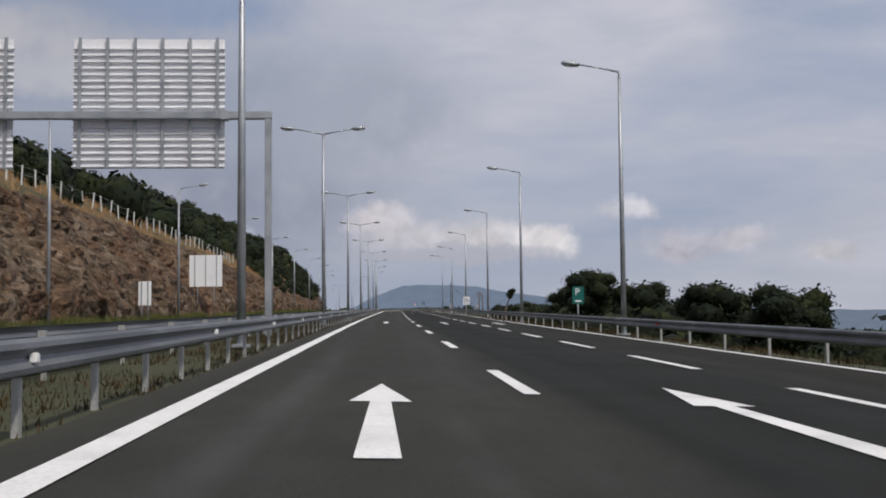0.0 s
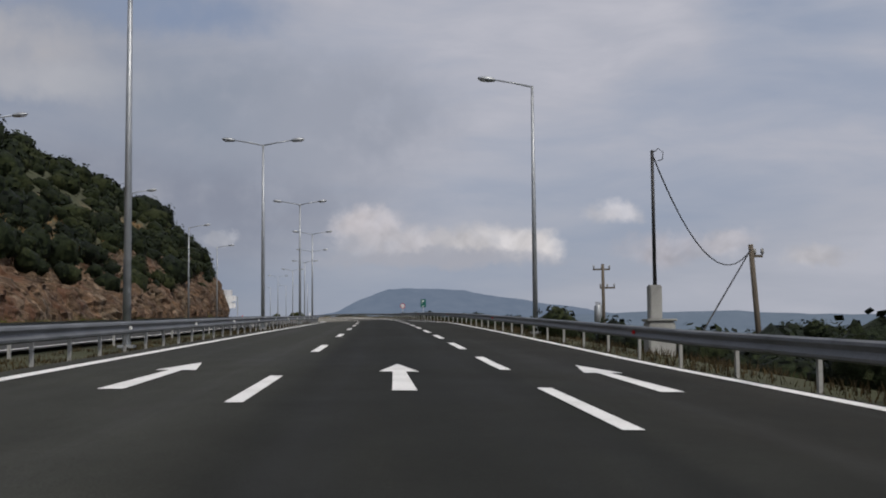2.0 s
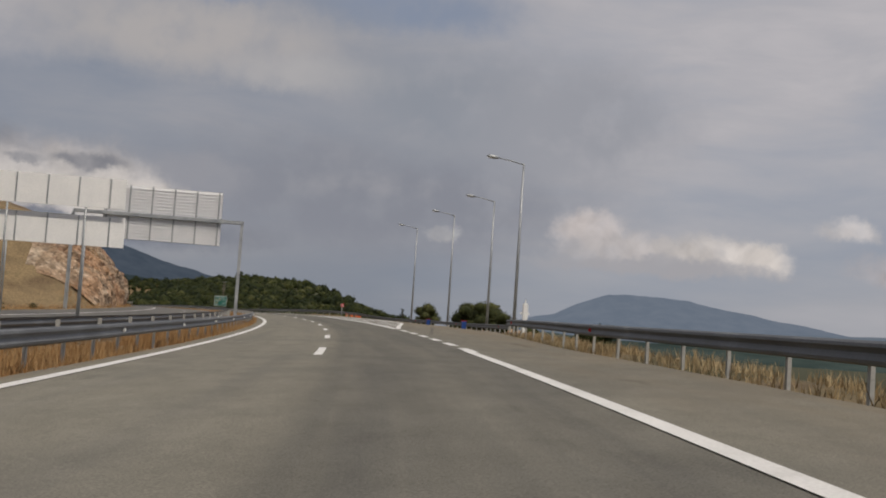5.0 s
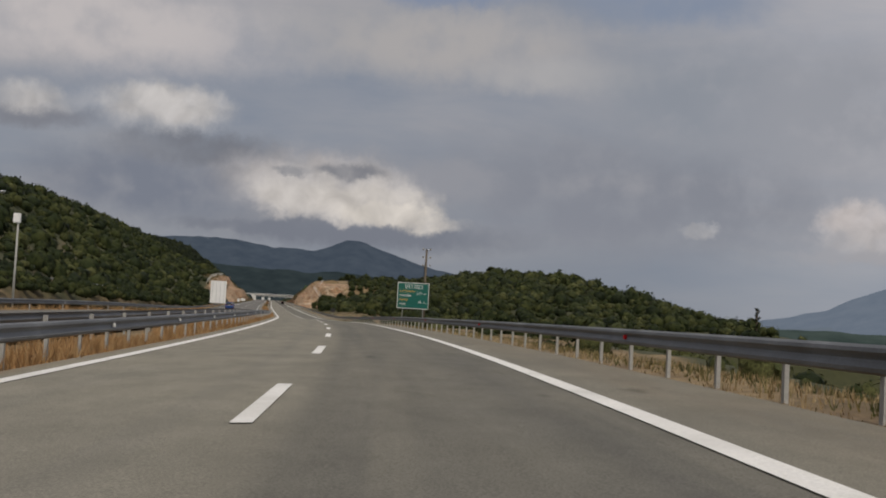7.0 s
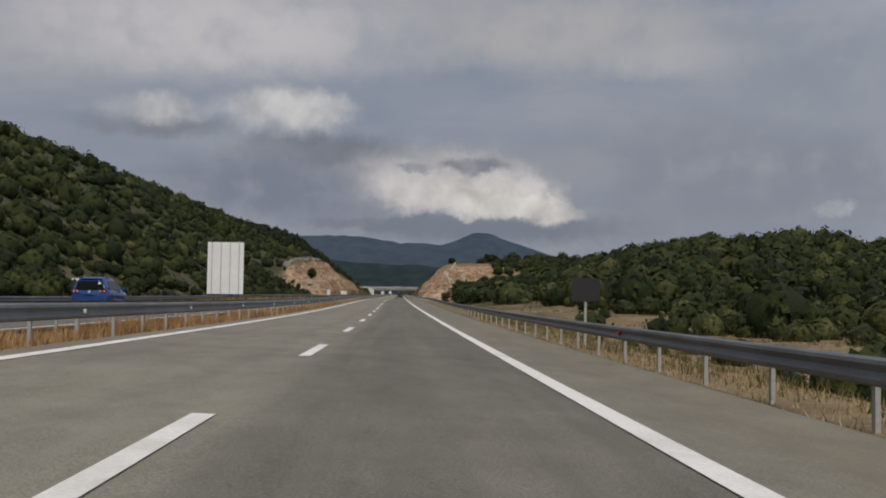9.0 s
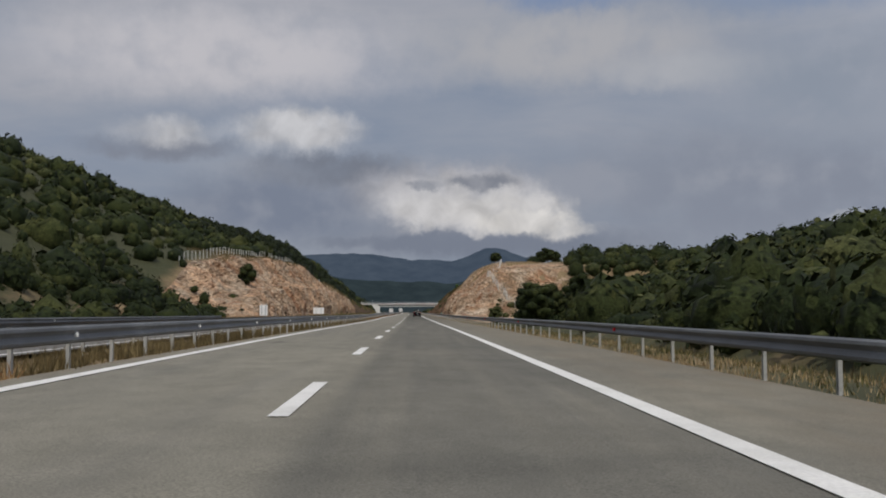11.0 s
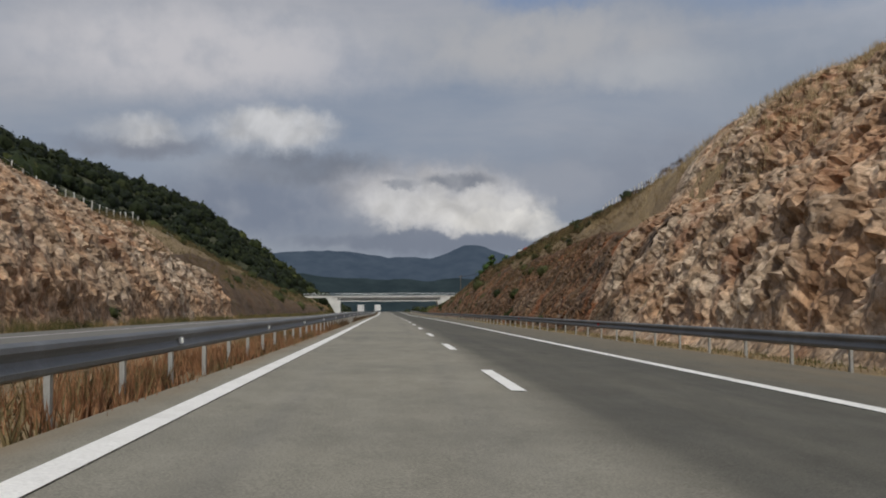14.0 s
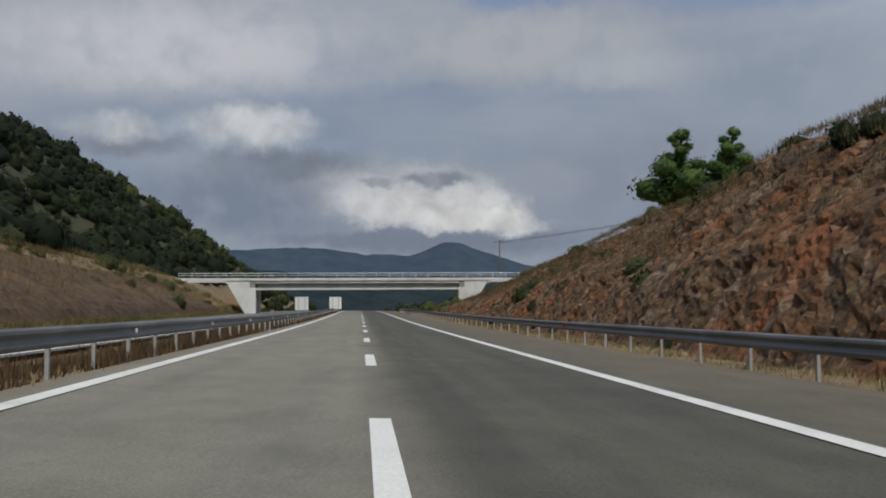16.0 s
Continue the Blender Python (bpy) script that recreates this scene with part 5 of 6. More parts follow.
tree(69, 20.5, 7.4, 3.2, "bushy dark green tree below the road bank", DARK_SCRUB, 3)
for i, (q, d, hh_) in enumerate([(42, 22, 6.0), (50, 25, 6.4), (58, 22, 6.0), (80, 23, 6.2), (62, 30, 6.5), (36, 24, 5.8), (90, 24, 5.2), (30, 30, 5.6), (78, 27.5, 6.2), (84, 30, 6.4), (72, 26, 6.0), (88, 33, 6.2), (66, 24.5, 5.8), (81, 35, 6.4)]):
    tree(q, d, hh_, 2.9, "dense dark green roadside tree", DARK_SCRUB, 11 + i)
tree(87, 14.6, 3.9, 0.6, "small leaning tree with a thin bare trunk", DARK_SCRUB, 31, 1.0, 0.75)
for i, (q, d, hh_) in enumerate([(100, 18, 3.4), (106, 21, 4.0), (112, 18.5, 3.3), (119, 22, 3.9), (127, 19, 3.3), (97, 24, 7.0), (101, 25, 6.6), (104, 27.5, 6.4), (95, 28, 7.0), (92, 22, 6.4), (134, 24, 5.2), (146, 25, 5.0), (160, 27, 5.0), (176, 25, 4.6), (190, 30, 5.2), (140, 20, 3.9), (153, 23, 4.6), (168, 24, 4.4)]):
    tree(q, d, hh_, 2.2, "low spreading green roadside tree", DARK_SCRUB, 81 + i, 0.0, 0.1)
for i, (q, d) in enumerate([(929, 24.5), (934, 27), (940, 25), (944, 29), (951, 27), (936, 33), (948, 34), (956, 31)]):
    tree(q, d, 6.6 + 0.5 * (i % 3), 2.9, "tall dense green tree by the end of the rock cut", SCRUB, 171 + i, 0.0, 0.12)
tree(976, 22.3, 3.8, 1.7, "tall broom bush behind the verge rail", OLIVE, 95, 0.0, 0.05)
tree(938.0, -22.3, 3.4, 1.8, "round dark bush on the rock ledge", SCRUB, 97, 0.0, 0.05)
tree(1031.0, 27.5, 3.4, 1.7, "round dark tree on top of the rock cut", SCRUB, 41)
tree(1229, 27.2, 7.8, 3.0, "young green pine on the slope top", PINE_GREEN, 51, 0.3, 0.15, None, True)
tree(1227, 30.4, 6.4, 2.2, "slim green pine on the slope top", PINE_GREEN, 53, 0.2, 0.15, None, True)
for i, (q, d, hh_) in enumerate([(1060, 46, 5), (1075, 50, 4.5), (1090, 48, 5), (1290, 33, 5), (1296, 36, 5), (1302, 40, 5.5)]):
    tree(q, d, hh_, 2.4, "round dark green tree above the cut", SCRUB, 61 + i)
for i, (q, d, hh_, ww_) in enumerate([(457.5, 20, 3.4, 1.7), (439, 20, 3.6, 1.9), (434.5, 20.5, 3.8, 2.0), (431.5, 21, 3.2, 1.6), (427, 22, 2.8, 1.3), (476, 23, 3.6, 1.9), (479, 25, 3.2, 1.7), (453, 23, 3.4, 2.0), (450, 22.5, 3.2, 1.8), (447, 24, 3.6, 2.0), (416, 23, 3.8, 2.0), (413, 22.5, 4.2, 2.2)]):
    tree(q, d, hh_, ww_, "pale olive broom bush behind the slip road's rail", SCRUB if i in (4, 10, 11) else OLIVE, 141 + i, 0.0, 0.05)
tree(700, 112, 8.5, 0.9, "slim dark cypress on the far slope", DARK_SCRUB, 155, 0.0, 0.1)
for i, (q, d) in enumerate([(1046, 62), (1052, 66), (1064, 70), (1070, 74), (1040, 56)]):
    tree(q, d, 4.2, 2.2, "low dark tree on the bare plateau", SCRUB, 161 + i)
tree(1180, 250, 9, 3.2, "lone tree on the hill's skyline", SCRUB, 71)
tree(1138, 154, 8, 3.4, "lone spreading tree on the hill's skyline", SCRUB, 73)


# ---- street lamps ----
def lamp_mast(high, double):
    """A tapered steel mast with one or two arms and flat luminaires; the arm reaches left."""
    t = thing("street_lamp", "tall galvanised " + ("double-armed" if double else "single-armed") + " motorway street lamp", "street lamp", Matrix(), "motorway lamps")
    part("mast", tube([(0, 0, -1.4), (0, 0, high * 0.5), (0, 0, high)], [0.125, 0.095, 0.06], 12), ZINC, t, "", True)
    part("base_plate", box(-0.22, 0.22, -0.22, 0.22, -0.05, 0.03, 0.01), ZINC, t)
    for side in ((-1, 1) if double else (-1,)):
        arm = part("arm", tube([(0, 0, high - 0.05), (side * 0.9, 0, high + 0.14), (side * 1.75, 0, high + 0.27)], [0.045, 0.038, 0.034], 8), ZINC, t, "", True)
        head = bmesh.new()
        bmesh.ops.create_uvsphere(head, u_segments=14, v_segments=8, radius=0.5)
        bmesh.ops.transform(head, matrix=Matrix.Translation((side * 2.05, 0, high + 0.3)) @ pose(0, 0, 0, 0, side * -6, 0) @ Matrix.Diagonal((0.86, 0.36, 0.26, 1)), verts=head.verts)
        part("luminaire", head, ZINC, arm, "flat oval lamp head", True)
        lens = bmesh.new()
        bmesh.ops.create_uvsphere(lens, u_segments=12, v_segments=6, radius=0.5)
        bmesh.ops.transform(lens, matrix=Matrix.Translation((side * 2.12, 0, high + 0.235)) @ Matrix.Diagonal((0.52, 0.27, 0.12, 1)), verts=lens.verts)
        part("lens", lens, WHITE_SHEET, arm, "pale glass lens", True)
    return t


left_mast = lamp_mast(11.0, True)
left_mast.matrix_world = stand(9.9, -1.6, 0.0)
for i in range(1, 13):
    copy_thing(left_mast, stand(9.9 + 29.4 * i, -1.6, 0.0))
right_mast = lamp_mast(11.1, False)
right_mast.matrix_world = stand(24.6, 11.9, 0.0)
for q, d in ((53.9, 11.9), (83.8, 12.5), (113.3, 12.4), (142.7, 12.3), (172.1, 12.2)):
    copy_thing(right_mast, stand(q, d, 0.0))
slip_mast = lamp_mast(11.8, False)
slip_mast.matrix_world = stand(465.2, 20.0, 0.4)
copy_thing(slip_mast, stand(446.4, 19.5, 0.1))
for q, d in ((410.1, 16.0), (427.4, 18.4)):
    copy_thing(right_mast, stand(q, d, 0.0))
for q in (35, 64, 93, 122, 151, 180, 209, 238, 267):
    copy_thing(right_mast, stand(q, -15.6, 0.0, 180))
tall_mast = lamp_mast(13.6, False)
tall_mast.matrix_world = stand(572.0, -28.0, float(land(572.0, -28.0)), 180)
copy_thing(tall_mast, stand(588.7, -29.1, float(land(588.7, -29.1)), 180))
t = thing("utility_pole", "thin grey pole with a small box on top", "utility pole", stand(584.9, -24.2, float(land(584.9, -24.2))))
part("pole", tube([(0, 0, -0.4), (0, 0, 9.6)], [0.12, 0.08], 8), POST_STEEL, t, "", True)
part("box", box(-0.45, 0.2, -0.2, 0.2, 9.3, 10.2, 0.04), WHITE_SHEET, t, "pale box")


# ---- gantries seen from behind ----
def gantry(s, post_top, panels):
    """A cantilever sign gantry of the opposite carriageway; panels: left, right, bottom, top."""
    t = thing("sign_gantry", "grey steel gantry with slatted sign backs over the far carriageway", "sign gantry", stand(s, 0.0, 0.0), "sign gantries")
    part("post", box(-2.42, -2.18, -0.16, 0.16, -0.3, post_top, 0.03), ZINC, t)
    part("beam", box(-15.2, -2.16, -0.15, 0.15, post_top - 0.02, post_top + 0.26, 0.03), ZINC, t)
    part("far_post", box(-15.3, -15.05, -0.16, 0.16, -0.3, post_top, 0.03), ZINC, t)
    part("bracket", box(-4.05, -3.75, -0.22, 0.22, post_top - 0.06, post_top + 0.3, 0.02), ZINC, t, "dark clamp on the beam")
    for x0, x1, z0, z1 in panels:
        panel = part("sign_back", box(x0, x1, 0.30, 0.32, z0, z1), SLAT_METAL, t, "slatted white back of a road sign")
        for k in range(int((z1 - z0) / 0.245)):
            part("slat", box(x0 - 0.03, x1 + 0.03, 0.20, 0.30, z0 + 0.05 + 0.245 * k, z0 + 0.09 + 0.245 * k), SLAT_METAL, panel)
        n_ = 6
        for k in range(n_):
            x = x0 + 0.25 + (x1 - x0 - 0.5) * k / (n_ - 1)
            part("upright", box(x - 0.055, x + 0.055, 0.14, 0.22, z0 - 0.02, z1 + 0.03), ZINC, panel)
    return t


gantry(20.5, 7.95, [(-9.5, -3.95, 6.15, 11.0), (-17.2, -11.7, 6.15, 11.0)])
gantry(425.1, 7.45, [(-13.0, -3.95, 5.65, 9.85)])


# ---- bridge ----
def bridge(s):
    t = thing("bridge", "pale concrete road bridge over the motorway", "bridge", stand(s, 0.0, 0.0))
    part("deck", box(-17.0, 23.5, -4.5, 4.5, 4.55, 5.0, 0.04), CONCRETE, t)
    part("parapet", box(-24.0, 30.0, -4.75, -4.45, 4.95, 5.35, 0.03), CONCRETE, t, "pale parapet band")
    part("parapet", box(-24.0, 30.0, 4.45, 4.75, 4.95, 5.35, 0.03), CONCRETE, t)
    # girders in darker concrete: the shade under the deck put into their colour
    for k in range(5):
        part("girder", box(-12.2, 18.6, -4.0 + 1.9 * k, -3.2 + 1.9 * k, 3.7, 4.56, 0.03), DARK_CONCRETE, t, "shaded concrete girder")
    part("fascia", box(-12.4, 18.8, -4.44, -4.15, 3.55, 3.78, 0.02), CONCRETE, t, "pale lower edge of the girder")
    for x, w_ in ((-12.4, -1), (18.7, 1)):
        part("abutment", outline([(x, -1.0), (x, 3.9), (x + w_ * 0.9, 3.9), (x + w_ * 0.9, 5.0), (x + w_ * 4.6, 5.0), (x + w_ * 1.1, -1.0)], -4.6, 4.6), CONCRETE, t, "pale concrete abutment with wing wall")
        part("bearing_gap", box(x + w_ * 0.5 - 0.45, x + w_ * 0.5 + 0.45, -4.55, -4.40, 3.85, 4.9), DARK_CONCRETE, t, "dark joint over the bearing")
    rail = part("hand_rail", tube([(-24, -4.6, 6.1), (30, -4.6, 6.1)], 0.05, 6), ZINC, t, "thin steel railing")
    part("hand_rail", tube([(-24, -4.6, 5.75), (30, -4.6, 5.75)], 0.04, 6), ZINC, t)
    for k in range(28):
        part("baluster", box(-24.0 + 2 * k - 0.04, -24.0 + 2 * k + 0.04, -4.64, -4.56, 5.3, 6.12), ZINC, t)
    for x0, x1 in ((-34, -24), (30, 40)):
        part("approach", box(x0, x1, -4.5, 4.5, 4.4, 5.0), DARK_CONCRETE, t)
    return t


bridge(1306.0)


# ---- signs ----
def road_sign(name, label, s, d, foot, posts):
    t = thing(name, label, "road sign", stand(s, d, foot))
    for x, hh_ in posts:
        part("post", tube([(x, 0.06, -0.8), (x, 0.06, hh_)], 0.038, 10), ZINC, t, "", True)
    return t


def disc(radius, y0, y1, z, sides=28, turn=0.0, bm=None):
    return outline([(radius * math.sin(2 * math.pi * (k + turn) / sides), z + radius * math.cos(2 * math.pi * (k + turn) / sides)) for k in range(sides)], y0, y1, bm)


def rounded(x0, x1, z0, z1, r, y0, y1):
    pts = []
    for cx, cz, a0 in ((x1 - r, z1 - r, 0), (x0 + r, z1 - r, 90), (x0 + r, z0 + r, 180), (x1 - r, z0 + r, 270)):
        pts += [(cx + r * math.cos(radians(a0 + k * 30)), cz + r * math.sin(radians(a0 + k * 30))) for k in range(4)]
    return outline(pts, y0, y1)


big_sign = road_sign("direction_sign", "large green motorway direction sign with white border and place names", 585.0, 11.4, 0.0, [(0.55, 4.0), (2.55, 4.0)])
panel = part("panel", rounded(0.0, 3.05, 1.6, 4.1, 0.08, 0.0, 0.03), SIGN_WHITE, big_sign, "white sign border")
part("face", rounded(0.05, 3.0, 1.65, 4.05, 0.06, -0.008, 0.0), SIGN_GREEN, panel, "green sign face")
for x0, x1, txt in ((0.72, 1.42, "A5"), (1.62, 2.42, "E55")):
    part("number_box", rounded(x0, x1, 3.56, 3.9, 0.05, -0.012, -0.008), SIGN_WHITE, panel)
    part("number_field", rounded(x0 + 0.035, x1 - 0.035, 3.595, 3.865, 0.04, -0.016, -0.012), SIGN_GREEN, panel)
    words(txt, 0.27, x0 + 0.13, 3.73, -0.018, SIGN_WHITE, panel)
words("Ιωάννινα", 0.34, 0.2, 3.28, -0.012, SIGN_YELLOW, panel, label="yellow place name")
words("Ioannina", 0.34, 0.2, 2.88, -0.012, SIGN_WHITE, panel)
words("Αρτα", 0.34, 0.2, 2.46, -0.012, SIGN_YELLOW, panel, label="yellow place name")
words("Arta", 0.34, 0.2, 2.04, -0.012, SIGN_WHITE, panel)
words("127", 0.34, 1.86, 3.08, -0.012, SIGN_WHITE, panel)
words("km", 0.2, 2.56, 3.05, -0.012, SIGN_WHITE, panel)
words("75", 0.34, 2.02, 2.25, -0.012, SIGN_WHITE, panel)
words("km", 0.2, 2.56, 2.22, -0.012, SIGN_WHITE, panel)

for q, d, txt in ((35.6, 12.0, "150m"), (235.3, 10.95, "200m")):
    t = road_sign("parking_sign", "green parking sign with a white letter on a grey post", q, d, 0.0, [(0.3, 2.2)])
    p = part("panel", rounded(0.0, 0.62, 1.27, 2.2, 0.03, 0.0, 0.02), SIGN_GREEN, t, "green sign face")
    words("P", 0.52, 0.13, 1.9, -0.006, SIGN_WHITE, p)
    if txt == "200m":
        words(txt, 0.19, 0.1, 1.42, -0.006, SIGN_WHITE, p)
    else:
        part("bars", box(0.14, 0.48, -0.006, 0.0, 1.38, 1.46), SIGN_WHITE, p)

t = road_sign("speed_sign", "round white speed limit sign with red rim", 265.3, 11.5, 0.0, [(0.0, 2.0)])
p = part("panel", disc(0.36, 0.0, 0.02, 1.72), SIGN_RED, t, "red rim")
part("face", disc(0.27, -0.008, 0.0, 1.72), SIGN_WHITE, p, "white centre")
words("120", 0.28, -0.235, 1.72, -0.012, SIGN_BLACK, p)

t = road_sign("stop_sign", "red octagonal stop sign on a grey post", 476.0, 13.17, -0.45, [(0.0, 2.1)])
p = part("panel", disc(0.262, 0.0, 0.02, 1.98, 8, 0.5), SIGN_WHITE, t, "white border")
part("face", disc(0.245, -0.008, 0.0, 1.98, 8, 0.5), SIGN_RED, p, "red octagon")
words("STOP", 0.178, -0.215, 1.98, -0.012, SIGN_WHITE, p)

t = road_sign("lane_sign", "white lane-merge sign with black arrows", 98.0, 10.9, 0.0, [(0.38, 2.2)])
p = part("panel", rounded(0.0, 0.78, 1.25, 2.25, 0.04, 0.0, 0.02), SIGN_WHITE, t, "white sign face")
for x in (0.18, 0.38):
    part("arrow", outline([(x - 0.025, 1.4), (x + 0.025, 1.4), (x + 0.025, 1.95), (x + 0.07, 1.95), (x, 2.12), (x - 0.07, 1.95), (x - 0.025, 1.95)], -0.006, 0.0), SIGN_BLACK, p, "black arrow")
part("arrow", outline([(0.6, 1.4), (0.65, 1.4), (0.65, 1.65), (0.5, 1.9), (0.45, 1.88), (0.6, 1.63)], -0.006, 0.0), SIGN_BLACK, p, "black bent arrow")


def sign_back(s, d, wide, z0, z1, label, turn=0.0, ribs=3, foot=0.0):
    """The unpainted back of a sign of the other carriageway."""
    t = thing("road_sign", label, "road sign", stand(s, d, foot, turn))
    panel = part("panel", box(0, wide, 0.0, 0.03, z0, z1, 0.006), WHITE_SHEET, t, "white sheet back")
    for k in range(ribs):
        x = wide * (k + 0.5) / ribs
        part("rib", box(x - 0.04, x + 0.04, -0.05, 0.0, z0 + 0.03, z1 - 0.03), ZINC, panel)
    for x in (wide * 0.25, wide * 0.75):
        part("post", tube([(x, 0.08, -0.6), (x, 0.08, z1 - 0.1)], 0.05, 8), ZINC, t, "", True)
    return t


sign_back(77.0, -17.6, 3.2, 3.1, 6.2, "white back of a large direction sign below the rock cut", 0, 3)
sign_back(52.0, -15.6, 0.9, 1.2, 2.9, "small white sign back below the rock cut", 0, 2)
sign_back(401.5, -15.2, 8.0, 5.8, 7.4, "wide white sign back lit by the sky", 0, 5)
sign_back(401.9, -15.2, 8.0, 3.8, 5.4, "second wide white sign back below the first", 0, 5)
sign_back(360.0, -16.8, 1.2, 0.4, 1.9, "small white sign back beside the far carriageway", 0, 2)
sign_back(755.5, -17.2, 4.3, 0.8, 7.0, "tall white ribbed back of a direction sign", 0, 4)
sign_back(976.5, -15.6, 2.2, 0.6, 1.9, "low white sign back below the rock cut", 0, 2)
sign_back(905.0, -14.9, 1.0, 0.6, 2.0, "small white sign back at the far verge", 0, 2)
sign_back(1313.5, -7.2, 2.2, 0.4, 2.6, "square white sign back under the bridge", 0, 2)
sign_back(1315.5, -1.6, 2.0, 0.6, 2.6, "square white sign back on the median", 0, 2)
sign_back(735.0, -26.0, 1.1, 0.8, 2.2, "small white sign back beside the slip road", 0, 2)


# ---- power poles and cabinet ----
def insulators(parent, x, z, n_, span_):
    for k in range(n_):
        u = x - span_ / 2 + span_ * k / max(1, n_ - 1)
        part("insulator", tube([(u, 0, z), (u, 0, z + 0.1), (u, 0, z + 0.24)], [0.03, 0.075, 0.05], 8), DARK_CONCRETE, parent, "small ceramic insulator", True)


t = thing("utility_pole", "dark wooden power pole with crossarms and a transformer", "utility pole", stand(200.0, 22.4, -2.5))
part("pole", tube([(0, 0, -0.5), (0, 0, 6.8)], [0.16, 0.11], 10), WOOD_POLE, t, "", True)
for z, a_, b_ in ((6.4, -0.75, 0.55), (5.0, -0.25, 0.9)):
    arm = part("crossarm", box(a_, b_, -0.06, 0.06, z - 0.06, z + 0.06), WOOD_POLE, t)
    insulators(arm, (a_ + b_) / 2, z + 0.06, 3, b_ - a_ - 0.1)
tank = part("transformer", tube([(-0.42, 0, 2.4), (-0.42, 0, 2.5), (-0.42, 0, 3.6), (-0.42, 0, 3.7)], [0.24, 0.3, 0.3, 0.22], 14), ZINC, t, "grey transformer tank", True)
for x in (-0.56, -0.42, -0.28):
    part("bushing", tube([(x, 0, 3.7), (x, 0, 3.95)], 0.04, 6), DARK_CONCRETE, tank)

t = thing("service_pole", "thin dark steel pole over a pale concrete cabinet", "utility pole", stand(156.6, 12.9, 0.0))
part("cabinet", box(-0.32, 0.42, -0.35, 0.35, -0.8, 0.75, 0.04), GREY_CONCRETE, t, "squat concrete cabinet")
part("cabinet_top", box(-0.36, 0.46, -0.4, 0.4, 0.75, 0.82, 0.02), GREY_CONCRETE, t)
part("plinth", box(-0.24, 0.1, -0.2, 0.2, 0.8, 1.75, 0.03), GREY_CONCRETE, t, "square concrete plinth")
part("pole", tube([(-0.05, 0, 1.7), (-0.05, 0, 5.5)], [0.055, 0.045], 10), SIGN_BLACK, t, "dark steel pole", True)
part("loop", tube([(0.0, 0, 5.45), (0.12, 0, 5.55), (0.26, 0, 5.45), (0.24, 0, 5.25), (0.1, 0, 5.2)], 0.015, 6), SIGN_BLACK, t, "loop of black cable", True)
p1, p2 = spot(156.6, 12.85, 5.4), spot(166.3, 19.6, 3.3)
cable = thing("cable", "slack black cable between two poles", "cable", Matrix())
pts = []
for k in range(15):
    u = k / 14
    q = Vector(p1).lerp(Vector(p2), u) / K
    pts.append(q - Vector((0, 0, 4 * u * (1 - u) * 1.6)))
part("wire", tube(pts, 0.022, 6), SIGN_BLACK, cable, "", True)
pts = [Vector(p2) / K, Vector(spot(160.0, 15.4, 0.4)) / K]
part("stay", tube(pts, 0.03, 6), SIGN_BLACK, cable, "", True)
t = thing("leaning_pole", "short dark wooden pole leaning beside the road", "utility pole", stand(166.3, 19.7, -1.6))
part("pole", tube([(0.25, 0, -0.3), (-0.1, 0, 5.1)], [0.13, 0.1], 10), WOOD_POLE, t, "", True)
arm = part("crossarm", box(-0.1, 0.35, -0.05, 0.05, 4.6, 4.7), WOOD_POLE, t)
insulators(arm, 0.2, 4.7, 2, 0.3)

t = thing("utility_pole", "tall weathered wooden power pole with three tiers of insulators", "utility pole", stand(592.7, 15.2, -1.0))
part("pole", tube([(0, 0, -0.5), (0, 0, 9.1)], [0.15, 0.1], 10), WOOD_POLE, t, "", True)
for z in (9.0, 8.15, 7.3):
    for x, y in ((-0.34, -0.05), (0.42, 0.1)):
        arm = part("bracket", tube([(0, 0, z), (x, y, z + 0.03)], 0.025, 6), ZINC, t)
        part("insulator", tube([(x, y, z - 0.02), (x, y, z + 0.08), (x, y, z + 0.2)], [0.05, 0.1, 0.05], 8), DARK_CONCRETE, arm, "dark ceramic insulator", True)
for x in (-0.28, -0.5):
    part("stay", tube([(-0.05, 0, 8.3), (0.5 * x - 0.1, 0.1, 5.2), (x, 0.2, 0.8)], 0.014, 5), SIGN_BLACK, t, "thin black stay wire")
t = thing("utility_pole", "thin dark power pole beyond the bridge", "utility pole", stand(1318.0, 27.5, 4.0))
part("pole", tube([(0, 0, -2.0), (0, 0, 8.5)], [0.14, 0.1], 8), WOOD_POLE, t, "", True)
part("crossarm", box(-0.9, 0.6, -0.06, 0.06, 8.1, 8.2), WOOD_POLE, t)
for d0, z0 in ((0.0, 12.2), (0.3, 12.0)):
    wire = thing("power_line", "thin black overhead power line", "cable", Matrix())
    a_, b_ = Vector(spot(1318.0, 27.5 + d0, z0)) / K, Vector(spot(1290.0, 90.0 + d0, 22.0)) / K
    part("wire", tube([a_.lerp(b_, k / 10) - Vector((0, 0, 3.0 * (k / 10) * (1 - k / 10))) for k in range(11)], 0.03, 5), SIGN_BLACK, wire)


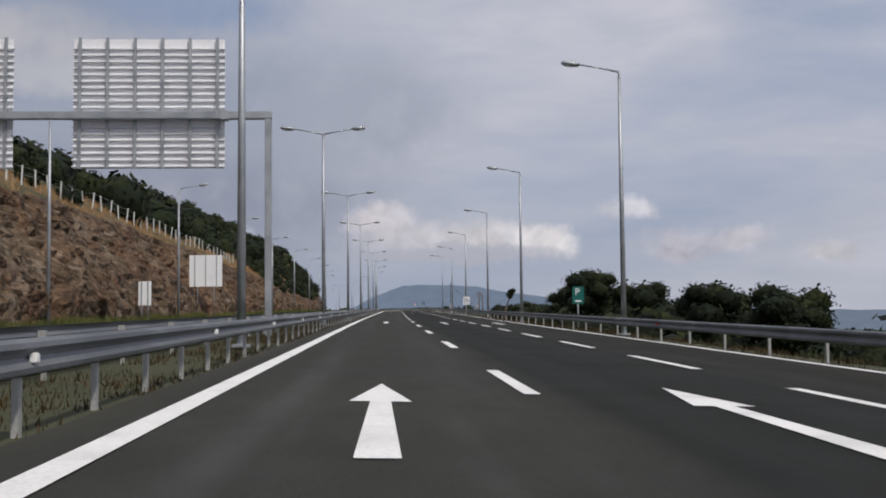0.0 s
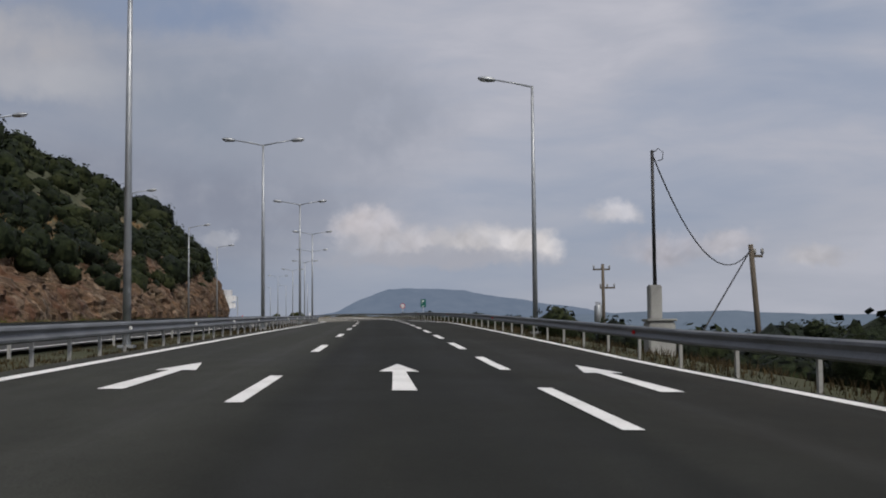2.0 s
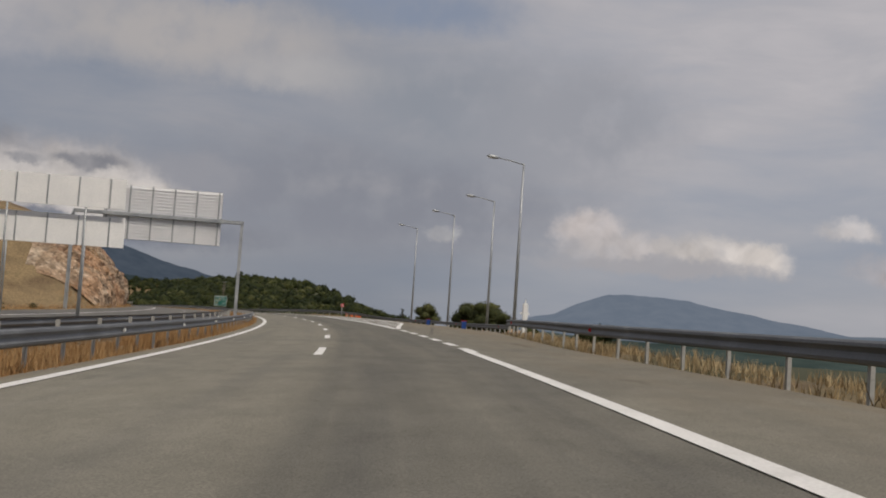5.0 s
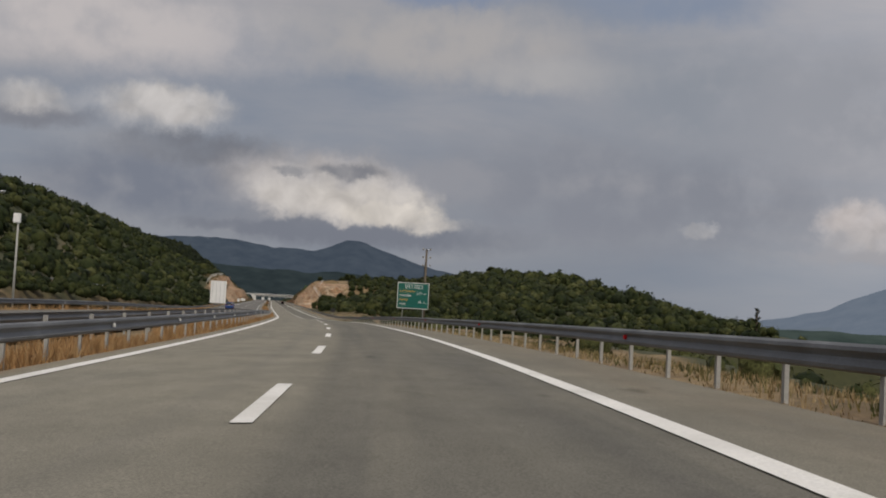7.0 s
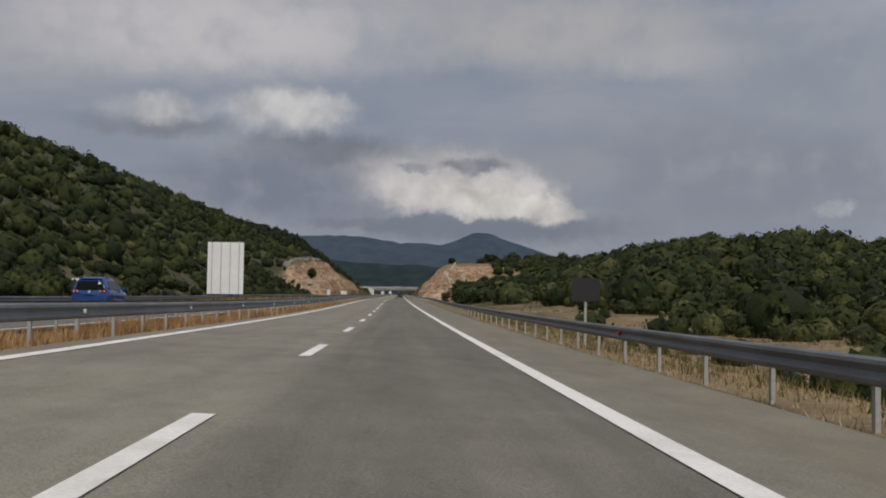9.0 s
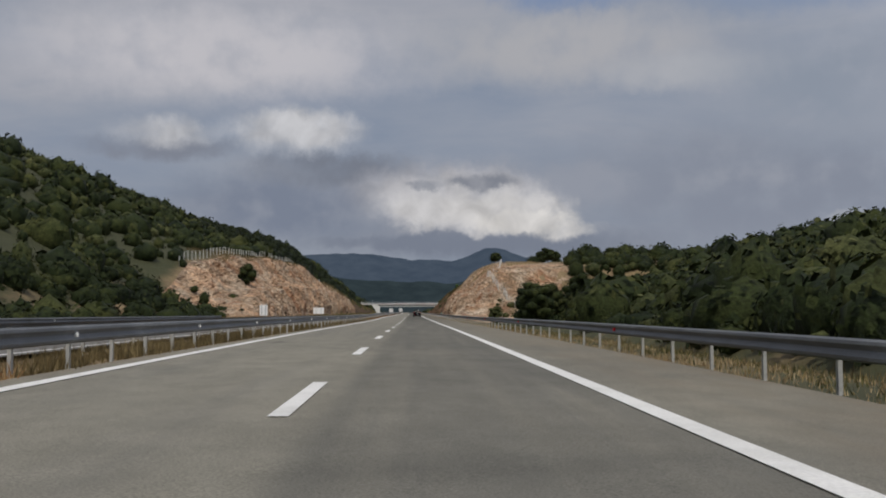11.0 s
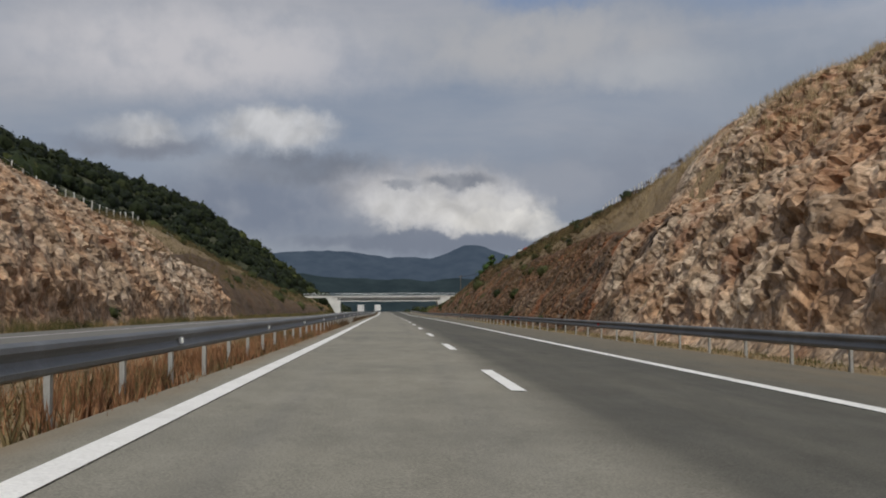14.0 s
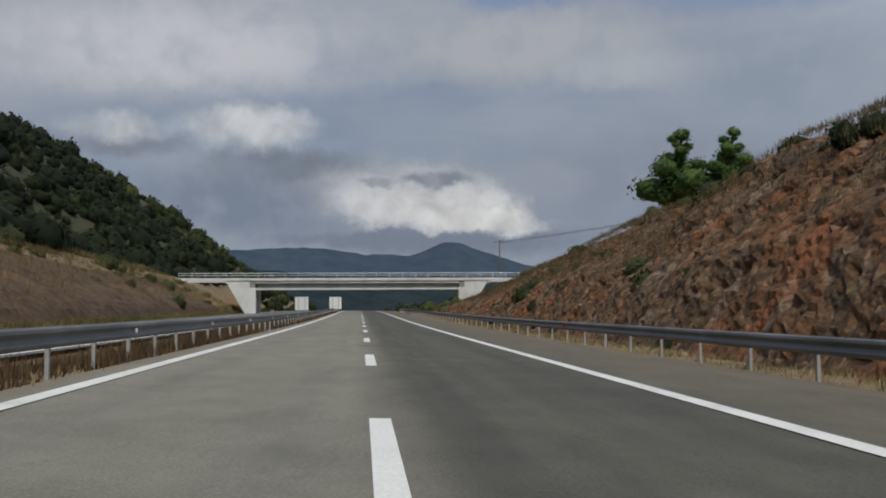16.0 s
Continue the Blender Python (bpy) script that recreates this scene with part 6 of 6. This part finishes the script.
# ---- bins and barriers at the slip road ----
def wheelie_bin(s, d, label):
    t = thing("waste_bin", label, "waste bin", stand(s, d, 0.0) @ Matrix.Scale(0.72, 4), "blue bins")
    body = bmesh.new()
    v = [body.verts.new(q) for q in ((-0.24, -0.26, 0.1), (0.24, -0.26, 0.1), (0.24, 0.26, 0.1), (-0.24, 0.26, 0.1), (-0.3, -0.34, 1.0), (0.3, -0.34, 1.0), (0.3, 0.34, 1.0), (-0.3, 0.34, 1.0))]
    for q in ((3, 2, 1, 0), (4, 5, 6, 7), (0, 1, 5, 4), (1, 2, 6, 5), (2, 3, 7, 6), (3, 0, 4, 7)):
        body.faces.new([v[k] for k in q])
    bmesh.ops.bevel(body, geom=body.edges[:], offset=0.03, segments=2, affect="EDGES")
    part("body", body, BIN_BLUE, t)
    part("lid", box(-0.33, 0.33, -0.38, 0.36, 1.0, 1.07, 0.03), SIGN_RED, t, "red lid")
    for x in (-0.25, 0.25):
        part("wheel", tube([(x - 0.03, 0.3, 0.1), (x + 0.03, 0.3, 0.1)], 0.1, 12), TYRE, t)
    return t


wheelie_bin(427.6, 16.5, "blue plastic wheeled bin with a red lid")
wheelie_bin(447.5, 17.7, "blue plastic wheeled bin near the slip road")


def water_barrier(s, d, turn):
    t = thing("plastic_barrier", "orange plastic water-filled barrier", "barrier", stand(s, d, -0.08, turn), "orange barriers")
    part("body", outline([(-0.42, 0), (0.42, 0), (0.42, 0.08), (0.37, 0.18), (0.37, 0.4), (0.28, 0.45), (0.1, 0.38), (-0.1, 0.38), (-0.28, 0.45), (-0.37, 0.4), (-0.37, 0.18), (-0.42, 0.08)], -0.14, 0.14), ORANGE, t)
    part("rib", box(-0.33, 0.33, -0.16, -0.14, 0.22, 0.28, 0.01), ORANGE, t)
    part("cap", tube([(0, 0, 0.37), (0, 0, 0.42)], 0.05, 10), SIGN_WHITE, t)
    return t


for q, d, a_ in ((480.2, 14.75, 84), (479.7, 15.3, 95), (479.4, 15.9, 88), (480.0, 16.5, 70)):
    water_barrier(q, d, a_)


t = thing("cabinet_post", "slim white service cabinet behind the verge rail", "cabinet", stand(399.5, 14.0, 0.0))
part("cabinet", box(-0.13, 0.13, -0.1, 0.1, -0.3, 1.6, 0.02), WHITE_SHEET, t)
part("cap", tube([(0.0, 0, 1.6), (0.0, 0, 1.8)], 0.03, 8), WHITE_SHEET, t)
t = thing("road_sign", "small white sign plate on a post behind the rail", "sign", stand(402.0, 14.6, 0.0))
part("plate", box(-0.24, 0.24, -0.02, 0.02, 1.1, 1.22, 0.01), SIGN_WHITE, t)
part("post", box(-0.03, 0.03, -0.03, 0.03, -0.4, 1.12), POST_STEEL, t)
STONES = [(v[:42], f_[:80], 80) for v, f_, _ in bush_shapes(5, 33, 0.05, 1, 1)]
rng = np.random.default_rng(7)
q = rng.uniform(398, 474, 420)
p = spot(q, rail_right(q) + rng.uniform(0.15, 1.5, 420), -0.12)
scatter("rubble", "pale broken stones lying under the verge rail", "stones", STONES, p, rng.uniform(0.08, 0.3, 420) ** 1.0, ROCK, 8, "stuff", 0.8)


# ---- slip road on the left ----
def ramp_line(s):
    return np.interp(s, [600, 640, 680, 710, 730], [-52, -44, -36, -31, -30])


ss = np.linspace(600, 735, 40)
lo = ramp_line(ss)
f_ = np.linspace(-3.2, 3.2, 4)
dd = lo[:, None] + f_
zz = np.interp(ss, [600, 680, 735], [4.6, 3.6, 2.0])[:, None] + 0 * dd
slip = mesh_object("road_slip", spot(ss[:, None] + 0 * dd, dd, zz).reshape(-1, 3), grid_faces(40, 4), SLIP_ASPHALT, True)
tagged(slip, "pale asphalt slip road curving down to the motorway", "road", kind="structure")
bank_d = lo[:, None] + np.array([3.2, 5.5, 9.0, -3.2, -6.0, -9.0])[None]
bank_z = zz[:, :1] + np.array([-0.02, -0.6, -4.0, -0.02, -0.5, -3.0])[None]
order = [5, 4, 3, 0, 1, 2]
bank = mesh_object("slip_bank", spot(ss[:, None] + 0 * bank_d, bank_d[:, order], bank_z[:, order] - 0.02).reshape(-1, 3), grid_faces(40, 6), GROUND, True)
cover = bank.data.attributes.new("green", "FLOAT", "POINT")
cover.data.foreach_set("value", np.full(len(bank.data.vertices), 0.5, np.float32))
tagged(bank, "dry grass embankment of the slip road", "embankment", kind="structure")


rng = np.random.default_rng(61)
q = rng.uniform(604, 733, 330)
off = rng.uniform(4.0, 10.0, 330)
p = spot(q, ramp_line(q) + off, np.interp(q, [600, 680, 735], [4.6, 3.6, 2.0]) - 0.35 * (off - 3.2) - 0.25)
scatter("bank_scrub", "dark green bushes on the slip road's embankment", "scrub", MID_BUSHES, p, rng.uniform(0.5, 1.3, 330), SCRUB, 62)

rail = thing("guard_rail", "pale steel guard rail along the slip road", "guard rail", Matrix(), "motorway guard rails")
beam = [Vector(spot(float(q), float(ramp_line(q)) - 2.9, float(np.interp(q, [600, 680, 735], [4.6, 3.6, 2.0])) + 0.62)) / K for q in np.linspace(602, 733, 40)]
part("beam", tube(beam, 0.15, 6), ZINC, rail)
for q in beam[::2]:
    part("post", box(q.x - 0.05, q.x + 0.05, q.y - 0.06, q.y + 0.06, q.z - 1.0, q.z + 0.05), POST_STEEL, rail)

t = thing("road_sign", "small green distance plate with white marks behind the rail", "sign", stand(1014.3, 12.2, 0.0))
plate = part("plate", box(-0.29, 0.29, -0.015, 0.015, 0.72, 1.0, 0.008), SIGN_GREEN, t)
for x in (-0.16, 0.0, 0.16):
    part("bar", box(x - 0.05, x + 0.05, -0.022, -0.015, 0.8, 0.92), SIGN_WHITE, plate)
part("post", box(-0.03, 0.03, 0.015, 0.06, -0.5, 0.95), POST_STEEL, t)
t = thing("road_sign", "small dark sign back on a post behind the rail", "sign", stand(673.2, 10.9, 0.0))
part("plate", box(-0.42, 0.42, -0.015, 0.015, 1.25, 1.95, 0.01), SIGN_BLACK, t)
part("post", box(-0.035, 0.035, 0.015, 0.07, -0.5, 1.9), POST_STEEL, t)


# ---- vehicles ----
def loft(sections, bm=None):
    bm = bm or bmesh.new()
    rings = [[bm.verts.new(q) for q in ring] for ring in sections]
    n_ = len(rings[0])
    for a_, b_ in zip(rings, rings[1:]):
        for j in range(n_):
            bm.faces.new((a_[j], a_[(j + 1) % n_], b_[(j + 1) % n_], b_[j]))
    bm.faces.new(rings[0][::-1])
    bm.faces.new(rings[-1])
    bmesh.ops.recalc_face_normals(bm, faces=bm.faces[:])
    return bm


def suv(at, paint, label, plate=True):
    """A compact off-road car; rear at y = 0, front at y = 4.43."""
    t = thing("car", label, "car", at)
    W2 = 0.905

    def ring(y, z0, z1, half, shoulder=0.86, tuck=0.06):
        prof = [(half - tuck, z0), (half, z0 + 0.22), (half, z0 + (z1 - z0) * 0.62), (half * 0.985, z0 + (z1 - z0) * shoulder), (half * 0.93, z1)]
        return [(x, y, z) for x, z in prof] + [(-x, y, z) for x, z in reversed(prof)]

    body = loft([ring(0.0, 0.46, 1.0, W2 * 0.78), ring(0.05, 0.38, 1.04, W2 * 0.89), ring(0.14, 0.34, 1.07, W2 * 0.96), ring(0.34, 0.30, 1.09, W2), ring(1.2, 0.26, 1.09, W2), ring(2.6, 0.26, 1.07, W2), ring(3.3, 0.26, 1.04, W2), ring(4.0, 0.28, 0.95, W2 * 0.97), ring(4.3, 0.34, 0.84, W2 * 0.88), ring(4.43, 0.42, 0.72, W2 * 0.74)])
    part("body", body, paint, t, "", True)

    def cab(y, z1, half0, half1, z0=1.03):
        prof = [(half0, z0), (half0 * 0.6 + half1 * 0.4, z0 + (z1 - z0) * 0.4), (half1 * 1.02, z0 + (z1 - z0) * 0.82), (half1 * 0.93, z1), (half1 * 0.5, z1 + 0.03)]
        return [(x, y, z) for x, z in prof] + [(-x, y, z) for x, z in reversed(prof)]

    cabin = loft([cab(0.06, 1.06, 0.78, 0.77), cab(0.16, 1.32, 0.82, 0.73), cab(0.26, 1.50, 0.84, 0.68), cab(0.42, 1.63, 0.85, 0.63), cab(0.7, 1.67, 0.86, 0.63), cab(1.2, 1.685, 0.86, 0.64), cab(2.0, 1.66, 0.86, 0.64), cab(2.55, 1.54, 0.86, 0.65), cab(3.3, 1.06, 0.85, 0.80)])
    part("cabin", cabin, paint, t, "", True)
    rear = part("rear_window", loft([[(x, 0.02 + 0.19 * (z - 1.08) / 0.44 - 0.012, z) for x, z in ((-0.66, 1.12), (-0.58, 1.09), (0.58, 1.09), (0.66, 1.12), (0.60, 1.42), (0.55, 1.50), (-0.55, 1.50), (-0.60, 1.42))], [(x, 0.06 + 0.19 * (z - 1.08) / 0.44, z) for x, z in ((-0.66, 1.12), (-0.58, 1.09), (0.58, 1.09), (0.66, 1.12), (0.60, 1.42), (0.55, 1.50), (-0.55, 1.50), (-0.60, 1.42))]]), CAR_GLASS, t, "dark tinted rear window")
    part("wiper", box(-0.05, 0.42, -0.0, 0.02, 1.13, 1.15), BLACK_PLASTIC, rear)
    part("sticker", disc(0.075, 0.145, 0.15, 1.40, 12), SIGN_WHITE, rear, "white sticker on the glass").location = (0.45 * K, -0.022 * K, 0)
    for sx in (-1, 1):
        for y0, y1, y2, y3 in ((0.62, 1.28, 1.28, 0.72), (1.36, 2.18, 2.12, 1.36), (2.26, 3.0, 2.5, 2.22)):
            pane = bmesh.new()
            lowx, highx = sx * 0.845, sx * 0.688
            v = [pane.verts.new(q) for q in ((lowx, y0, 1.12), (lowx, y1, 1.12), (highx, y2, 1.52), (highx, y3, 1.52))]
            f0 = pane.faces.new(v)
            g = bmesh.ops.extrude_face_region(pane, geom=[f0])
            bmesh.ops.translate(pane, vec=(-sx * 0.03, 0, 0), verts=[q for q in g["geom"] if isinstance(q, bmesh.types.BMVert)])
            part("side_window", pane, CAR_GLASS, t, "dark side window")
        part("mirror", box(sx * 0.98 - 0.11, sx * 0.98 + 0.11, 2.72, 2.92, 1.04, 1.22, 0.05), paint, t)
        lamp = part("tail_lamp", box(sx * 0.635 - 0.185, sx * 0.635 + 0.185, -0.045, 0.3, 0.905, 1.1, 0.07), TAIL_RED, t, "red tail lamp with clear rounds")
        for q in (0.55, 0.71):
            part("round_light", tube([(sx * q, -0.056, 1.003), (sx * q, -0.03, 1.003)], [0.036, 0.05], 14), LAMP_PINK, lamp)
        part("reflector_strip", box(sx * 0.6 - 0.16, sx * 0.6 + 0.16, -0.055, 0.02, 0.515, 0.55, 0.01), TAIL_RED, t)
        part("roof_rail", tube([(sx * 0.62, 0.6, 1.66), (sx * 0.62, 0.75, 1.70), (sx * 0.62, 2.2, 1.705), (sx * 0.62, 2.4, 1.67)], 0.018, 6), BLACK_PLASTIC, t)
    part("bumper", box(-0.83, 0.83, -0.05, 0.42, 0.30, 0.60, 0.12), BLACK_PLASTIC, t, "dark plastic rear bumper")
    part("spoiler", box(-0.54, 0.54, 0.22, 0.5, 1.575, 1.625, 0.022), paint, t)
    part("badge", disc(0.062, -0.03, 0.03, 0.99, 20), BADGE, t, "plain round chrome badge")
    part("handle_bar", box(-0.28, 0.28, -0.03, 0.02, 0.805, 0.825, 0.008), BLACK_PLASTIC, t)
    if plate:
        pl = part("number_plate", box(-0.26, 0.26, -0.045, -0.02, 0.66, 0.77, 0.005), SIGN_WHITE, t, "white number plate with dark bars")
        part("blue_band", box(-0.26, -0.22, -0.05, -0.045, 0.66, 0.77), BIN_BLUE, pl)
        for x in (-0.16, -0.1, -0.04, 0.05, 0.11, 0.17, 0.22):
            part("bar", box(x - 0.018, x + 0.018, -0.049, -0.045, 0.68, 0.75), SIGN_BLACK, pl)
    for sx in (-1, 1):
        for y in (0.88, 3.48):
            wheel = part("wheel", tube([(sx * 0.70, y, 0.34), (sx * 0.72, y, 0.34), (sx * 0.90, y, 0.34), (sx * 0.915, y, 0.34)], [0.31, 0.34, 0.34, 0.31], 28), TYRE, t, "black tyre on an alloy rim", True)
            part("rim", tube([(sx * 0.90, y, 0.34), (sx * 0.925, y, 0.34)], [0.235, 0.22], 20), RIM, wheel)
            for k in range(5):
                a_ = 2 * math.pi * k / 5
                part("spoke_gap", tube([(sx * 0.924, y + 0.13 * math.cos(a_), 0.34 + 0.13 * math.sin(a_)), (sx * 0.929, y + 0.13 * math.cos(a_), 0.34 + 0.13 * math.sin(a_))], 0.045, 8), SIGN_BLACK, wheel)
        part("wheel_arch", box(sx * 0.84 - 0.075, sx * 0.84 + 0.075, 0.46, 1.3, 0.3, 0.42, 0.05), BLACK_PLASTIC, t)
    part("underside", box(-0.66, 0.66, 0.5, 4.0, 0.2, 0.36), BLACK_PLASTIC, t)
    return t


suv(stand(982.8, 6.06, 0.0) @ Matrix.Scale(0.915, 4), CAR_BLACK, "black compact off-road car driving in the outer lane")
suv(stand(690.0, -9.4, 0.0), CAR_BLUE, "blue car on the opposite carriageway", False)
p = ground_spot(1187.0, 29.6)
t = thing("truck", "red lorry with a white cab on the road above the cut", "truck", pose(p[0], p[1], p[2] - 0.2, 0, 0, float(heading(1189.5)) + 35) @ Matrix.Scale(0.62, 4))
part("cab", box(-1.2, 1.2, 2.0, 4.0, 0.5, 2.9, 0.12), WHITE_SHEET, t, "white driver's cab")
part("windscreen", box(-1.0, 1.0, 3.98, 4.02, 1.7, 2.6, 0.01), CAR_GLASS, t)
part("load_bed", box(-1.25, 1.25, -4.0, 1.8, 1.0, 2.6, 0.06), TRUCK_RED, t, "red tipper body")
part("headboard", outline([(-1.2, 2.6), (1.2, 2.6), (1.2, 3.9), (-0.4, 3.4)], 1.6, 1.8), TRUCK_RED, t)
part("chassis", box(-0.5, 0.5, -4.0, 3.8, 0.6, 1.0), BLACK_PLASTIC, t)
for y in (-3.2, -2.1, 3.0):
    for sx in (-1, 1):
        part("wheel", tube([(sx * 0.85, y, 0.5), (sx * 1.2, y, 0.5)], 0.5, 16), TYRE, t)


# ---- fences on the cut tops ----
def fence(s_from, s_to, line, gap, high, label):
    t = thing("fence", label, "fence", Matrix())
    bm = box(-0.05, 0.05, -0.05, 0.05, -0.6, high)
    bmesh.ops.transform(bm, matrix=Matrix.Scale(K, 4), verts=bm.verts)
    me = bpy.data.meshes.new("post")
    bm.to_mesh(me)
    bm.free()
    me.materials.append(CONCRETE)
    tops = []
    rng = np.random.default_rng(int(s_from) + 77)
    for q in np.arange(s_from, s_to, gap):
        p = ground_spot(float(q), float(line(q)))
        post = new("post", me)
        post.parent = t
        post.matrix_world = pose(p[0], p[1], p[2], rng.normal(0, 3), rng.normal(0, 3), heading(q))
        tops.append(Vector(p) / K + Vector((0, 0, high * 0.92)))
    for drop in (0.0, 0.55):
        part("wire", tube([q - Vector((0, 0, drop)) for q in tops], 0.012, 4), ZINC, t)
    return t


fence(20, 140, lambda q: -24.6, 2.6, 1.5, "line of pale fence posts with wire above the rock cut")
fence(922, 1150, lambda q: -29.6, 2.6, 1.5, "pale fence posts with wire above the long rock cut")
fence(1000, 1062, lambda q: float(np.interp(q, [1000, 1008, 1030, 1062], [22.6, 26.2, 29.0, 30.0])), 2.2, 1.2, "pale fence posts with wire along the edge of the rock cut")
fence(989.2, 1000.2, lambda q: float(np.interp(q, [989.2, 991, 993.6, 994.5, 997.8, 1000.2], [29.6, 26.9, 25.8, 24.8, 23.4, 22.6])), 0.48, 1.9, "close pale fence posts running down the rock cut's end")
fence(1100, 1124, lambda q: 28.6, 1.6, 1.5, "closely set pale fence posts on the grassy slope top")
fence(1225, 1310, lambda q: 29.0 - 0.05 * (q - 1225), 2.6, 1.4, "pale fence posts running down the slope")
